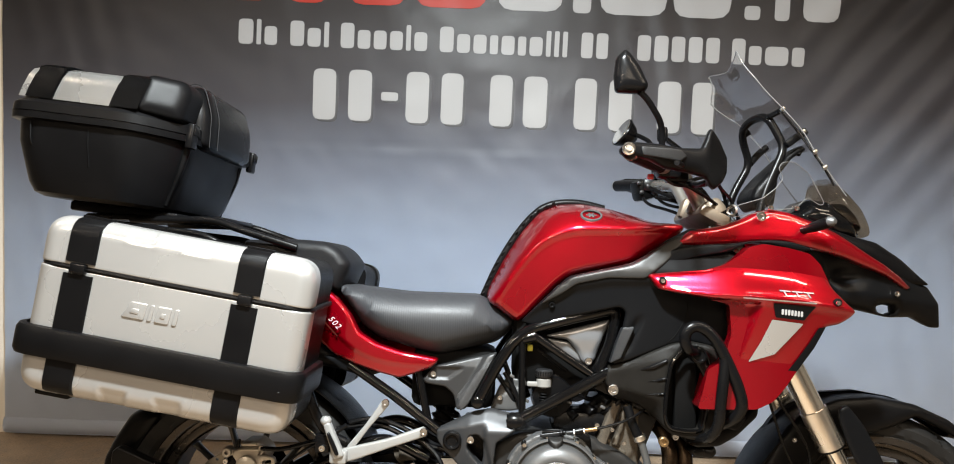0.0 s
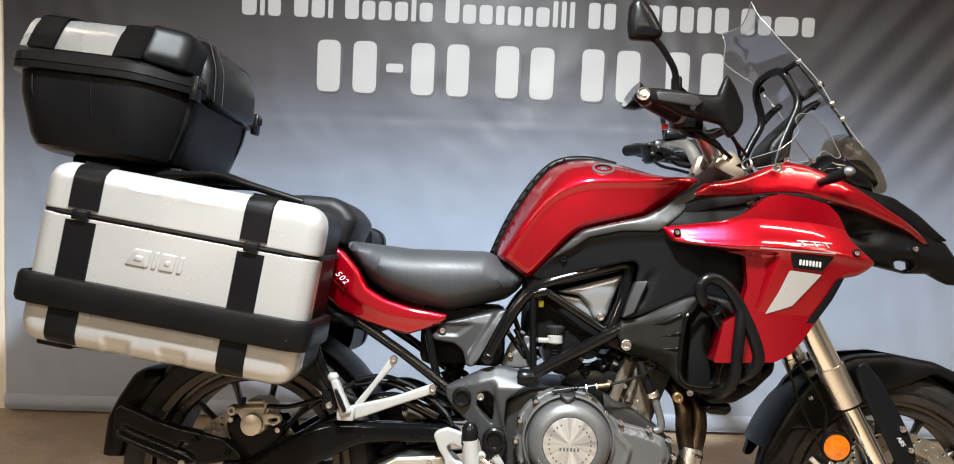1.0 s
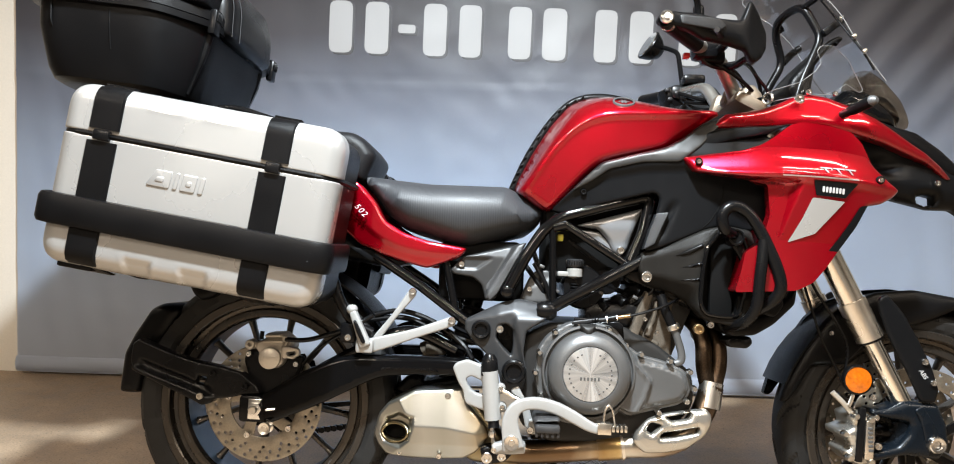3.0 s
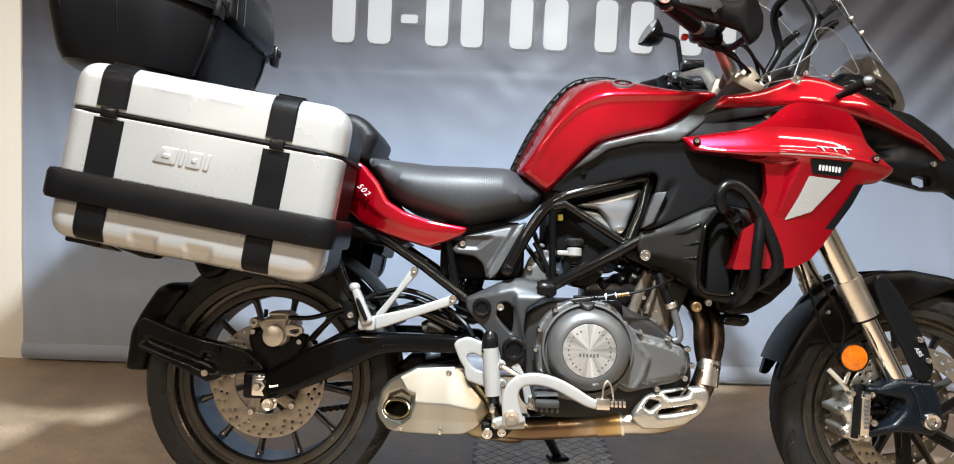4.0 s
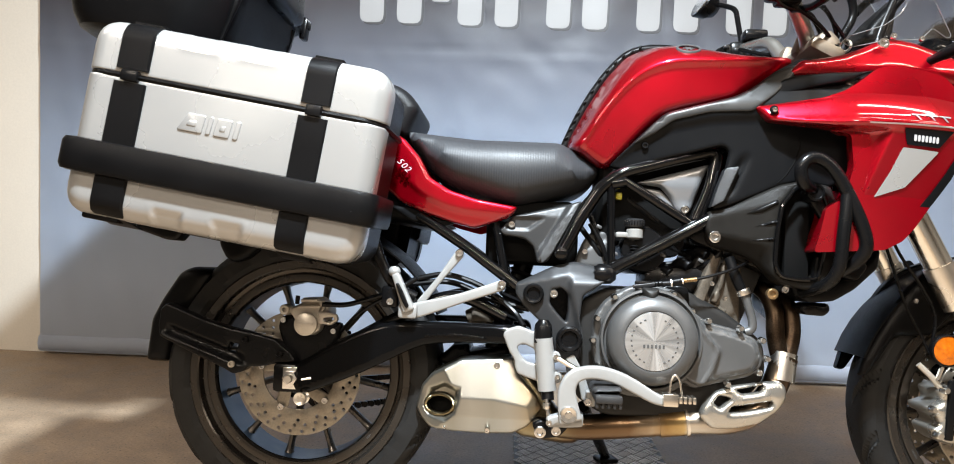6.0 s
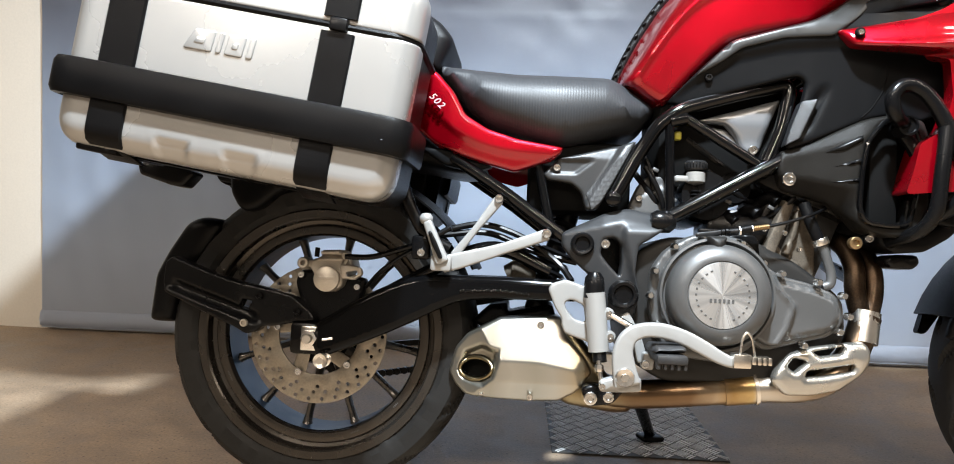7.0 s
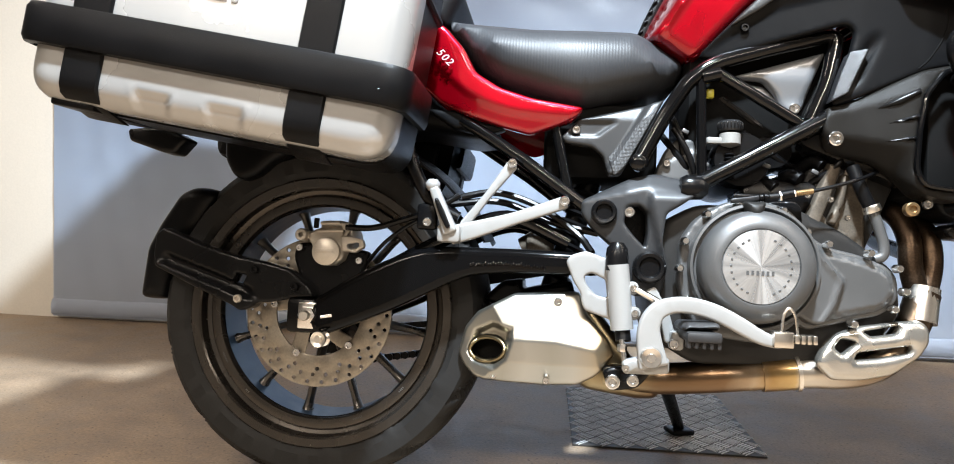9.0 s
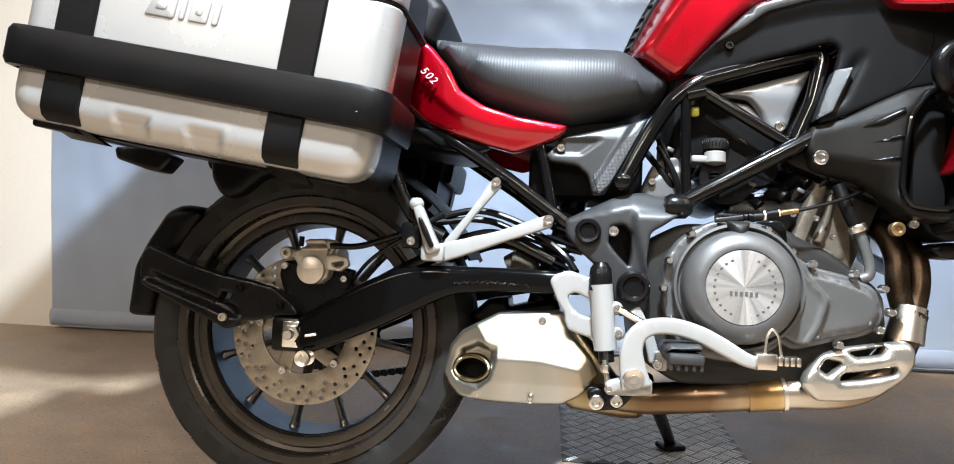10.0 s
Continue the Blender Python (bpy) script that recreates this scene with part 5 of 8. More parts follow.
for s in (-1, 1):
    part("rack_arm", tube([(-0.30, 0.10 * s, 0.995), (-0.08, 0.13 * s, 0.998), (-0.02, 0.14 * s, 0.978), (0.12, 0.13 * s, 0.938)], 0.009, 10, 0.03), SATIN, rack)
    part("rack_stay", tube([(-0.36, 0.12 * s, 0.985), (-0.10, 0.15 * s, 0.962), (0.02, 0.13 * s, 0.90)], 0.008, 10, 0.03), SATIN, rack)

# ---- frame and chassis ----
for s in (-1, 1):
    rail = part("frame_rail", tube([(0.560, 0.142 * s, 0.592), (0.601, 0.142 * s, 0.675), (0.640, 0.142 * s, 0.738), (0.680, 0.140 * s, 0.768), (0.780, 0.138 * s, 0.797), (0.879, 0.136 * s, 0.822), (0.864, 0.140 * s, 0.742), (0.836, 0.144 * s, 0.672)], 0.0130, 14, 0.022), GLOSS, BIKE, "gloss black tubular trellis frame rail")
    part("lower_rail", tube([(0.635, 0.150 * s, 0.548), (0.868, 0.150 * s, 0.680)], 0.0140, 14, 0), GLOSS, rail)
    part("upright_tube", tube([(0.660, 0.140 * s, 0.750), (0.665, 0.146 * s, 0.568)], 0.0085, 12, 0), GLOSS, rail)
    part("diagonal_tube", tube([(0.680, 0.138 * s, 0.757), (0.822, 0.142 * s, 0.668)], 0.0100, 12, 0), GLOSS, rail)
    part("subframe_tube", tube([(0.255, 0.115 * s, 0.668), (0.368, 0.120 * s, 0.597), (0.480, 0.125 * s, 0.517)], 0.0115, 12, 0), GLOSS, rail)
    part("subframe_strut", tube([(0.418, 0.115 * s, 0.668), (0.446, 0.118 * s, 0.545)], 0.0095, 12, 0), GLOSS, rail)
    part("head_tube_strut", tube([(0.879, 0.13 * s, 0.818), (1.04, 0.05 * s, 0.93)], 0.014, 12, 0), GLOSS, rail)
part("rail_end", turn([(0, -0.004), (0.009, -0.004), (0.012, -0.002), (0.0155, 0.002), (0.0155, 0.012), (0, 0.012)], 20), GLOSS, BIKE, at=Matrix.Translation((0.562, -0.152, 0.596)))
part("weld_joint", tube([(0.660, -0.141, 0.744), (0.690, -0.139, 0.752)], 0.0135, 12, 0), GLOSS, BIKE)
part("weld_joint", tube([(0.822, -0.147, 0.653), (0.848, -0.147, 0.668)], 0.0155, 12, 0), GLOSS, BIKE)

tri = part("frame_infill", cover(rounded([(0.716, 0.752), (0.867, 0.796), (0.848, 0.750), (0.833, 0.700), (0.818, 0.684), (0.800, 0.694), (0.786, 0.722), (0.766, 0.745), (0.735, 0.748)], 0.006, 3), -0.116, 0.010, 0.012, 0.008, 0.008, (), lambda x, z, d: 0.008 * np.clip((0.745 - z) / 0.03, 0, 1)), INFILL, BIKE, "silver grey infill panel in the frame")
bolt(0.816, -0.124, 0.697, 0.009, tri)
part("infill_shelf", cover(rounded([(0.72, 0.745), (0.77, 0.738), (0.81, 0.70), (0.82, 0.68), (0.775, 0.705), (0.735, 0.733)], 0.004, 2), -0.104, 0.004, 0.006, 0.01), INFILL, tri)

plate = part("pivot_cover", cover(rounded([(0.468, 0.529), (0.498, 0.544), (0.526, 0.558), (0.550, 0.570), (0.592, 0.580), (0.655, 0.567), (0.664, 0.548), (0.628, 0.522), (0.608, 0.510), (0.603, 0.462), (0.612, 0.420), (0.605, 0.378), (0.560, 0.370), (0.549, 0.415), (0.521, 0.454), (0.490, 0.480), (0.470, 0.504)], 0.008, 3), -0.150, 0.008, 0.005, 0.03, 0.006,
                                   (rounded([(0.544, 0.520), (0.565, 0.523), (0.578, 0.510), (0.579, 0.475), (0.576, 0.453), (0.557, 0.472), (0.541, 0.492)], 0.005, 3),),
                                   lambda x, z, d: 0.9 * np.clip(z - np.interp(x, [0.46, 0.53, 0.58, 0.66], [0.525, 0.540, 0.552, 0.546]), 0, 0.04) - 0.012 * ease((x - 0.575 - 0.25 * np.clip(0.52 - z, 0, 1)) / 0.012) * ease((0.552 - z) / 0.02) + 0.25 * np.clip(0.545 - x, 0, 0.08)), PIVOTGREY, BIKE, "satin grey swingarm pivot cover", sharp=40)
ring = [(0, 0.004), (0.012, 0.004), (0.014, -0.001), (0.018, -0.002), (0.021, 0.001), (0.022, 0.010), (0, 0.010)]
part("pivot_cap", turn(ring, 32), SATIN, plate, "black plastic cap", at=Matrix.Translation((0.507, -0.162, 0.509)))
part("pivot_cap", turn([(r * 1.25, y) for r, y in ring], 32), SATIN, plate, "black plastic cap", at=Matrix.Translation((0.583, -0.174, 0.420)))
part("rubber_boot", turn([(0, -0.022), (0.012, -0.022), (0.020, -0.012), (0.021, 0.012), (0.016, 0.022), (0, 0.022)], 24), SATIN, plate, at=Matrix.Translation((0.652, -0.150, 0.556)) @ pose(0, 0, 0, 0, -30, 90))
bolt(0.549, -0.150, 0.511, 0.009, plate)
bolt(0.868, -0.164, 0.640, 0.012, BIKE, CHROME, 0.010, "engine_bolt")
bolt(0.982, -0.166, 0.530, 0.011, BIKE, BRASS, 0.014, "engine_bolt")
bolt(1.010, -0.160, 0.540, 0.008, BIKE, CHROME, 0.008, "engine_bolt")

# radiator shroud with its open intake and fins
SHROUD = rounded([(0.856, 0.693), (0.900, 0.706), (0.993, 0.750), (1.032, 0.758), (1.085, 0.748), (1.10, 0.70), (1.095, 0.60), (1.08, 0.55), (1.040, 0.540), (0.990, 0.552), (0.965, 0.580), (0.935, 0.602), (0.884, 0.616), (0.858, 0.625), (0.850, 0.660)], 0.010, 3)
LIP = [(1.020, 0.746), (0.990, 0.708), (0.981, 0.653), (0.977, 0.588), (0.989, 0.565), (1.027, 0.560), (1.059, 0.562), (1.071, 0.618), (1.079, 0.696), (1.065, 0.736)]
INTAKE = rounded(LIP, 0.012, 3)


def shroud_relief(x, z, d):
    k = ease((x - 0.87) / 0.12)
    return -0.032 * k + 0.35 * np.clip(z - 0.690 - (x - 0.90) * 0.30, 0, 0.06) + 0.9 * np.clip(0.650 - 0.22 * (x - 0.86) - z, 0, 0.05) * ease((0.985 - x) / 0.03)


shroud = part("radiator_shroud", cover(SHROUD, -0.158, 0.008, 0.006, 0.02, 0.0065, (INTAKE,), shroud_relief), SHROUD_BLACK, BIKE, "black textured radiator shroud with fins", sharp=40)
for fin in ([(0.915, 0.684), (0.950, 0.704), (0.983, 0.720), (0.986, 0.708), (0.955, 0.690)], [(0.928, 0.660), (0.955, 0.670), (0.983, 0.680), (0.986, 0.668), (0.955, 0.662)], [(0.925, 0.634), (0.955, 0.640), (0.980, 0.645), (0.980, 0.634), (0.955, 0.632)]):
    part("fin", cover(rounded(fin, 0.003, 2), lambda x, z: -0.158 - 0.030 * ease((x - 0.87) / 0.12), 0.016, 0.008, 0.02, 0.006), SATIN, shroud)
part("intake_lip", tube([(x, -0.200, z) for x, z in LIP], 0.0045, 8, 0.012, True), GLOSS, shroud)
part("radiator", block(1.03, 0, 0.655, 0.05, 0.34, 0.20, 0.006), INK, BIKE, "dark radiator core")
# Black block in the intake, standing for the deep shade inside it.
part("intake_shade_block", block(1.045, 0, 0.66, 0.12, 0.30, 0.22, 0.02), INK, shroud)
part("lower_shroud", cover(rounded([(1.020, 0.560), (1.089, 0.557), (1.154, 0.580), (1.200, 0.630), (1.195, 0.590), (1.150, 0.545), (1.110, 0.520), (1.06, 0.515), (1.03, 0.53)], 0.008, 3), -0.150, 0.012, 0.012, 0.12, 0.012), PLASTIC, BIKE, "black lower radiator cover")
part("lower_tab", cover(rounded([(1.045, 0.505), (1.06, 0.49), (1.10, 0.488), (1.112, 0.50), (1.108, 0.515), (1.07, 0.515)], 0.006, 2), -0.13, 0.01, 0.008, 0.05), SATIN, BIKE)

# crash bar
crash = part("crash_bar", tube([(1.043, -0.215, 0.735), (1.012, -0.245, 0.742), (1.004, -0.250, 0.774), (1.019, -0.250, 0.793), (1.040, -0.250, 0.794), (1.060, -0.250, 0.781), (1.079, -0.250, 0.756), (1.100, -0.250, 0.715), (1.120, -0.250, 0.672), (1.133, -0.248, 0.628), (1.120, -0.235, 0.597), (1.090, -0.190, 0.570)], 0.0125, 16, 0.03), SATIN, BIKE, "black tubular crash bar")
part("crash_brace", tube([(1.094, -0.250, 0.730), (1.090, -0.252, 0.689), (1.085, -0.252, 0.645), (1.083, -0.246, 0.583), (1.069, -0.225, 0.551), (1.045, -0.16, 0.535)], 0.0120, 16, 0.03), SATIN, crash)
part("bar_mount", turn([(0, -0.012), (0.012, -0.012), (0.0135, -0.016), (0.017, -0.015), (0.018, -0.008), (0.018, 0.02), (0, 0.02)], 28), SATIN, crash, at=Matrix.Translation((1.043, -0.215, 0.730)))
part("mount_arm", blade([(1.043, 0.730), (1.060, 0.700), (1.075, 0.670)], [0.026, 0.020, 0.018], 0.016, -0.205), SATIN, crash)
part("lower_plate", cover(rounded([(1.060, 0.610), (1.150, 0.612), (1.160, 0.590), (1.140, 0.562), (1.110, 0.570), (1.075, 0.545), (1.055, 0.560)], 0.008, 3), -0.185, 0.006, 0.006, 0.01, 0.012), PLASTIC, crash)
part("far_crash_bar", tube([(1.018, 0.250, 0.798), (1.072, 0.258, 0.772), (1.094, 0.250, 0.640), (1.060, 0.170, 0.50), (1.05, 0.0, 0.47)], 0.0145, 12, 0.03), SATIN, BIKE)

# ---- engine ----
CASE = rounded([(0.605, 0.50), (0.66, 0.53), (0.82, 0.53), (0.90, 0.49), (0.98, 0.43), (0.985, 0.36), (0.93, 0.29), (0.80, 0.265), (0.66, 0.265), (0.60, 0.30), (0.585, 0.40)], 0.02, 3)
engine = part("engine", pillow(CASE, 0.140, 0.015, 0.92, 0.0, 0.03), ENGINEDARK, BIKE, "grey cast engine with a round turned clutch badge", sharp=40)
LOBE = rounded([(0.812, 0.500), (0.840, 0.478), (0.865, 0.462), (0.909, 0.453), (0.950, 0.439), (0.967, 0.420), (0.968, 0.388), (0.946, 0.366), (0.889, 0.352), (0.840, 0.338), (0.80, 0.36), (0.79, 0.45)], 0.012, 4)


def lobe_relief(x, z, d):
    edge = soft(z, [0.34, 0.370, 0.413, 0.449, 0.48], [0.850, 0.869, 0.882, 0.848, 0.830], 0.006)
    rim = 0.008 * ease((0.012 - d) / 0.004) * ease((x - edge) / 0.01)
    return 0.009 * ease((x - edge) / 0.006) - 0.004 * np.exp(-((x - edge + 0.004) / 0.004) ** 2) + rim


LOBEFLANGE = [(0.892 + (p.x - 0.892) * 1.07, 0.415 + (p.y - 0.415) * 1.10) for p in LOBE]
lobe = part("generator_cover", cover(LOBE, -0.152, 0.026, 0.006, 0.02, 0.005, (), lobe_relief), ENGINE, engine, "grey cast side cover", sharp=40)
part("cover_flange", cover(LOBEFLANGE, -0.146, 0.010, 0.004, 0.02, 0.012), ENGINE, lobe)
for x, z in ((0.860, 0.470), (0.923, 0.458), (0.966, 0.436), (0.976, 0.400), (0.960, 0.372), (0.90, 0.346)):
    part("cover_bolt", turn([(0, -0.012), (0.0045, -0.012), (0.006, -0.010), (0.007, 0.006), (0, 0.006)], 14), CHROME, lobe, at=Matrix.Translation((x, -0.166, z)))
clutch = part("clutch_cover", turn([(0.0585, -0.052), (0.0595, -0.0545), (0.063, -0.055), (0.070, -0.053), (0.080, -0.047), (0.0865, -0.040), (0.0885, -0.034), (0.0895, -0.024), (0.0900, -0.010), (0.0935, -0.009), (0.0950, -0.017), (0.0965, -0.019), (0.1005, -0.018), (0.1015, -0.014), (0.102, 0.01)], 96), ENGINE, engine, "round grey clutch cover", at=Matrix.Translation((0.745, -0.166, 0.428)))
part("badge", turn([(0, -0.054), (0.045, -0.0545), (0.0570, -0.054), (0.0585, -0.052), (0.0585, -0.045), (0, -0.045)], 72), TURNED, clutch, "turned aluminium badge disc")
for k in range(28):
    a = 2 * math.pi * k / 28
    if k in (6, 7, 8, 20, 21, 22):
        continue
    part("badge_mark", flat(rounded([(-0.0016, -0.002), (0.0016, -0.002), (0.0016, 0.002), (-0.0016, 0.002)], 0.0006, 2), 0, 0.0008, 0.0003), ENGINE, clutch, at=Matrix.Translation((0.045 * math.cos(a), -0.0548, 0.045 * math.sin(a))) @ pose(0, 0, 0, 0, -math.degrees(a), 0))
for k in range(6):
    part("badge_mark", flat([(-0.002, -0.0035), (0.002, -0.0035), (0.002, 0.0035), (-0.002, 0.0035)], 0, 0.0008, 0.0003), ENGINE, clutch, at=Matrix.Translation((-0.020 + 0.0075 * k, -0.0548, -0.010)))
SKIRT = rounded([(0.632, 0.470), (0.655, 0.505), (0.700, 0.533), (0.745, 0.540), (0.800, 0.528), (0.822, 0.505), (0.835, 0.47), (0.84, 0.40), (0.815, 0.335), (0.76, 0.305), (0.69, 0.312), (0.645, 0.34), (0.628, 0.40)], 0.015, 4)
part("clutch_flange", cover(SKIRT, -0.148, 0.014, 0.005, 0.02, 0.010), ENGINE, clutch.parent, "cast clutch flange", sharp=40)
for a in (35, 62, 98, 128, 158, 182, 210):
    part("cover_bolt", turn([(0, -0.014), (0.0045, -0.014), (0.0065, -0.011), (0.0075, 0.008), (0, 0.008)], 14), CHROME, engine, at=Matrix.Translation((0.738 + 0.108 * math.cos(radians(a)), -0.166, 0.425 + 0.108 * math.sin(radians(a)))))
part("cable_boss", slab(rounded([(0.722, 0.532), (0.758, 0.532), (0.752, 0.502), (0.742, 0.488), (0.730, 0.498)], 0.006, 4), lambda x, z, d: -0.186 - 0.024 * crown(d, 0.014), lambda x, z, d: np.full(len(x), -0.15), 0.014, 0.005), ENGINEDARK, engine)
part("cable_lever", block(0.735, -0.175, 0.540, 0.050, 0.012, 0.010, 0.003), SATIN, engine)
part("clutch_cable", tube([(0.707, -0.170, 0.532), (0.746, -0.175, 0.540), (0.794, -0.178, 0.546), (0.832, -0.178, 0.553), (0.869, -0.177, 0.563), (0.912, -0.170, 0.578), (0.96, -0.12, 0.60)], 0.0030, 8, 0.04), SATIN, engine, "black clutch cable")
part("cable_boot", tube([(0.722, -0.174, 0.5345), (0.762, -0.177, 0.5415)], 0.0058, 10, 0), SATIN, engine, "ribbed black cable boot")
for k in range(6):
    part("boot_rib", turn([(0.0050, -0.002), (0.0078 - 0.0006 * k, 0), (0.0050, 0.002)], 12, axis="X"), SATIN, engine, at=Matrix.Translation((0.757 - 0.007 * k, -0.1765 + 0.0004 * k, 0.5407 - 0.0012 * k)) @ pose(0, 0, 0, 0, -10, 0))
part("cable_adjuster", tube([(0.765, -0.178, 0.5415), (0.781, -0.178, 0.5435)], 0.0045, 10, 0), BAND, engine, "dark metal cable adjuster")
part("adjuster_sleeve", tube([(0.783, -0.178, 0.5435), (0.802, -0.178, 0.5478)], 0.0080, 12, 0), SATIN, engine, "black adjuster sleeve")
for x, z, r in ((0.7815, 0.5433, 0.0088), (0.8035, 0.5480, 0.0062)):
    part("adjuster_nut", turn([(0, -0.002), (r * 0.9, -0.002), (r, -0.0012), (r, 0.0012), (r * 0.9, 0.002), (0, 0.002)], 6, axis="X"), CHROME, engine, at=Matrix.Translation((x, -0.178, z)) @ pose(0, 0, 0, 0, -11, 0), sharp=20)
part("adjuster_thread", tube([(0.804, -0.178, 0.548), (0.832, -0.178, 0.553)], 0.0046, 10, 0), BRASS, engine, "brass adjuster thread")
for k in range(8):
    part("thread_ridge", turn([(0.0044, -0.0008), (0.0053, 0), (0.0044, 0.0008)], 10, axis="X"), BRASS, engine, at=Matrix.Translation((0.807 + 0.0032 * k, -0.178, 0.5485 + 0.00057 * k)) @ pose(0, 0, 0, 0, -11, 0))
# cylinder, head and the dark clutter behind the frame
part("cylinder", block(0, 0, 0, 0.14, 0.22, 0.20, 0.015), ENGINEDARK, engine, "dark cast cylinder", at=Matrix.Translation((0.895, 0.0, 0.535)) @ pose(0, 0, 0, 0, 22, 0))
part("casting_rib", blade([(0.846, 0.480), (0.850, 0.510), (0.872, 0.570), (0.884, 0.605)], [0.022, 0.026, 0.024, 0.022], 0.06, -0.100), CASTALU, engine, "raw cast column")
part("casting_rib", blade([(0.905, 0.462), (0.908, 0.510), (0.915, 0.560), (0.925, 0.605)], [0.070, 0.060, 0.046, 0.040], 0.05, -0.088), CASTALU, engine, "raw cast column")
part("casting_rib", blade([(0.880, 0.505), (0.894, 0.545), (0.902, 0.590)], [0.016, 0.014, 0.012], 0.05, -0.102), CASTALU, engine)
part("casting_web", blade([(0.85, 0.535), (0.88, 0.50), (0.91, 0.485)], 0.016, 0.04, -0.095), CASTALU, engine)
part("cylinder_head", block(0, 0, 0, 0.19, 0.27, 0.10, 0.02), SATIN, engine, at=Matrix.Translation((0.925, 0.0, 0.645)) @ pose(0, 0, 0, 0, 22, 0))
part("breather_elbow", tube([(0.934, -0.148, 0.530), (0.940, -0.150, 0.512), (0.952, -0.150, 0.474), (0.952, -0.150, 0.455), (0.938, -0.148, 0.450)], 0.0085, 12, 0.012), ENGINE, engine, "pale metal breather elbow")
part("hose", tube([(0.905, -0.140, 0.600), (0.915, -0.148, 0.565), (0.924, -0.148, 0.545), (0.935, -0.148, 0.526)], 0.0105, 12, 0.02), PLASTIC, engine, "black coolant hose")
part("hose_clamp", turn([(0.0135, -0.006), (0.014, -0.005), (0.014, 0.005), (0.0135, 0.006)], 20, axis="Z"), STEEL, engine, at=Matrix.Translation((0.933, -0.148, 0.531)) @ pose(0, 0, 0, 0, -22, 0))
part("starter_housing", block(0.80, -0.06, 0.55, 0.13, 0.12, 0.06, 0.02), SATIN, engine)
part("throttle_body", turn([(0, -0.14), (0.045, -0.14), (0.050, -0.12), (0.050, 0.1), (0, 0.1)], 32), SATIN, engine, "black throttle body", at=Matrix.Translation((0.735, 0.02, 0.610)))
part("throttle_cap", turn([(0, -0.125), (0.030, -0.125), (0.034, -0.11), (0.034, 0), (0, 0)], 32), PLASTIC, engine, at=Matrix.Translation((0.790, 0.02, 0.630)))
# Airbox enlarged to block the light through the frame's gaps.
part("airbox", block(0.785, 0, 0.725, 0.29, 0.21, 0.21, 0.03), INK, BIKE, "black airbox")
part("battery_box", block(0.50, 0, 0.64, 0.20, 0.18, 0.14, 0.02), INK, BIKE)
inner_plate = part("inner_panel", cover(rounded([(0.590, 0.572), (0.600, 0.600), (0.612, 0.628), (0.628, 0.646), (0.660, 0.648), (0.668, 0.60), (0.664, 0.575), (0.636, 0.570)], 0.006, 2), -0.096, 0.006, 0.005, 0.02, 0.006, (), lambda x, z, d: 0.004 * ease((z - 0.612 - (x - 0.63) * 0.4) / 0.004)), ENGINE, BIKE, "grey cast inner panel")
bolt(0.613, -0.104, 0.602, 0.0065, inner_plate)
part("vent_hose", tube([(0.622, -0.108, 0.662), (0.636, -0.112, 0.640), (0.650, -0.112, 0.615), (0.660, -0.108, 0.585)], 0.0055, 10, 0.02), SATIN, BIKE, "black vent hose")
res = part("brake_reservoir", turn([(0, -0.018), (0.018, -0.012), (0.020, -0.010), (0.020, 0.010), (0.017, 0.013), (0, 0.016)], 24, axis="Z"), ENAMEL, BIKE, "milky brake fluid reservoir", at=Matrix.Translation((0.714, -0.122, 0.643)) @ Matrix.Diagonal((0.88, 0.88, 0.82, 1)))
for k in range(22):
    part("cap_rib", block(0.0232 * math.cos(k * math.pi / 11), 0.0232 * math.sin(k * math.pi / 11), 0.027, 0.0022, 0.0022, 0.013, 0.0006), SATIN, res)
part("reservoir_cap", turn([(0, 0.016), (0.021, 0.016), (0.023, 0.020), (0.023, 0.034), (0.019, 0.038), (0, 0.038)], 24, axis="Z"), BAND, res, "ribbed dark grey cap")
part("reservoir_spout", block(-0.030, -0.004, -0.004, 0.03, 0.014, 0.014, 0.004), ENAMEL, res)
for k in range(7):
    part("spring_coil", turn([(0.0075, -0.003), (0.0105, 0), (0.0075, 0.003)], 16, axis="Z"), PLASTIC, res, at=Matrix.Translation((0.0, 0, -0.032 - 0.008 * k)))
part("throttle_housing", cover(rounded([(0.681, 0.690), (0.718, 0.697), (0.740, 0.676), (0.755, 0.640), (0.768, 0.636), (0.740, 0.610), (0.687, 0.600)], 0.006, 3), -0.085, 0.014, 0.008, 0.04, 0.008), ENGINE, BIKE, "grey throttle housing")
part("resonator_lid", block(0.725, -0.07, 0.665, 0.11, 0.06, 0.05, 0.018), PLASTIC, BIKE)
part("connector_plug", block(0.680, -0.116, 0.722, 0.013, 0.012, 0.016, 0.003), YELLOW, BIKE, "yellow connector plug")
for k, (x0, z0, x1, z1) in enumerate([(0.60, 0.66, 0.66, 0.58), (0.615, 0.70, 0.64, 0.60), (0.70, 0.72, 0.80, 0.66), (0.76, 0.58, 0.86, 0.63), (0.86, 0.60, 0.93, 0.58), (0.74, 0.66, 0.84, 0.60)]):
    part("wire_loom", tube([(x0, -0.085 - 0.008 * (k % 3), z0), ((x0 + x1) / 2 + 0.015, -0.105, (z0 + z1) / 2 - 0.02), (x1, -0.08, z1)], 0.006, 8, 0.03), SATIN, BIKE)

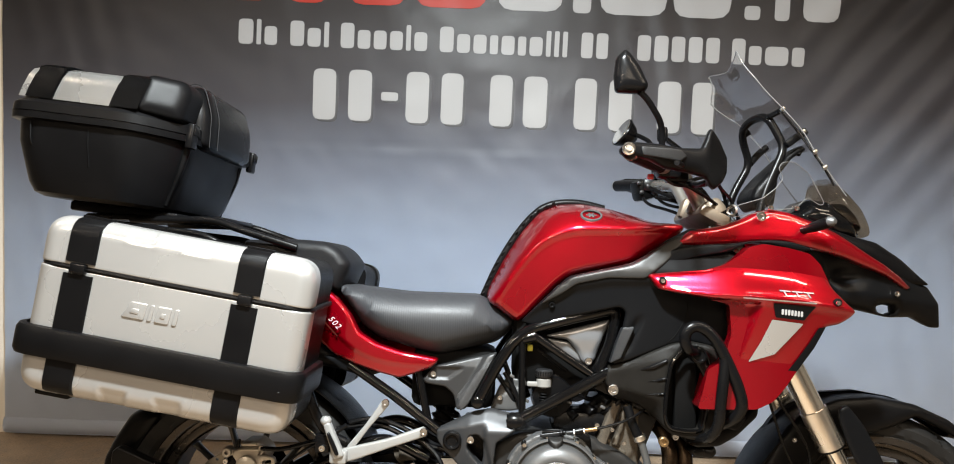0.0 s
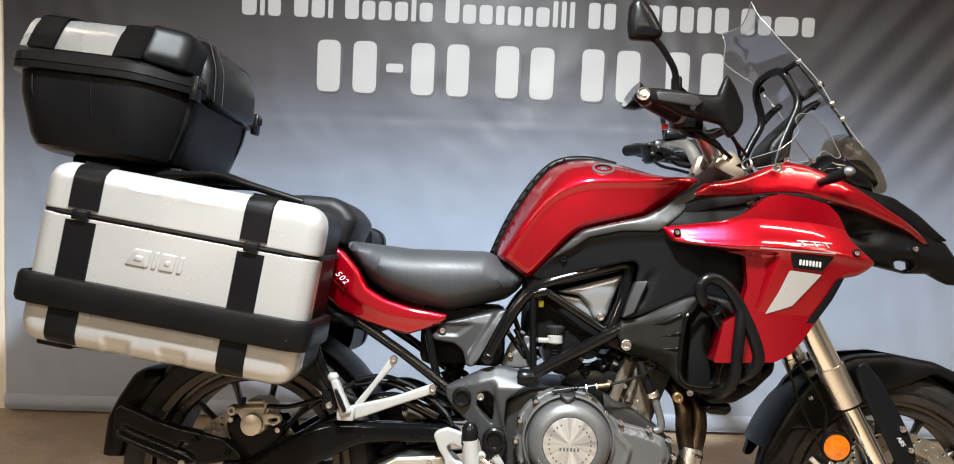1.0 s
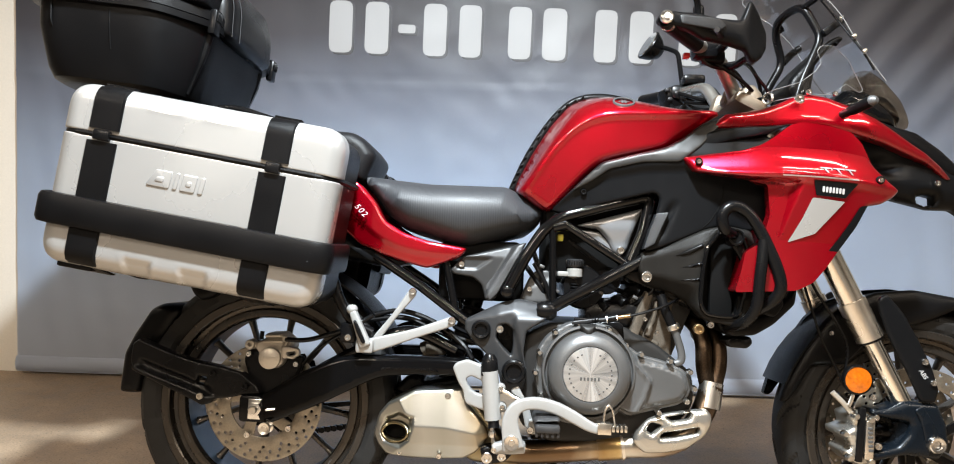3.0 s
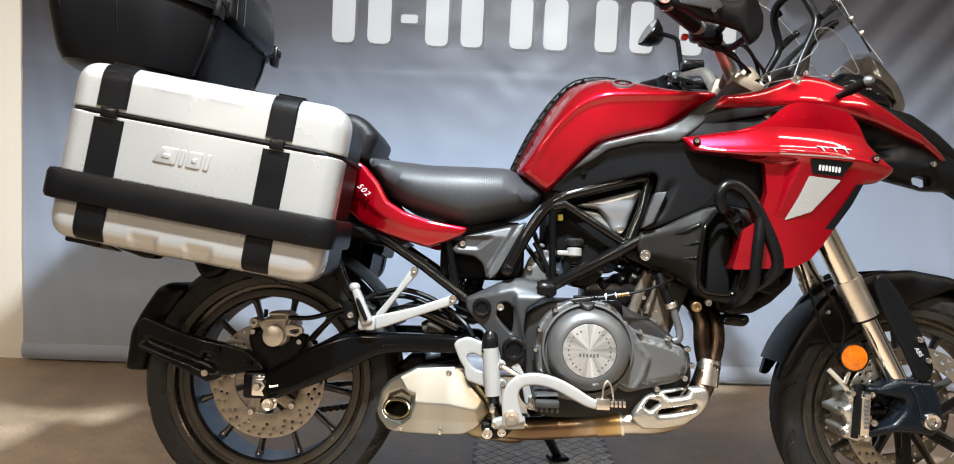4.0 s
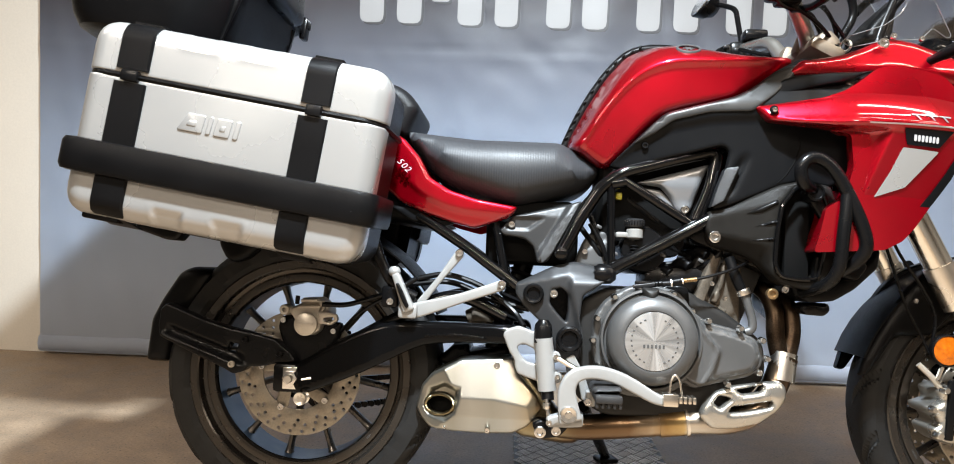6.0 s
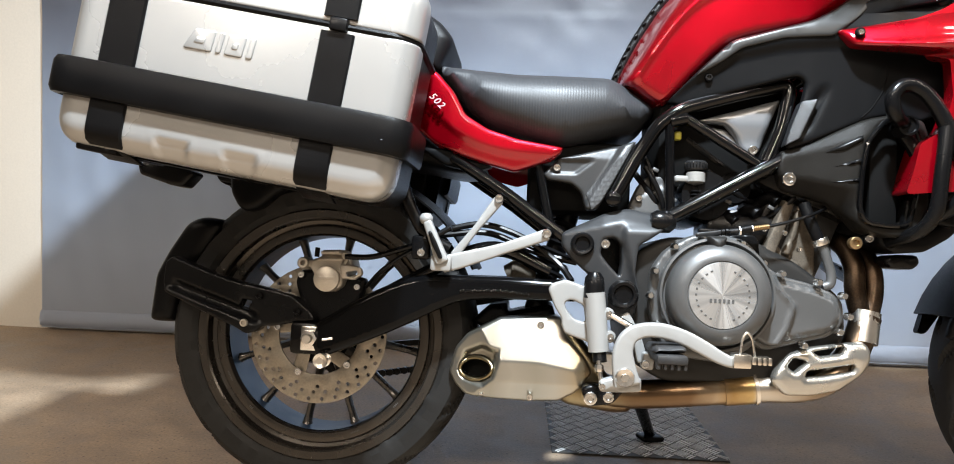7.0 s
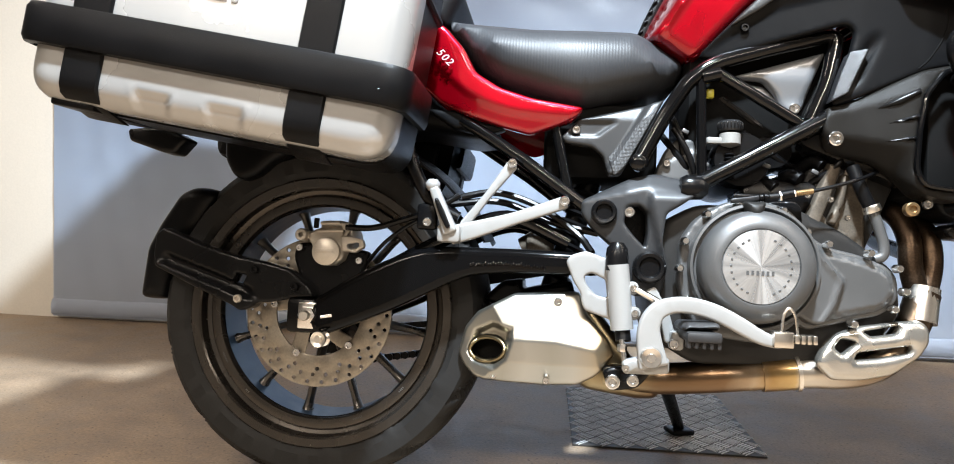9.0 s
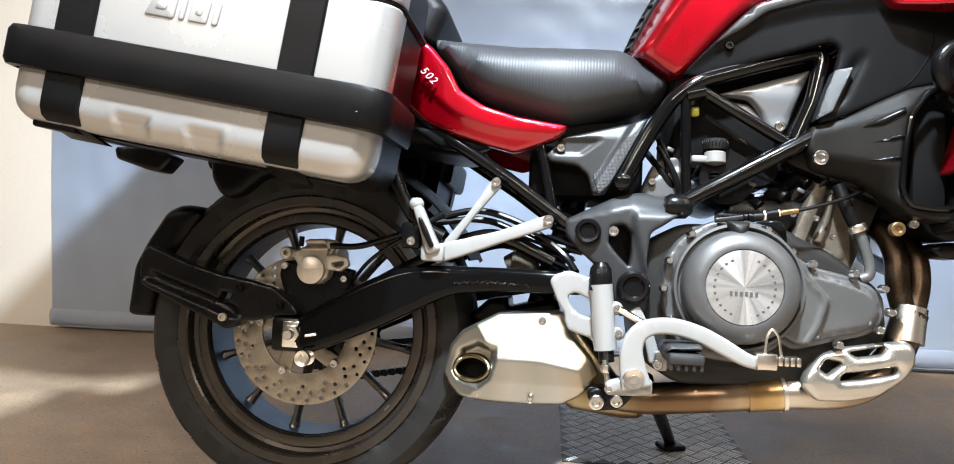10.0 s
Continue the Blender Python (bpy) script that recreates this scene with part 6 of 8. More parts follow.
for x, z, r in ((0.760, 0.560, 0.010), (0.800, 0.575, 0.012), (0.835, 0.600, 0.010), (0.905, 0.612, 0.011), (0.930, 0.640, 0.009)):
    part("hose_stub", tube([(x, -0.085, z), (x + 0.018, -0.110, z + 0.014), (x + 0.030, -0.120, z + 0.004)], r, 10, 0.012), PLASTIC, BIKE)
for x, z in ((0.775, 0.600), (0.852, 0.592), (0.884, 0.632), (0.915, 0.598), (0.948, 0.620), (0.640, 0.655), (0.675, 0.600)):
    part("cable_clip", block(x, -0.122, z, 0.012, 0.008, 0.007, 0.002, pose(0, 0, 0, 0, 25, 0)), ENGINE, BIKE)
part("ignition_coil", block(0.905, -0.10, 0.655, 0.045, 0.05, 0.030, 0.006, pose(0, 0, 0, 0, 20, 0)), SATIN, BIKE, "black ignition coil")
part("plug_lead", tube([(0.905, -0.115, 0.640), (0.893, -0.128, 0.610), (0.868, -0.122, 0.588), (0.850, -0.105, 0.575)], 0.0055, 10, 0.02), SATIN, BIKE, "black spark plug lead")
bolt(0.872, -0.138, 0.545, 0.005, engine)
bolt(0.899, -0.138, 0.516, 0.005, engine)
bolt(0.838, -0.130, 0.552, 0.006, engine)
part("cover_ear", cover(rounded([(0.760, 0.528), (0.773, 0.537), (0.812, 0.539), (0.822, 0.530), (0.826, 0.490), (0.800, 0.500)], 0.008, 3), -0.152, 0.004, 0.004, 0.02, 0.008), SATIN, engine, "black plate behind the clutch cover")
part("clutch_arm", blade([(0.705, 0.533), (0.735, 0.536), (0.760, 0.542)], [0.007, 0.010, 0.007], 0.008, -0.178), BAND, engine, "grey clutch release arm")

# ---- exhaust ----
part("header_pipe", tube([(0.975, -0.03, 0.560), (1.005, -0.075, 0.530), (1.014, -0.098, 0.490), (1.012, -0.105, 0.440), (1.022, -0.112, 0.395)], 0.0185, 16, 0.03), PIPEDARK, BIKE, "brown heat-tinted header pipe")
part("header_pipe", tube([(0.985, 0.045, 0.560), (1.035, -0.02, 0.545), (1.048, -0.085, 0.500), (1.051, -0.095, 0.450), (1.034, -0.108, 0.395)], 0.0185, 16, 0.03), PIPEDARK, BIKE, "brown heat-tinted header pipe")
part("pipe_sleeve", tube([(1.030, -0.111, 0.408), (1.019, -0.118, 0.352)], (0.026, 0.0285), 24, 0), STEEL, BIKE, "bright steel pipe sleeve")
part("collector_pipe", tube([(1.030, -0.112, 0.400), (1.008, -0.120, 0.335), (0.968, -0.124, 0.285), (0.915, -0.125, 0.264), (0.838, -0.122, 0.262), (0.716, -0.118, 0.245), (0.600, -0.112, 0.232), (0.520, -0.105, 0.240)], 0.0265, 20, 0.05), HEADER, BIKE, "brown heat-tinted exhaust pipe", sharp=60)
part("pipe_clamp", tube([(0.775, -0.120, 0.253), (0.832, -0.122, 0.261)], 0.0295, 24, 0), HEADER, BIKE, "straw-coloured pipe joint")
part("pipe_clamp", tube([(0.826, -0.122, 0.260), (0.832, -0.122, 0.261)], 0.0325, 24, 0), STEEL, BIKE)
SHIELD = rounded([(0.845, 0.280), (0.857, 0.307), (0.879, 0.329), (0.912, 0.342), (0.960, 0.350), (1.003, 0.357), (1.016, 0.347), (1.018, 0.322), (1.005, 0.298), (0.967, 0.268), (0.919, 0.256), (0.872, 0.254)], 0.010, 3)
shield = part("heat_shield", cover(SHIELD, lambda x, z: -0.158 + 0.9 * np.abs(z - 0.305 - 0.3 * (x - 0.92)) ** 1.6, 0.012, 0.012, 0.004, 0.0055,
             (rounded([(0.906, 0.289), (0.911, 0.300), (0.991, 0.315), (0.987, 0.304), (0.939, 0.293)], 0.004, 3), rounded([(0.876, 0.306), (0.886, 0.321), (0.909, 0.317), (0.888, 0.297)], 0.004, 3), rounded([(0.920, 0.334), (0.973, 0.346), (0.966, 0.333), (0.932, 0.327)], 0.003, 3))), MUFFLER, BIKE, "slotted stainless heat shield", sharp=35)
bolt(0.866, -0.155, 0.279, 0.008, shield)
bolt(1.001, -0.150, 0.345, 0.007, shield)

MUFF = rounded([(0.264, 0.256), (0.276, 0.236), (0.297, 0.218), (0.350, 0.213), (0.415, 0.212), (0.475, 0.216), (0.504, 0.233), (0.535, 0.271), (0.521, 0.299), (0.488, 0.335), (0.478, 0.357), (0.473, 0.373), (0.360, 0.365), (0.298, 0.331), (0.276, 0.303)], 0.005, 2)


def muff_near(x, z, d):
    edge = np.interp(x, [0.27, 0.358, 0.435, 0.531, 0.56], [0.286, 0.288, 0.287, 0.271, 0.270])
    y = -0.152 + 0.30 * np.clip(z - edge, 0, 1) + 0.10 * np.clip(edge - z, 0, 1) + 0.5 * np.clip(0.250 - z, 0, 1)
    y = np.maximum(y, -0.152 + 0.62 * np.clip(0.360 - x - 0.12 * np.abs(z - 0.285), 0, 1))
    y = np.maximum(y, -0.152 + 0.32 * np.clip(x - 0.500 + 0.45 * np.clip(z - 0.28, 0, 1), 0, 1))
    # the tip: a shallow six-sided dish round the outlet
    tip = np.full(len(x), 1.0)
    for k, (px, pz) in enumerate(TIP):
        qx, qz = TIP[(k + 1) % len(TIP)]
        n = math.hypot(qx - px, qz - pz)
        tip = np.minimum(tip, ((qx - px) * (z - pz) - (qz - pz) * (x - px)) / n)
    return y + 0.008 * (1 - crown(d, 0.006)) + 0.016 * np.clip(tip / 0.011, 0, 1)


TIP = [(0.293, 0.243), (0.334, 0.234), (0.354, 0.252), (0.364, 0.286), (0.363, 0.307), (0.327, 0.316), (0.294, 0.300), (0.281, 0.261)]
MOUTH = [(0.3185 + 0.0310 * math.cos(2 * math.pi * k / 32) + 0.004 * math.sin(2 * math.pi * k / 32), 0.267 + 0.0205 * math.sin(2 * math.pi * k / 32)) for k in range(32)]
muff = part("muffler", slab(MUFF, muff_near, lambda x, z, d: -0.045 - 0.01 * (1 - crown(d, 0.008)), 0.006, 0.0036, (MOUTH,)), MUFFSTEEL, BIKE, "faceted brushed stainless muffler", sharp=24)
mo = np.array(MOUTH)
my = muff_near(mo[:, 0], mo[:, 1], np.full(len(mo), 0.02))
part("tail_pipe", tube([(x, y - 0.005, z) for (x, z), y in zip(MOUTH, my.tolist())], 0.0036, 10, 0, True), HEADER, muff, "heat-tinted tail pipe lip")
inner = bmesh.new()
rings = [[inner.verts.new((0.3185 + (x - 0.3185) * k, y + off, 0.267 + (z - 0.267) * k)) for (x, z), y in zip(MOUTH, my.tolist())] for off, k in ((-0.004, 0.985), (0.030, 0.93), (0.040, 0.85))]
for p, q in zip(rings, rings[1:]):
    for k in range(len(p)):
        inner.faces.new((p[k], p[(k + 1) % len(p)], q[(k + 1) % len(q)], q[k]))
bmesh.ops.recalc_face_normals(inner, faces=inner.faces)
part("pipe_mouth", inner, HEADER, muff, "heat-tinted bore of the tail pipe")
# Black disc set inside the bore, standing for the shade at its depth.
end = bmesh.new()
end.faces.new([end.verts.new((0.3185 + (x - 0.3185) * 0.93, y + 0.026, 0.267 + (z - 0.267) * 0.93)) for (x, z), y in zip(MOUTH, my.tolist())])
bmesh.ops.solidify(end, geom=end.faces[:], thickness=0.002)
part("bore_shade_end", end, INK, muff, "black disc for the dark depth of the pipe")
bolt(0.437, -0.130, 0.355, 0.007, muff)
bolt(0.422, -0.136, 0.222, 0.006, muff)
bolt(0.332, -0.128, 0.225, 0.006, muff)
part("muffler_pipe", slab(rounded([(0.455, 0.374), (0.492, 0.362), (0.540, 0.302), (0.570, 0.262), (0.625, 0.258), (0.615, 0.206), (0.606, 0.197), (0.576, 0.195), (0.490, 0.206), (0.465, 0.222)], 0.008, 3), lambda x, z, d: -0.090 - 0.035 * crown(d, 0.025), lambda x, z, d: np.full(len(x), -0.06), 0.025, 0.012), HEADER, muff, "brown heat-tinted muffler inlet")
hanger = part("muffler_hanger", cover(rounded([(0.512, 0.250), (0.53, 0.258), (0.560, 0.255), (0.585, 0.262), (0.590, 0.245), (0.570, 0.222), (0.525, 0.215)], 0.010, 3), -0.160, 0.010, 0.008, 0.02), SATIN, BIKE, "black muffler hanger")
bolt(0.530, -0.168, 0.232, 0.012, hanger, CHROME, 0.008)
bolt(0.562, -0.168, 0.236, 0.010, hanger, CHROME, 0.008)

# ---- foot controls on the near side ----
guard = part("heel_guard", cover(rounded([(0.447, 0.424), (0.455, 0.435), (0.479, 0.443), (0.513, 0.432), (0.545, 0.424), (0.558, 0.322), (0.530, 0.318), (0.524, 0.331), (0.480, 0.345), (0.474, 0.360), (0.474, 0.372), (0.461, 0.391)], 0.006, 3), -0.164, 0.005, 0.004, 0.006, 0.008,
             (rounded([(0.478, 0.401), (0.490, 0.407), (0.513, 0.397), (0.517, 0.367), (0.498, 0.371), (0.482, 0.388)], 0.005, 3),)), WHITE, BIKE, "pale silver heel guard", sharp=45)
part("master_cylinder", tube([(0.5300, -0.184, 0.422), (0.5325, -0.184, 0.400), (0.5395, -0.184, 0.330), (0.5410, -0.184, 0.318)], 0.0185, 24, 0), WHITE, guard, "pale silver master cylinder cover")
part("cylinder_boot", turn([(0, 0.030), (0.010, 0.028), (0.017, 0.018), (0.0185, 0.004), (0.0185, -0.018), (0, -0.018)], 28, axis="Z"), SATIN, guard, "black rubber dome", at=Matrix.Translation((0.529, -0.182, 0.430)))
for gx, gz in ((0.555, 0.385), (0.559, 0.345)):
    part("cylinder_lug", turn([(0, -0.006), (0.009, -0.006), (0.011, -0.003), (0.011, 0.012), (0, 0.012)], 24), WHITE, guard, at=Matrix.Translation((gx, -0.184, gz)))
    bolt(gx + 0.001, -0.188, gz, 0.0062, guard)
part("push_rod", tube([(0.5410, -0.184, 0.322), (0.5430, -0.190, 0.300)], 0.0125, 14, 0), SATIN, guard, "black rubber rod boot")
part("push_rod", tube([(0.5395, -0.205, 0.304), (0.5455, -0.212, 0.262)], 0.0042, 10, 0), CHROME, guard, "bright threaded push rod")
part("rod_nut", turn([(0.0072, -0.006), (0.0078, -0.004), (0.0078, 0.004), (0.0072, 0.006)], 6, axis="Z"), CHROME, guard, at=Matrix.Translation((0.5405, -0.206, 0.291)), sharp=20)
pedal = part("brake_pedal", blade([(0.588, 0.266), (0.580, 0.300), (0.5785, 0.328), (0.589, 0.351), (0.611, 0.362), (0.6425, 0.363), (0.678, 0.354), (0.712, 0.338), (0.742, 0.322), (0.765, 0.315), (0.782, 0.316)], [0.046, 0.039, 0.033, 0.028, 0.025, 0.026, 0.026, 0.025, 0.022, 0.018, 0.016], 0.020, -0.226), WHITE, BIKE, "pale silver rear brake pedal", sharp=45)
part("pedal_pivot", turn([(0, -0.004), (0.006, -0.004), (0.007, -0.001), (0.015, -0.002), (0.017, 0.002), (0.017, 0.012), (0, 0.012)], 28), CHROME, pedal, at=Matrix.Translation((0.582, -0.238, 0.281)))
part("pedal_link", blade([(0.541, 0.262), (0.580, 0.268), (0.612, 0.268)], [0.020, 0.030, 0.024], 0.026, -0.212), WHITE, pedal)
bolt(0.545, -0.224, 0.262, 0.006, pedal)
part("pedal_tip", block(0.774, -0.232, 0.320, 0.029, 0.030, 0.024, 0.002), STEEL, pedal, "ridged steel pedal tip")
for k in range(4):
    part("tip_ridge", block(0.792 + 0.0085 * k, -0.236, 0.322, 0.0060, 0.030, 0.013, 0.001), STEEL, pedal)
part("wire_loop", tube([(0.772, -0.236, 0.322), (0.775, -0.236, 0.358), (0.783, -0.236, 0.370), (0.792, -0.236, 0.358), (0.797, -0.236, 0.322)], 0.0022, 8, 0.008), STEEL, pedal, "bent steel wire loop")
part("return_spring", tube([(0.560, -0.196, 0.384), (0.598, -0.204, 0.364)], 0.0055, 8, 0), CHROME, pedal, "coiled return spring")
peg = part("footpeg", block(0.655, -0.225, 0.318, 0.052, 0.090, 0.016, 0.005), PEGRUBBER, BIKE, "black rubber-topped rider footpeg")
for k in range(5):
    part("peg_tooth", block(0.633 + 0.011 * k, -0.255, 0.309, 0.006, 0.022, 0.016, 0.002), PEGRUBBER, peg)
part("peg_top", cover(rounded([(0.624, 0.325), (0.684, 0.328), (0.680, 0.340), (0.630, 0.338)], 0.006, 3), -0.235, 0.02, 0.006, 0.08), PEGRUBBER, peg)
part("peg_hinge", block(0.628, -0.170, 0.305, 0.020, 0.04, 0.030, 0.005), WHITE, peg)
bolt(0.622, -0.190, 0.300, 0.008, peg)
part("peg_hanger", blade([(0.622, 0.30), (0.610, 0.345), (0.585, 0.385)], [0.02, 0.016, 0.02], 0.014, -0.160), WHITE, BIKE)

# passenger foot rest
rest = part("passenger_bracket", blade([(0.445, 0.525), (0.360, 0.494), (0.285, 0.470), (0.248, 0.460)], [0.022, 0.021, 0.030, 0.034], 0.018, -0.142), WHITE, BIKE, "pale silver passenger foot rest bracket", sharp=45)
part("bracket_arm", blade([(0.351, 0.588), (0.310, 0.532), (0.268, 0.476)], [0.020, 0.012, 0.016], 0.014, -0.140), WHITE, rest)
bolt(0.441, -0.152, 0.525, 0.009, rest)
bolt(0.350, -0.148, 0.587, 0.0085, rest)
part("folded_peg", blade([(0.252, 0.462), (0.236, 0.500), (0.219, 0.540)], [0.026, 0.020, 0.016], 0.024, -0.165), WHITE, rest, "folded pale silver passenger peg")
part("peg_knob", turn([(0, -0.010), (0.008, -0.009), (0.0125, -0.003), (0.0125, 0.004), (0.008, 0.010), (0, 0.011)], 20, axis="Z"), WHITE, rest, at=Matrix.Translation((0.217, -0.165, 0.543)))
part("peg_rubber", blade([(0.250, 0.470), (0.236, 0.498), (0.226, 0.520)], [0.008, 0.010, 0.006], 0.012, -0.178), SATIN, rest)
part("peg_clevis", block(0.248, -0.150, 0.462, 0.04, 0.04, 0.030, 0.006), WHITE, rest)
part("pannier_stay", tube([(0.150, -0.150, 0.660), (0.185, -0.150, 0.560), (0.215, -0.145, 0.510), (0.260, -0.14, 0.490)], 0.0115, 12, 0.03), SATIN, BIKE, "black tubular pannier stay")
part("stay_foot", block(0.208, -0.150, 0.490, 0.035, 0.02, 0.045, 0.006), SATIN, BIKE)
bolt(0.210, -0.160, 0.480, 0.008, BIKE)

# ---- swingarm, rear brake, hugger ----
ARM = rounded([(0.002, 0.292), (0.008, 0.338), (0.030, 0.350), (0.065, 0.373), (0.100, 0.394), (0.140, 0.414), (0.175, 0.429), (0.215, 0.440), (0.300, 0.441), (0.360, 0.442), (0.505, 0.440), (0.512, 0.402), (0.360, 0.400), (0.290, 0.394), (0.256, 0.381), (0.206, 0.355), (0.152, 0.327), (0.093, 0.301), (0.042, 0.280), (0.020, 0.272)], 0.020, 6)
for s in (-1, 1):
    arm = part("swingarm", slab(ARM, lambda x, z, d: s * 0.125 - 0.024 * (0.45 + 0.55 * crown(d, 0.014)), lambda x, z, d: s * 0.125 + 0.024 * (0.45 + 0.55 * crown(d, 0.014)), 0.014, 0.007), ARMBLACK, BIKE, "gloss black swingarm", sharp=35)
    part("brace", tube([(0.060, 0.125 * s, 0.350), (0.160, 0.125 * s, 0.412), (0.300, 0.120 * s, 0.490), (0.360, 0.120 * s, 0.500), (0.450, 0.115 * s, 0.455)], 0.013, 12, 0.05), GLOSS, arm)
near_arm = bpy.data.objects["swingarm"]
bead = bmesh.new()
for k in range(30):
    u = k / 29
    turn([(0, -0.0030), (0.0026, -0.0016), (0.0034, 0), (0.0026, 0.0016), (0, 0.0030)], 8, (0.286 + 0.126 * u, -0.1485, 0.4115 + 0.0015 * math.sin(k * 2.3) + 0.004 * math.sin(math.pi * u)), "X", bm=bead)
part("weld_bead", bead, GLOSS, near_arm, "raised weld seam")
part("axle_slot", block(0.0, -0.128, 0.308, 0.075, 0.030, 0.060, 0.008), SATIN, near_arm)
part("axle_plate", block(0.006, -0.144, 0.309, 0.040, 0.006, 0.046, 0.002), CHROME, near_arm, "square steel axle plate")
part("axle_nut", turn([(0, -0.016), (0.007, -0.016), (0.0085, -0.013), (0.009, -0.009), (0.0155, -0.008), (0.0165, 0.002), (0, 0.002)], 6), CHROME, near_arm, "hexagonal axle nut", at=Matrix.Translation((0.004, -0.148, 0.310)), sharp=20)
part("axle_end", turn([(0, -0.018), (0.0075, -0.018), (0.009, -0.015), (0.009, 0), (0, 0)], 20), STEEL, near_arm, at=Matrix.Translation((0.004, -0.152, 0.310)))
part("stand_bobbin", turn([(0, -0.022), (0.006, -0.022), (0.007, -0.020), (0.013, -0.022), (0.014, -0.018), (0.009, -0.012), (0.009, 0), (0.014, 0.004), (0, 0.006)], 28), STEEL, near_arm, "pale stand bobbin", at=Matrix.Translation((0.032, -0.148, 0.271)))
part("grease_nipple", tube([(0.028, -0.146, 0.308), (0.048, -0.146, 0.312)], 0.004, 8, 0), CHROME, near_arm)
mount = part("caliper_bracket", cover(rounded([(-0.044, 0.412), (-0.038, 0.436), (-0.005, 0.44), (0.030, 0.43), (0.075, 0.43), (0.098, 0.425), (0.092, 0.395), (0.062, 0.345), (0.035, 0.318), (0.0, 0.320), (-0.02, 0.345)], 0.008, 3), -0.100, 0.006, 0.008, 0.012, 0.012), SATIN, near_arm, "black rear caliper bracket")
bolt(-0.030, -0.110, 0.428, 0.0065, mount)
bolt(0.081, -0.110, 0.409, 0.0065, mount)
cal = part("rear_caliper", cover(rounded([(-0.012, 0.457), (0.006, 0.465), (0.010, 0.478), (0.046, 0.480), (0.056, 0.472), (0.068, 0.463), (0.072, 0.448), (0.060, 0.424), (0.055, 0.409), (0.040, 0.398), (0.014, 0.398), (-0.001, 0.410), (-0.004, 0.431), (-0.014, 0.444)], 0.004, 3), -0.108, 0.016, 0.005, 0.05, 0.004, (), lambda x, z, d: 0.008 * ease((z - 0.462) / 0.004) * ease((0.470 - z) / 0.003) + 0.006 * ease((x - 0.052) / 0.004)), CALIPER, BIKE, "grey cast rear brake caliper", sharp=40)
part("piston_cap", turn([(0, -0.0095), (0.0225, -0.0095), (0.0245, -0.0080), (0.0250, 0.012), (0, 0.012)], 40), CALIPER, cal, at=Matrix.Translation((0.025, -0.1265, 0.4225)))
part("cap_mark", block(0.025, -0.1362, 0.424, 0.032, 0.0012, 0.0070, 0.0004, pose(0, 0, 0, 0, -3, 0)), CALIPER, cal)
part("slide_ear", flat(rounded([(0.050, 0.452), (0.072, 0.451), (0.091, 0.447), (0.095, 0.433), (0.079, 0.422), (0.055, 0.424)], 0.005, 3), -0.126, 0.016, 0.002, (rounded([(0.063, 0.437), (0.084, 0.441), (0.085, 0.433), (0.065, 0.429)], 0.003, 3),), 0.008), CALIPER, cal, "cast ear with a slot")
part("slide_boss", turn([(0.004, -0.010), (0.005, -0.014), (0.0095, -0.014), (0.0115, -0.011), (0.0120, 0.012), (0, 0.012), (0, -0.006), (0.004, -0.006)], 24), CALIPER, cal, at=Matrix.Translation((-0.025, -0.112, 0.451)))
part("boss_web", block(-0.012, -0.112, 0.451, 0.026, 0.016, 0.014, 0.003), CALIPER, cal)
part("caliper_rib", block(0.029, -0.126, 0.4735, 0.036, 0.008, 0.006, 0.002, pose(0, 0, 0, 0, -3, 0)), CALIPER, cal)
part("caliper_rib", block(0.029, -0.124, 0.460, 0.050, 0.008, 0.005, 0.002, pose(0, 0, 0, 0, -3, 0)), CALIPER, cal)
part("caliper_rib", block(0.058, -0.126, 0.452, 0.006, 0.010, 0.026, 0.002, pose(0, 0, 0, 0, 28, 0)), CALIPER, cal)
bolt(0.087, -0.127, 0.4415, 0.0030, cal, INK)
part("bleed_nipple", tube([(0.000, -0.118, 0.464), (0.001, -0.118, 0.482)], 0.0048, 10, 0), SATIN, cal, "black bleed nipple cap")
part("banjo_bolt", turn([(0, -0.007), (0.006, -0.007), (0.0075, -0.004), (0.0075, 0.006), (0, 0.006)], 6), CALIPER, cal, at=Matrix.Translation((0.060, -0.130, 0.468)), sharp=20)
part("brake_hose", tube([(0.060, -0.134, 0.467), (0.110, -0.134, 0.466), (0.162, -0.140, 0.483), (0.215, -0.150, 0.500), (0.260, -0.140, 0.53)], 0.0055, 8, 0.03), SATIN, cal, "black brake hose")
part("sensor_cable", tube([(0.098, -0.110, 0.41), (0.130, -0.130, 0.445), (0.18, -0.140, 0.48), (0.215, -0.150, 0.492)], 0.0035, 8, 0.03), SATIN, cal)
HUG = rounded([(-0.302, 0.442), (-0.287, 0.454), (-0.208, 0.426), (-0.144, 0.409), (-0.080, 0.398), (-0.040, 0.389), (-0.004, 0.361), (0.010, 0.340), (-0.037, 0.335), (-0.075, 0.327), (-0.097, 0.326), (-0.102, 0.317), (-0.125, 0.310), (-0.145, 0.321), (-0.227, 0.353), (-0.294, 0.381), (-0.305, 0.399)], 0.006, 3)


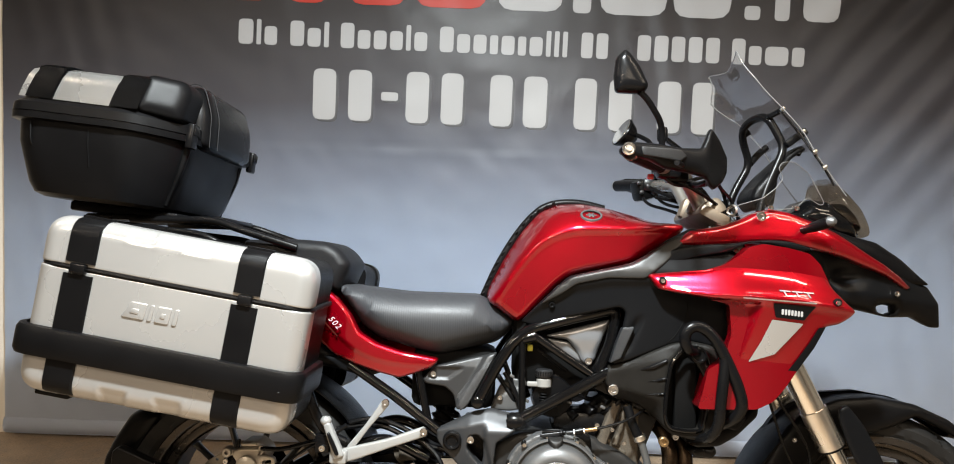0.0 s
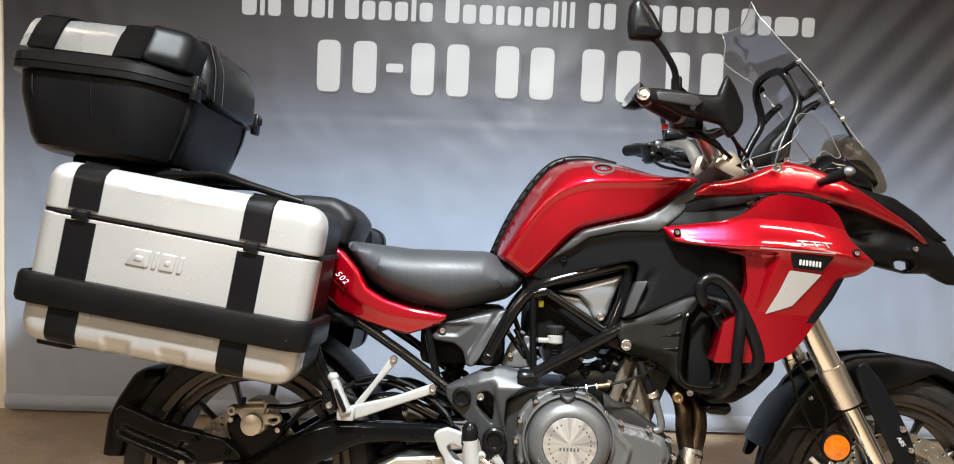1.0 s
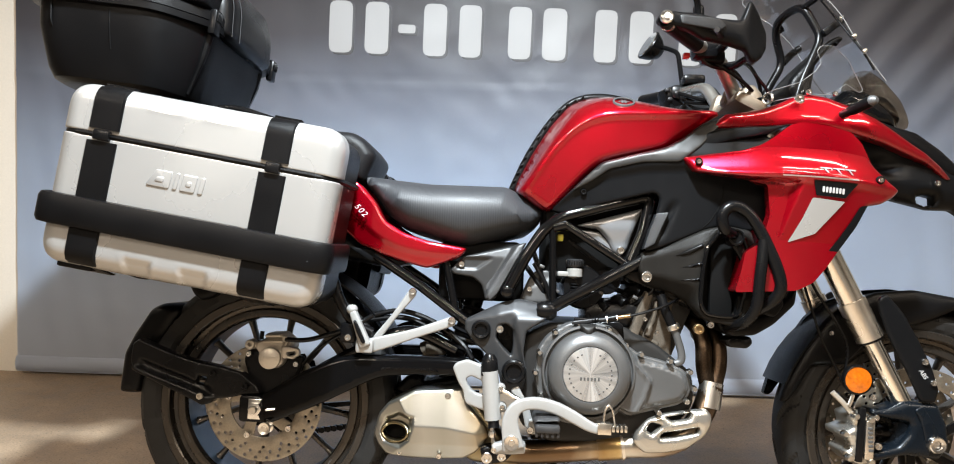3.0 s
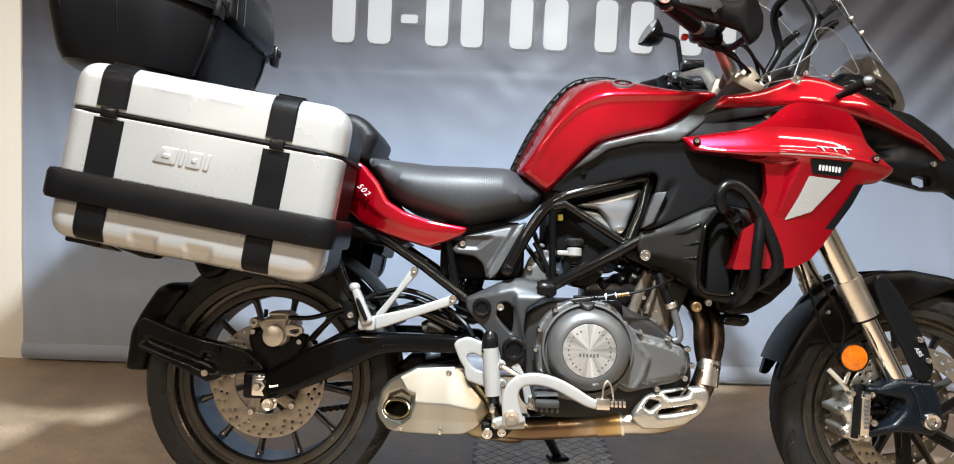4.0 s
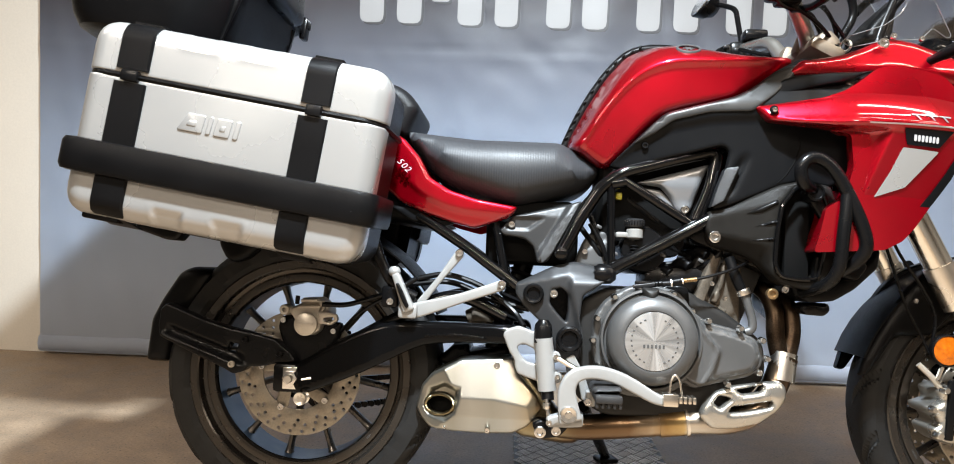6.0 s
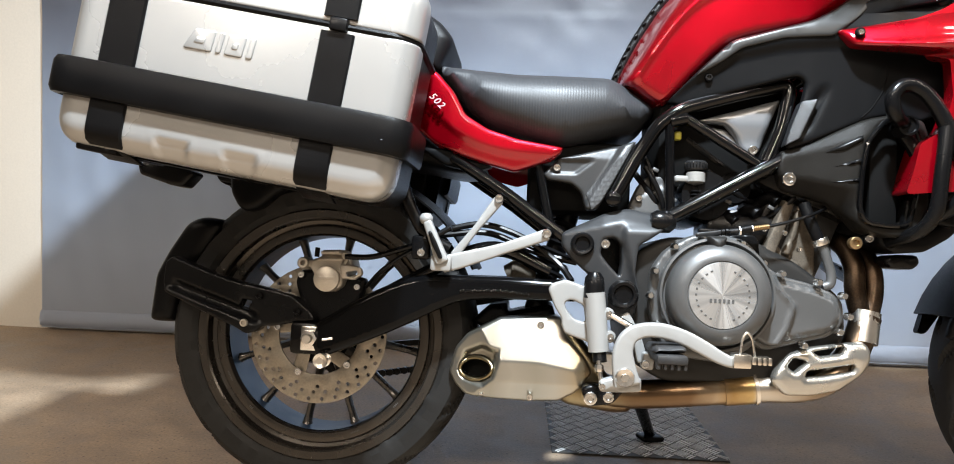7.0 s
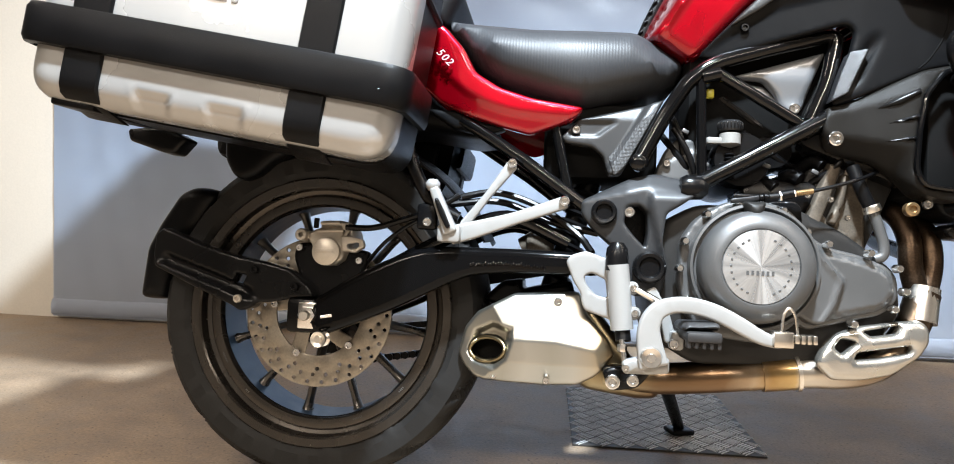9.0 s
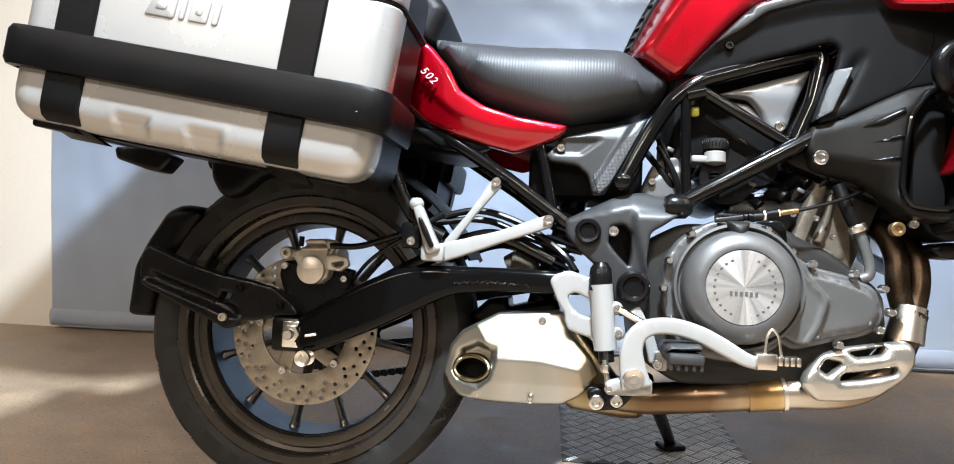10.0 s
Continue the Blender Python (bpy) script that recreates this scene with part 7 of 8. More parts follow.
def hug_relief(x, z, d):
    mid = np.interp(x, [-0.294, -0.213, -0.164, -0.124, -0.09], [0.407, 0.381, 0.366, 0.351, 0.345])
    return 0.010 * ease((0.010 - np.abs(z - mid + 0.004)) / 0.004) * ease((-0.100 - x) / 0.02) * ease((x + 0.285) / 0.01) - 0.008 * ease((mid - 0.012 - z) / 0.006) * ease((-0.09 - x) / 0.02)


hug = part("hugger_arm", cover(HUG, lambda x, z: -np.interp(x, [-0.3, -0.15, 0.0], [0.112, 0.124, 0.122]), 0.010, 0.004, 0.016, 0.0055, ([(-0.136, 0.376), (-0.120, 0.373), (-0.128, 0.355), (-0.144, 0.358)],), hug_relief), SATIN, BIKE, "black plastic hugger arm", sharp=35)
bolt(-0.102, -0.136, 0.385, 0.007, hug, SATIN)
bolt(-0.127, -0.142, 0.332, 0.0075, hug, CALIPER)
bolt(-0.026, -0.136, 0.358, 0.007, hug, SATIN)


def arc_guard(cx, cz, r, a0, a1, w, thick, crownness=0.25):
    """A mudguard that bends round a wheel."""
    bm = bmesh.new()
    rows = []
    for k in range(17):
        a = radians(a0 + (a1 - a0) * k / 16)
        row = []
        for j in range(-5, 6):
            u = j / 5
            rr = r - crownness * w * u * u * 0.5
            row.append(bm.verts.new((cx + rr * math.cos(a), u * w, cz + rr * math.sin(a))))
        rows.append(row)
    for a, b in zip(rows, rows[1:]):
        for j in range(10):
            bm.faces.new((a[j], a[j + 1], b[j + 1], b[j]))
    bmesh.ops.recalc_face_normals(bm, faces=bm.faces)
    bmesh.ops.solidify(bm, geom=bm.faces[:], thickness=thick)
    return bm


FLAP = rounded([(-0.237, 0.535), (-0.215, 0.53), (-0.206, 0.518), (-0.244, 0.452), (-0.287, 0.395), (-0.298, 0.33), (-0.305, 0.319), (-0.347, 0.319), (-0.353, 0.327), (-0.346, 0.416), (-0.324, 0.462), (-0.287, 0.522), (-0.261, 0.535)], 0.012, 4)
part("hugger_flap", pillow(FLAP, 0.088, 0.022, 0.62, 0.0, 0.010), PLASTIC, hug, "black plastic mudguard flap", sharp=50)
part("inner_mudguard", arc_guard(0, 0.312, 0.345, 25, 96, 0.085, 0.004), PLASTIC, BIKE, "black inner mudguard over the tyre")
indicator = part("rear_indicator", slab(rounded([(-0.372, 0.634), (-0.30, 0.640), (-0.252, 0.618), (-0.276, 0.590), (-0.300, 0.592), (-0.366, 0.612)], 0.006, 3), lambda x, z, d: -0.118 - 0.008 * crown(d, 0.008), lambda x, z, d: np.full(len(x), -0.082), 0.008, 0.012), SATIN, BIKE, "black rear indicator housing")
part("stalk", tube([(-0.290, -0.10, 0.625), (-0.270, -0.08, 0.70)], 0.010, 10, 0), SATIN, indicator)
part("plate_lamp", slab(rounded([(-0.188, 0.640), (-0.185, 0.585), (-0.168, 0.556), (-0.150, 0.546), (-0.122, 0.556), (-0.090, 0.585), (-0.050, 0.605), (-0.050, 0.66)], 0.010, 3), lambda x, z, d: -0.10 - 0.014 * crown(d, 0.014), lambda x, z, d: np.full(len(x), 0.05), 0.014, 0.012), PLASTIC, BIKE, "black tail lamp bracket under the luggage")
part("rear_shock", tube([(0.42, -0.02, 0.36), (0.50, -0.02, 0.62)], 0.022, 16, 0), SATIN, BIKE, "black rear shock absorber")
for k in range(9):
    part("coil", turn([(0.030, -0.005), (0.036, 0), (0.030, 0.005), (0.027, 0)], 24, axis="Z"), SATIN, BIKE, at=Matrix.Translation((0.428 + 0.0072 * k, -0.02, 0.40 + 0.0187 * k)) @ pose(0, 0, 0, 0, 21, 0))
part("link_casting", slab(rounded([(0.300, 0.352), (0.335, 0.386), (0.372, 0.392), (0.372, 0.372), (0.39, 0.378), (0.46, 0.392), (0.475, 0.34), (0.40, 0.320), (0.33, 0.335)], 0.008, 3), lambda x, z, d: -0.045 - 0.012 * crown(d, 0.01), lambda x, z, d: np.full(len(x), 0.06), 0.01, 0.012), SATIN, BIKE, "black shock linkage casting")
part("pivot_casting", slab(rounded([(0.525, 0.535), (0.585, 0.540), (0.60, 0.50), (0.592, 0.44), (0.555, 0.44), (0.53, 0.48)], 0.008, 3), lambda x, z, d: -0.085 - 0.012 * crown(d, 0.01), lambda x, z, d: np.full(len(x), 0.05), 0.01, 0.012), SATIN, BIKE, "black swingarm pivot casting")
part("shock_reservoir", tube([(0.372, -0.055, 0.446), (0.398, -0.062, 0.462)], 0.021, 20, 0), CASTALU, BIKE, "dusty shock adjuster knob")
part("linkage", block(0.40, -0.06, 0.455, 0.05, 0.05, 0.03, 0.008), CASTALU, BIKE, "cast linkage block")
part("brake_line", tube([(0.26, -0.11, 0.53), (0.32, -0.105, 0.545), (0.40, -0.11, 0.52), (0.47, -0.12, 0.47), (0.49, -0.15, 0.44)], 0.006, 8, 0.04), SATIN, BIKE)
part("brake_line", tube([(0.23, -0.11, 0.515), (0.33, -0.10, 0.53), (0.42, -0.105, 0.49), (0.50, -0.12, 0.475)], 0.006, 8, 0.04), SATIN, BIKE)
part("chain_guard", slab(rounded([(0.06, 0.36), (0.40, 0.43), (0.42, 0.40), (0.08, 0.33)], 0.01, 2), lambda x, z, d: np.full(len(x), 0.075), lambda x, z, d: np.full(len(x), 0.10), 0.004, 0.05), SATIN, BIKE, "black chain guard")
part("drive_chain", slab(rounded([(0.02, 0.262), (0.50, 0.325), (0.50, 0.335), (0.02, 0.275)], 0.002, 1), lambda x, z, d: np.full(len(x), 0.09), lambda x, z, d: np.full(len(x), 0.105), 0.002, 0.05), SATIN, BIKE, "dark drive chain")
part("drive_chain", tube([(0.0, 0.0975, 0.199), (0.25, 0.0975, 0.243), (0.50, 0.0975, 0.300)], 0.0065, 8, 0.02), SATIN, BIKE, "dark drive chain")
for k in range(26):
    part("chain_link", turn([(0, -0.009), (0.0075, -0.009), (0.0075, 0.009), (0, 0.009)], 10), SATIN, bpy.data.objects["drive_chain"], at=Matrix.Translation((0.02 + 0.0159 * k, 0.0975, 0.2025 + 0.00281 * k)))
part("sprocket", turn([(0.03, 0.09), (0.10, 0.092), (0.103, 0.095), (0.10, 0.098), (0.03, 0.10)], 44, dent=lambda a, y, r: 0.004 * math.cos(44 * a / 2) if r > 0.09 else 0), SATIN, REAR, "dark rear sprocket")

# side stand on the far side, its foot on the tread plate
foot = LEANED.inverted() @ Vector((0.726, 0.285, 0.014))
stand = part("side_stand", tube([(0.640, 0.13, 0.235), tuple(foot + Vector((0.0, 0.0, 0.006)))], (0.0155, 0.0125), 14, 0), SATIN, BIKE, "black side stand resting on a tread plate")
part("stand_foot", block(0, 0, 0, 0.058, 0.046, 0.014, 0.006), SATIN, stand, at=Matrix.Translation(foot) @ pose(0, 0, 0, 6.5, 0, 25))

# ---- front end ----
F0, F1 = Vector((1.110, 0, 1.048)), Vector((1.478, 0, 0.330))
for s in (-1, 1):
    y = 0.105 * s
    def on(t):
        p = F0 + (F1 - F0) * t
        return (p.x, y, p.z)
    leg = part("fork_leg", tube([on(0.02), on(0.69)], 0.0275, 28, 0), FORKGOLD, BIKE, "bright upside-down fork leg")
    part("fork_collar", tube([on(0.62), on(0.645), on(0.72), on(0.735)], 0.0310, 28, 0), STEEL, leg)
    part("fork_seal", tube([on(0.730), on(0.742)], 0.0285, 28, 0), SATIN, leg)
    part("slider", tube([on(0.70), on(0.97)], 0.0205, 28, 0), FORKGOLD, leg, "polished slider tube")
    foot_out = rounded([(1.446, 0.388), (1.515, 0.386), (1.536, 0.340), (1.541, 0.292), (1.518, 0.262), (1.484, 0.266), (1.444, 0.268), (1.384, 0.253), (1.364, 0.262), (1.366, 0.272), (1.428, 0.288), (1.452, 0.316), (1.456, 0.340), (1.422, 0.344), (1.376, 0.353), (1.371, 0.368), (1.402, 0.368)], 0.007, 3)
    part("axle_casting", slab(foot_out, lambda x, z, d: y - 0.032 * (0.5 + 0.5 * crown(d, 0.014)), lambda x, z, d: y + 0.020 + 0 * x, 0.014, 0.010), BLUEBLACK, leg, "blue-black fork foot casting")
    part("casting_web", blade([(1.470, 0.375), (1.490, 0.340), (1.500, 0.305)], [0.020, 0.026, 0.030], 0.012, y - 0.030), BLUEBLACK, leg)
    part("axle_end", turn([(0.0095, -0.006), (0.010, -0.012), (0.016, -0.013), (0.019, -0.009), (0.019, 0.01), (0, 0.01), (0, -0.004), (0.0095, -0.004)], 28), CHROME, leg, at=Matrix.Translation((1.505, y + 0.0 - 0.035 if s < 0 else y + 0.02, 0.298)))
    g_out = rounded([(1.384, 0.612), (1.402, 0.622), (1.438, 0.580), (1.472, 0.520), (1.500, 0.462), (1.514, 0.415), (1.506, 0.386), (1.475, 0.388), (1.450, 0.445), (1.410, 0.520), (1.384, 0.590)], 0.008, 3)
    g = part("fork_guard", slab(g_out, lambda x, z, d: y - 0.030 - 0.006 * crown(d, 0.008), lambda x, z, d: y - 0.026 + 0 * x, 0.008, 0.012) if s < 0 else slab(g_out, lambda x, z, d: y + 0.026 + 0 * x, lambda x, z, d: y + 0.034 + 0 * x, 0.008, 0.02), GREY, leg, "matt grey fork guard")
    if s < 0:
        lettering("abs_mark", "ABS", 0.0135, Matrix.Translation((1.474, y - 0.0375, 0.447)) @ pose(0, 0, 0, 0, 56, 0) @ UPRIGHT, LETTER, g, 0.0006, 0.2)
        bolt(1.481, y - 0.036, 0.476, 0.0075, g)
        bolt(1.499, y - 0.036, 0.431, 0.0070, g)
    cal = part("front_caliper", cover(rounded([(1.322, 0.352), (1.345, 0.362), (1.378, 0.352), (1.384, 0.335), (1.376, 0.29), (1.376, 0.252), (1.352, 0.240), (1.334, 0.246), (1.318, 0.258), (1.310, 0.274), (1.324, 0.284), (1.322, 0.298), (1.306, 0.304), (1.302, 0.318), (1.316, 0.322), (1.330, 0.328), (1.326, 0.340)], 0.005, 3), y - 0.004, 0.030, 0.012, 0.05, 0.008), CALIPER if s > 0 else MUFFLER, leg, "bright radial brake caliper", sharp=45)
    if s < 0:
        part("caliper_face", block(1.362, y - 0.038, 0.302, 0.020, 0.010, 0.085, 0.003, pose(0, 0, 0, 0, 3, 0)), STEEL, cal)
        for k in range(6):
            part("caliper_mark", block(1.364 - 0.0004 * k, y - 0.044, 0.280 + 0.0095 * k, 0.010, 0.003, 0.006, 0.001), ENGINE, cal)
        part("caliper_bracket", block(1.345, y - 0.034, 0.312, 0.015, 0.012, 0.118, 0.003, pose(0, 0, 0, 0, 4, 0)), SATIN, cal)
        for bx_, bz_, br_ in ((1.311, 0.313, 0.0065), (1.322, 0.262, 0.0080), (1.334, 0.352, 0.0070), (1.366, 0.255, 0.0075), (1.366, 0.346, 0.0070)):
            part("caliper_boss", turn([(0, -0.012), (br_ * 0.7, -0.012), (br_, -0.008), (br_ * 1.1, 0.006), (0, 0.006)], 20), STEEL, cal, at=Matrix.Translation((bx_, y - 0.034, bz_)))
        bolt(1.385, y - 0.030, 0.288, 0.008, cal)
        bolt(1.380, y - 0.030, 0.350, 0.007, cal)
        part("brake_banjo", tube([(1.290, y - 0.02, 0.400), (1.312, y - 0.025, 0.378), (1.335, y - 0.02, 0.352)], 0.006, 10, 0.01), CALIPER, cal)
        part("bleed_screw", tube([(1.322, y - 0.03, 0.372), (1.330, y - 0.032, 0.398)], 0.0045, 8, 0), CHROME, cal)
ref = part("fork_reflector", turn([(0, -0.0125), (0.014, -0.0100), (0.0285, -0.0085), (0.030, -0.005), (0.030, 0.004), (0, 0.004)], 36, dent=lambda a, y, r: 0.0012 * math.cos(9 * a) if 0.01 < r < 0.02 else 0), AMBER, BIKE, "round amber side reflector", at=Matrix.Translation((1.338, -0.136, 0.431)))
part("reflector_ring", turn([(0.029, -0.010), (0.032, -0.009), (0.033, 0.0), (0.031, 0.006)], 36), SATIN, ref)
part("reflector_bracket", blade([(1.325, 0.51), (1.333, 0.47), (1.345, 0.42), (1.37, 0.39)], [0.022, 0.018, 0.018, 0.02], 0.010, -0.118), SATIN, ref)
bolt(1.372, -0.135, 0.432 - 0.038, 0.0075, BIKE)
FENDER = rounded([(1.197, 0.364), (1.208, 0.404), (1.232, 0.450), (1.264, 0.505), (1.297, 0.555), (1.340, 0.594), (1.416, 0.624), (1.499, 0.632), (1.592, 0.618), (1.67, 0.585), (1.74, 0.530), (1.715, 0.525), (1.660, 0.560), (1.595, 0.590), (1.53, 0.560), (1.45, 0.535), (1.395, 0.510), (1.345, 0.455), (1.270, 0.45), (1.238, 0.40), (1.214, 0.364)], 0.008, 3)
fend = part("front_mudguard", slab(FENDER, lambda x, z, d: -0.078 * (0.80 + 0.20 * crown(d, 0.024)), lambda x, z, d: -0.056 + 0 * x, 0.024, 0.009), PLASTIC, BIKE, "black plastic front mudguard", sharp=60)
part("far_side", slab(FENDER, lambda x, z, d: 0.060 + 0 * x, lambda x, z, d: 0.078 * (0.55 + 0.45 * crown(d, 0.04)), 0.03, 0.02), PLASTIC, fend)
part("crown", arc_guard(1.508, 0.300, 0.327, 44, 161, 0.074, 0.004, 0.2), PLASTIC, fend)
bolt(1.306, -0.078, 0.527, 0.006, fend)
for k, (a, b) in enumerate((((1.22, 0.62), (1.27, 0.515)), ((1.235, 0.63), (1.30, 0.56)))):
    part("front_brake_line", tube([(a[0], -0.10, a[1] + 0.06), (a[0] + 0.015, -0.115, a[1]), (b[0], -0.112, b[1]), (b[0] + 0.03, -0.118, b[1] - 0.06), (1.315, -0.12, 0.42)], 0.0032, 8, 0.03), SATIN, BIKE, "black front brake line")

# ---- handlebar, mirrors, guards ----
part("steering_head", tube([(1.08, 0, 1.00), (1.20, 0, 0.78)], 0.035, 20, 0), SATIN, BIKE)
yoke = part("top_yoke", block(1.100, 0, 1.045, 0.075, 0.27, 0.030, 0.010, pose(0, 0, 0, 0, 27, 0)), YOKE, BIKE, "cast silver grey top yoke")
for s in (-1, 1):
    part("bar_clamp", block(1.085, 0.050 * s, 1.072, 0.050, 0.040, 0.055, 0.012, pose(0, 0, 0, 0, 20, 0)), YOKE, yoke)
    part("fork_cap", turn([(0, 0.026), (0.015, 0.026), (0.022, 0.020), (0.027, 0.0), (0.027, -0.01), (0, -0.01)], 24, axis="Z"), YOKE, yoke, at=Matrix.Translation((1.105, 0.105 * s, 1.06)) @ pose(0, 0, 0, 0, -27, 0))
BARPTS = [(0.866, -0.335, 1.152), (0.955, -0.225, 1.142), (1.025, -0.142, 1.134), (1.078, -0.085, 1.070), (1.084, -0.04, 1.064), (1.084, 0.04, 1.064), (1.092, 0.085, 1.075), (1.075, 0.155, 1.150), (1.040, 0.25, 1.160), (0.958, 0.450, 1.182)]
bar = part("handlebar", tube(BARPTS, 0.0165, 18, 0.03), MUFFLER, BIKE, "polished silver tubular handlebar")
part("grip", tube([(0.872, -0.328, 1.151), (0.950, -0.230, 1.143)], 0.0175, 18, 0), PLASTIC, bar, "black ribbed grip")
part("grip", tube([(0.960, 0.446, 1.181), (1.012, 0.318, 1.168)], 0.0175, 18, 0), PLASTIC, bar, "black ribbed grip")
part("bar_weight", turn([(0, -0.006), (0.007, -0.006), (0.008, -0.003), (0.012, -0.006), (0.0150, -0.002), (0.0150, 0.014), (0, 0.014)], 28), SATIN, bar, "black bar-end weight", at=Matrix.Translation((0.862, -0.340, 1.153)) @ pose(0, 0, 0, 0, 0, -20))
for s, x, y, z in ((-1, 0.975, -0.200, 1.138), (1, 1.030, 0.270, 1.162)):
    part("switch_housing", block(x, y, z, 0.055, 0.050, 0.042, 0.012), SATIN, bar)
    part("control_lever", tube([(x + 0.03, y + 0.01 * s, z), (x + 0.03, y + 0.06 * s, z - 0.005), (x - 0.02, y + 0.17 * s, z - 0.010)], (0.009, 0.006), 10, 0.03), SATIN, bar, "black lever")
    part("lever_perch", block(x + 0.02, y - 0.01 * s, z - 0.012, 0.05, 0.04, 0.03, 0.008), SATIN, bar)
    part("fluid_cup" if s < 0 else "mirror_perch", block(x + 0.03, y - 0.03 * s, z + 0.030, 0.06, 0.05, 0.026, 0.008), STEELGREY if s < 0 else SATIN, bar)
part("kill_switch", block(0.930, -0.225, 1.118, 0.014, 0.02, 0.012, 0.003), LENSRED, bar, "red switch")
GUARD = rounded([(0.843, 1.156), (0.849, 1.166), (0.872, 1.174), (0.919, 1.173), (0.973, 1.167), (1.020, 1.170), (1.040, 1.215), (1.050, 1.210), (1.068, 1.193), (1.089, 1.159), (1.086, 1.124), (1.072, 1.101), (1.052, 1.085), (1.040, 1.094), (1.030, 1.110), (0.982, 1.118), (0.940, 1.122), (0.906, 1.138), (0.865, 1.145), (0.848, 1.147)], 0.005, 3)


def guard_base(x, z):
    return -soft(x, [0.80, 0.86, 0.95, 1.03, 1.10, 1.14], [0.335, 0.340, 0.330, 0.305, 0.255, 0.225], 0.02)


hg = part("hand_guard", cover(GUARD, guard_base, 0.012, 0.007, 0.012, 0.010, (), lambda x, z, d: 0.55 * np.clip(np.abs(z - 1.150 + (x - 0.95) * 0.10) - 0.012, 0, 0.05) * np.clip((1.035 - x) / 0.03, 0, 1) + 0.25 * np.clip(x - 1.035, 0, 1) * np.clip((z - 1.10) / 0.08, 0, 1)), PLASTIC, BIKE, "black plastic hand guard", sharp=30)
part("bar_weight", turn([(0, -0.004), (0.006, -0.004), (0.007, 0.0), (0.0105, -0.001), (0.0135, 0.002), (0.0135, 0.008), (0, 0.008)], 28), CHROME, hg, "silver bar-end bolt", at=Matrix.Translation((0.860, -0.362, 1.156)))
part("texture_panel", cover(rounded([(0.886, 1.163), (0.968, 1.161), (0.985, 1.148), (0.969, 1.136), (0.890, 1.145)], 0.004, 2), lambda x, z: guard_base(x, z) - 0.0150, 0.0016, 0.004, 0.004, 0.012), MESH, hg, "mesh-textured inset")
part("guard_stay", tube([(1.050, -0.275, 1.105), (1.04, -0.20, 1.105), (1.02, -0.15, 1.120)], 0.008, 10, 0.02), SATIN, hg)
GUARDL = [(x + 0.115, z + 0.030) for x, z in ((0.846, 1.166), (0.870, 1.174), (0.973, 1.172), (1.040, 1.180), (1.060, 1.150), (1.034, 1.088), (0.985, 1.108), (0.919, 1.122), (0.870, 1.138), (0.846, 1.146))]
part("far_hand_guard", slab(rounded(GUARDL, 0.008, 2), lambda x, z, d: 0.435 - 0.5 * np.clip(x - 1.02, 0, 1) + 0 * x, lambda x, z, d: 0.455 - 0.5 * np.clip(x - 1.02, 0, 1) + 0.0 * x, 0.008, 0.02), PLASTIC, BIKE, "black plastic hand guard")


MR = rounded([(0.838, 1.330), (0.842, 1.370), (0.860, 1.390), (0.872, 1.382), (0.894, 1.352), (0.914, 1.311), (0.907, 1.296), (0.890, 1.292), (0.842, 1.294)], 0.008, 4)
mr = part("mirror", slab(MR, lambda x, z, d: -0.272 - 0.020 * crown(d, 0.025), lambda x, z, d: -0.264 + 0 * x, 0.025, 0.008), SATIN, BIKE, "black rear-view mirror", sharp=60)
part("mirror_stem", tube([(0.895, -0.272, 1.296), (0.913, -0.262, 1.284), (0.945, -0.240, 1.245), (0.954, -0.225, 1.225), (0.958, -0.214, 1.160)], 0.0072, 12, 0.02), SATIN, mr)
part("stem_joint", turn([(0, -0.016), (0.010, -0.016), (0.012, -0.010), (0.012, 0.010), (0.010, 0.016), (0, 0.016)], 16, axis="Z"), SATIN, mr, at=Matrix.Translation((0.957, -0.216, 1.215)))
part("mirror_arm", tube([(0.957, -0.214, 1.212), (0.990, -0.18, 1.200), (1.03, -0.14, 1.185)], 0.006, 10, 0.02), SATIN, mr)
MIRROR = material("mirror_glass", (0.85, 0.86, 0.87), 0.03, 1.0)
ml = part("mirror", turn([(0, 0.050), (0.020, 0.044), (0.038, 0.024), (0.050, -0.002), (0.048, -0.006), (0, -0.006)], 30), SATIN, BIKE, "black rear-view mirror with its glass showing", at=Matrix.Translation((0.968, 0.410, 1.343)) @ pose(0, 0, 0, 0, 30, 0) @ pose(0, 0, 0, 0, 0, -76) @ Matrix.Diagonal((0.95, 1, 0.95, 1)))
part("mirror_glass", turn([(0, -0.0075), (0.044, -0.0075), (0.045, -0.006), (0, -0.006)], 30), MIRROR, ml)
part("mirror_stem", tube([(0.990, 0.408, 1.340), (1.015, 0.395, 1.332), (1.042, 0.35, 1.305), (1.045, 0.29, 1.175)], 0.0072, 12, 0.02), SATIN, BIKE)

# ---- screen and its frame ----


SCREENLINE = rounded([(1.412, 0, 1.098), (1.361, 0, 1.166), (1.338, 0, 1.202), (1.312, 0, 1.249), (1.265, 0, 1.300), (1.216, 0, 1.349), (1.184, 0, 1.394), (1.162, 0, 1.440)], 0.05, 4, False)
NSCR = len(SCREENLINE)


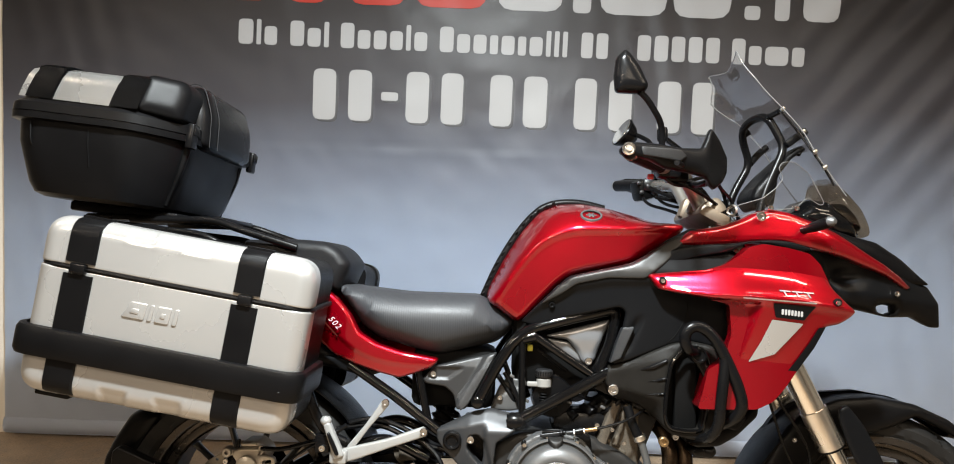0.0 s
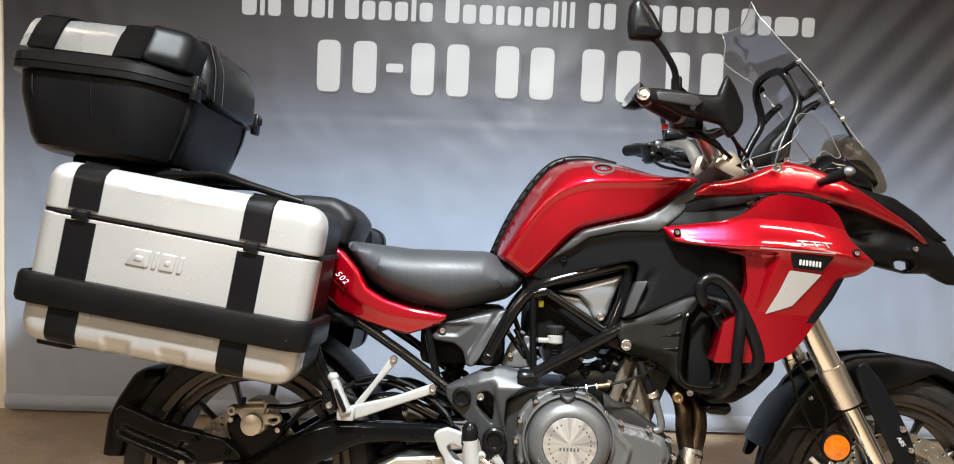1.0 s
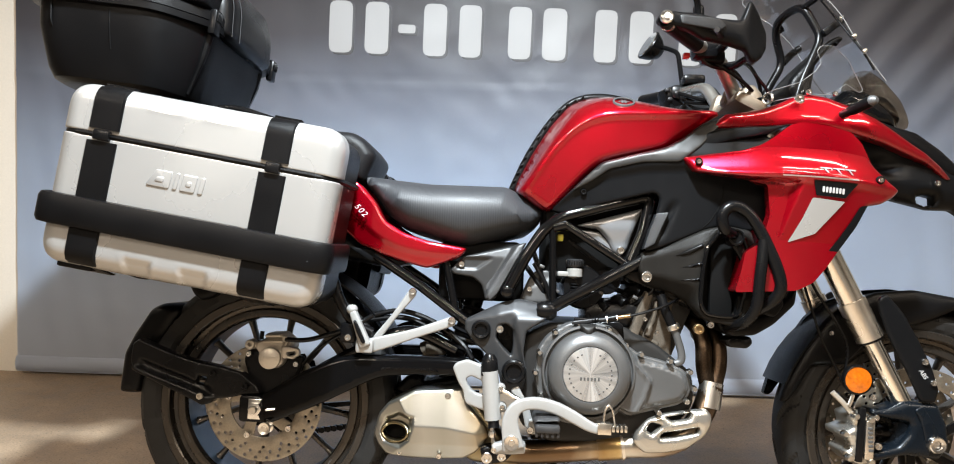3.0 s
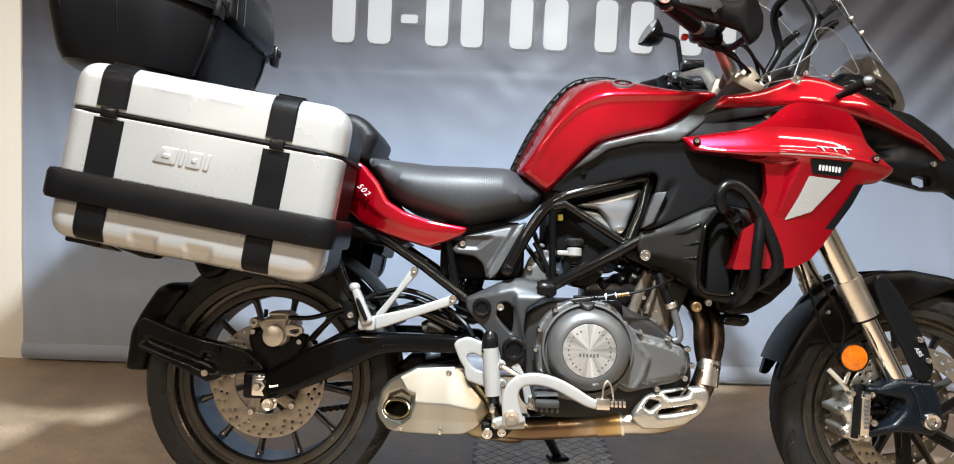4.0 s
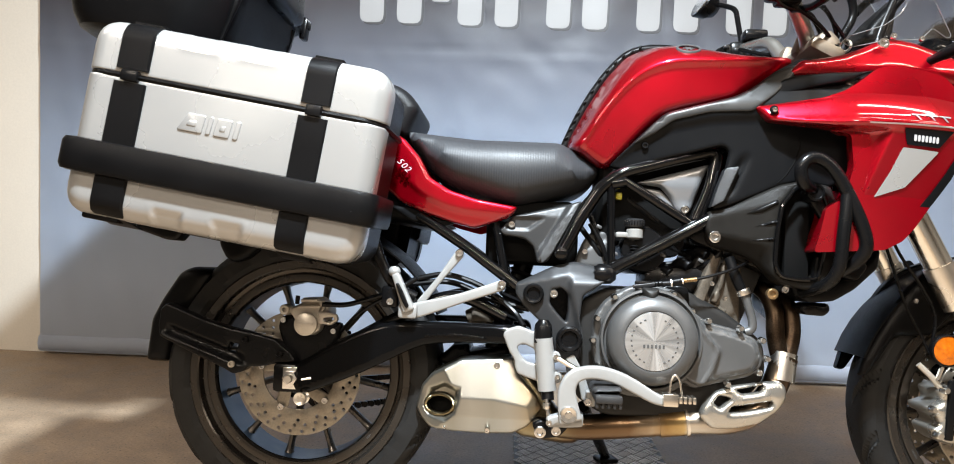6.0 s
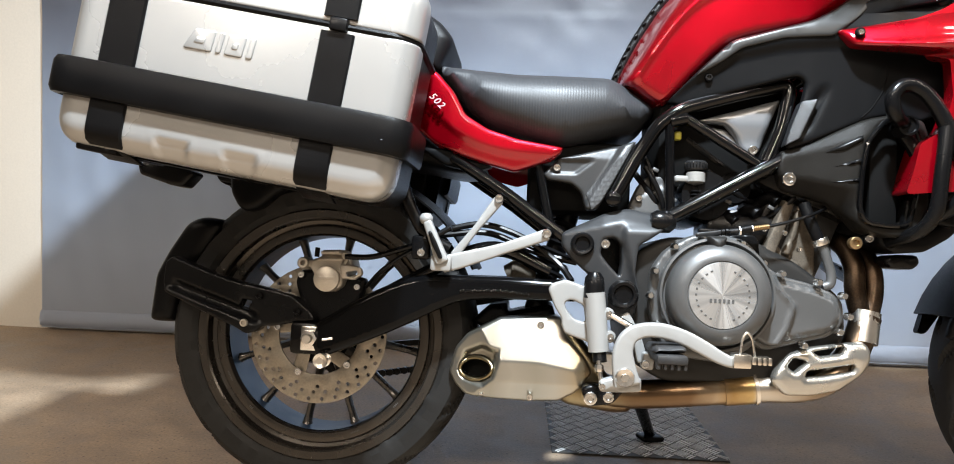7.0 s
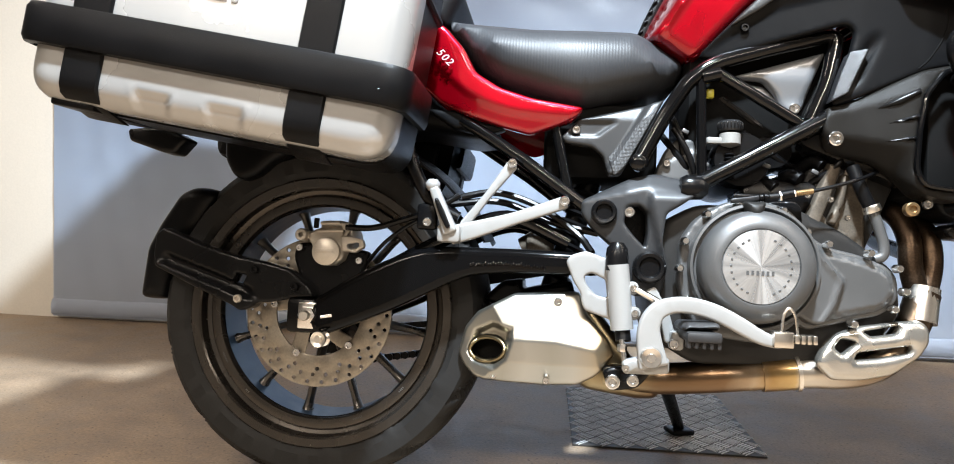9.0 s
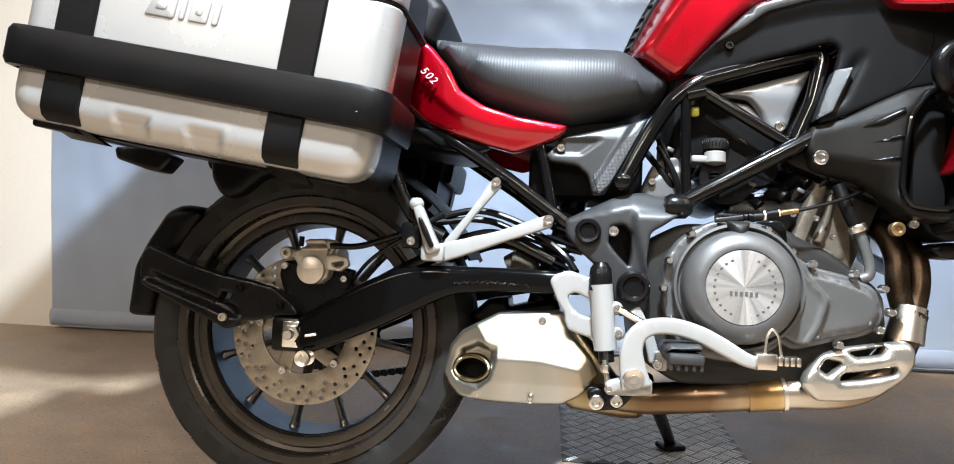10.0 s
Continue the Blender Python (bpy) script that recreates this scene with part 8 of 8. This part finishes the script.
def screen_point(i, u):
    """Point on the screen: row i from foot to top, u from -1 to 1 across; the edges flare back near the top."""
    p, t = SCREENLINE[i], i / (NSCR - 1)
    h = 0.132 - 0.020 * ease((t - 0.80) / 0.2)
    flare = 0.030 * math.exp(-((t - 0.80) / 0.12) ** 2) * max(0, abs(u) - 0.7) / 0.3
    return Vector((p.x - 0.012 * u * u - flare * (u > 0), u * h, p.z + 0.002 * u * u - 0.018 * ease((t - 0.85) / 0.15) * (1 - abs(u))))


def bent_screen(n=15, thick=0.003):
    bm = bmesh.new()
    rows = [[bm.verts.new(screen_point(i, u)) for u in np.linspace(-1, 1, n)] for i in range(NSCR)]
    for a, b in zip(rows, rows[1:]):
        for k in range(n - 1):
            bm.faces.new((a[k], a[k + 1], b[k + 1], b[k]))
    bmesh.ops.recalc_face_normals(bm, faces=bm.faces)
    bmesh.ops.solidify(bm, geom=bm.faces[:], thickness=thick)
    return bm


screen = part("windscreen", bent_screen(), SCREEN, BIKE, "clear acrylic touring screen", sharp=50)
screen.visible_shadow = False
for u in (-1, 1):
    part("screen_edge_glint", tube([tuple(screen_point(i, u)) for i in range(NSCR)], 0.0014, 6, 0), EDGE, screen, "grey line for the light caught in the screen's polished edge")
part("screen_edge_glint", tube([tuple(screen_point(NSCR - 1, u)) for u in np.linspace(-1, 1, 13)], 0.0011, 6, 0), EDGE, screen)
LENS = rounded([(1.372, 1.110), (1.380, 1.150), (1.398, 1.156), (1.440, 1.128), (1.482, 1.084), (1.502, 1.042), (1.506, 1.010), (1.458, 1.012), (1.400, 1.036), (1.376, 1.060)], 0.014, 4)
low = part("lower_screen", pillow(LENS, 0.100, 0.05, 0.10, 0.0, 0.010, (), lambda x, z, d: soft(x, [1.22, 1.36, 1.52], [1.15, 1.0, 0.72])), SMOKED, BIKE, "smoked brown lens over the headlight", sharp=60)
low.visible_shadow = False
cowl = rounded([(1.360, 1.058), (1.400, 1.090), (1.440, 1.096), (1.470, 1.066), (1.486, 1.026), (1.440, 1.012), (1.380, 1.034)], 0.012, 3)
part("headlight_cowl", pillow(cowl, 0.080, 0.05, 0.10, 0.0, 0.010), PLASTIC, BIKE, "black cowl behind the smoked lens", sharp=60)
DASH = rounded([(1.205, 1.096), (1.214, 1.122), (1.246, 1.160), (1.286, 1.198), (1.312, 1.222), (1.334, 1.228), (1.338, 1.217), (1.306, 1.198), (1.272, 1.152), (1.262, 1.080), (1.225, 1.070)], 0.008, 4)
dash = part("instrument_panel", pillow(DASH, 0.068, 0.016, 0.75, 0.0, 0.010), PLASTIC, BIKE, "black instrument panel behind the screen", sharp=60)
part("panel_visor", tube([(1.318, -0.060, 1.205), (1.332, -0.050, 1.226), (1.336, 0, 1.231), (1.332, 0.050, 1.226), (1.318, 0.060, 1.205)], 0.005, 10, 0.02), PLASTIC, dash)
WING = rounded([(1.116, 1.050), (1.128, 1.062), (1.200, 1.086), (1.234, 1.112), (1.250, 1.134), (1.236, 1.158), (1.246, 1.171), (1.277, 1.174), (1.318, 1.148), (1.361, 1.084), (1.351, 1.078), (1.315, 1.095), (1.288, 1.069), (1.201, 1.055), (1.136, 1.040)], 0.007, 4)


def wing_base(x):
    return -0.156 + 0.36 * np.clip(x - 1.20, 0, 1) - 0.25 * np.clip(x - 1.22, 0, 1) ** 2


wing = part("side_deflector", slab(WING, lambda x, z, d: wing_base(x) + -0.12 * np.clip(z - 1.06, 0, 1) - 0.002, lambda x, z, d: wing_base(x) + -0.12 * np.clip(z - 1.06, 0, 1), 0.003, 0.012), SCREEN, BIKE, "clear side deflector")
part("deflector_edge_glint", tube([(p.x, float(wing_base(p.x)) + -0.12 * max(0, p.y - 1.06) - 0.001, p.y) for p in WING], 0.0009, 6, 0, True), EDGE, wing)
wing.visible_shadow = False
bolt(1.218, -0.157, 1.064, 0.0065, wing)
bolt(1.285, -0.135, 1.067, 0.0060, wing)
loop = part("screen_frame", tube([(1.195, 0.095, 1.075), (1.213, 0.098, 1.128), (1.257, 0.105, 1.205), (1.228, 0.080, 1.262), (1.219, 0.050, 1.290), (1.232, 0.010, 1.306), (1.249, -0.040, 1.303), (1.270, -0.048, 1.262), (1.288, -0.052, 1.222), (1.262, -0.058, 1.165), (1.236, -0.062, 1.105), (1.225, -0.065, 1.060)], 0.0100, 14, 0.03), SATIN, BIKE, "black tubular screen frame")
part("frame_stub", tube([(1.257, 0.107, 1.207), (1.285, 0.128, 1.236), (1.312, 0.145, 1.258)], 0.0095, 12, 0.01), SATIN, loop)
part("frame_stub", tube([(1.222, 0.070, 1.272), (1.240, 0.066, 1.286)], 0.0095, 12, 0), SATIN, loop)
part("screen_bracket", tube([(1.250, -0.042, 1.300), (1.262, -0.095, 1.305)], 0.0075, 10, 0), SATIN, loop)
part("screen_bracket", block(1.308, -0.070, 1.245, 0.060, 0.02, 0.018, 0.004, pose(0, 0, 0, 0, -38, 0)), SATIN, loop)
part("screen_rail", tube([(1.262, -0.103, 1.300), (1.300, -0.105, 1.252), (1.325, -0.128, 1.200), (1.345, -0.145, 1.160), (1.365, -0.150, 1.120)], 0.0030, 8, 0.03), SATIN, loop)
for x, y, z in ((1.262, -0.105, 1.306), (1.312, -0.100, 1.255), (1.325, -0.137, 1.200), (1.342, -0.151, 1.162)):
    part("screen_bolt", turn([(0, 0.006), (0.0040, 0.006), (0.0055, 0.003), (0.0055, -0.004), (0, -0.006)], 16, axis="X"), STEEL, screen, at=Matrix.Translation((x, y, z)) @ pose(0, 0, 0, 0, -40, 0))
ind = part("indicator", tube([(1.285, -0.140, 1.012), (1.300, -0.180, 1.019), (1.322, -0.225, 1.030)], (0.0085, 0.0125), 16, 0.01), SATIN, BIKE, "black front indicator stalk")
part("indicator_lens", turn([(0, -0.010), (0.005, -0.009), (0.009, -0.003), (0.010, 0.006), (0, 0.006)], 18), ENGINE, ind, at=Matrix.Translation((1.324, -0.230, 1.031)) @ pose(0, 0, 0, 0, 0, 30) @ Matrix.Diagonal((1.15, 1, 1.15, 1)))
part("control_cable", tube([(1.03, -0.16, 1.12), (1.09, -0.13, 1.14), (1.14, -0.08, 1.10), (1.15, -0.05, 1.02)], 0.0045, 8, 0.04), SATIN, BIKE)
part("control_cable", tube([(0.985, -0.20, 1.12), (1.06, -0.17, 1.09), (1.13, -0.10, 1.06), (1.16, -0.06, 1.0)], 0.0045, 8, 0.04), SATIN, BIKE)
part("control_cable", tube([(1.03, 0.20, 1.12), (1.10, 0.13, 1.10), (1.15, 0.06, 1.06), (1.17, 0.04, 0.98)], 0.0045, 8, 0.04), SATIN, BIKE)
for k, pts in enumerate((((1.018, 0.22, 1.150), (1.060, 0.16, 1.118), (1.115, 0.10, 1.098), (1.160, 0.08, 1.090), (1.20, 0.05, 1.05)),
                         ((1.035, 0.24, 1.140), (1.045, 0.20, 1.105), (1.090, 0.14, 1.085), (1.150, 0.10, 1.110), (1.195, 0.08, 1.095), (1.22, 0.06, 1.05)),
                         ((1.094, -0.12, 1.139), (1.121, -0.10, 1.113), (1.155, -0.08, 1.087), (1.18, -0.06, 1.03)),
                         ((0.960, -0.21, 1.130), (0.985, -0.20, 1.105), (1.045, -0.17, 1.108), (1.075, -0.13, 1.10), (1.12, -0.09, 1.05)),
                         ((1.000, 0.28, 1.150), (1.010, 0.24, 1.105), (1.060, 0.18, 1.085), (1.10, 0.12, 1.06)))):
    part("control_cable", tube(pts, 0.0052 - 0.0006 * (k % 3), 8, 0.04), SATIN, BIKE, "black control cable")
cluster = part("switch_cluster", block(1.008, 0.285, 1.150, 0.050, 0.060, 0.060, 0.012, pose(0, 0, 0, 0, -15, 20)), SATIN, BIKE, "black left switch cluster")
for x, z in ((0.992, 1.166), (1.000, 1.140), (1.018, 1.158)):
    part("switch_button", block(x, 0.250, z, 0.012, 0.012, 0.010, 0.003), BAND, cluster)
part("cable_guide", turn([(0.012, -0.003), (0.015, 0), (0.012, 0.003), (0.009, 0)], 20, axis="X"), STEEL, BIKE, "bright cable guide ring", at=Matrix.Translation((1.150, -0.095, 1.062)) @ pose(0, 0, 0, 0, 0, 40))
bx, bz = 0.813, 1.036


def tank_side(x, z):
    return -0.172 * float(tank_shape(np.array([x]), np.array([z]), np.array([1.0]))[0])


tilt = math.degrees(math.atan2(tank_side(bx, bz + 0.01) - tank_side(bx, bz - 0.01), 0.02))
badge = part("tank_badge", turn([(0.0205, -0.0005), (0.0212, -0.0022), (0.0248, -0.0022), (0.0258, -0.0005), (0.0258, 0.004), (0.0205, 0.004)], 40), ENGINE, tank, "round silver ring badge", at=Matrix.Translation((bx, tank_side(bx, bz) - 0.0008, bz)) @ pose(0, 0, 0, -tilt, 0, 0))
for w, a in ((0.026, 0), (0.022, 60), (0.022, 120)):
    part("badge_stroke", block(0, 0, 0, w, 0.003, 0.0042, 0.001), ENGINE, badge, at=pose(0, 0, 0, 0, a, 0))
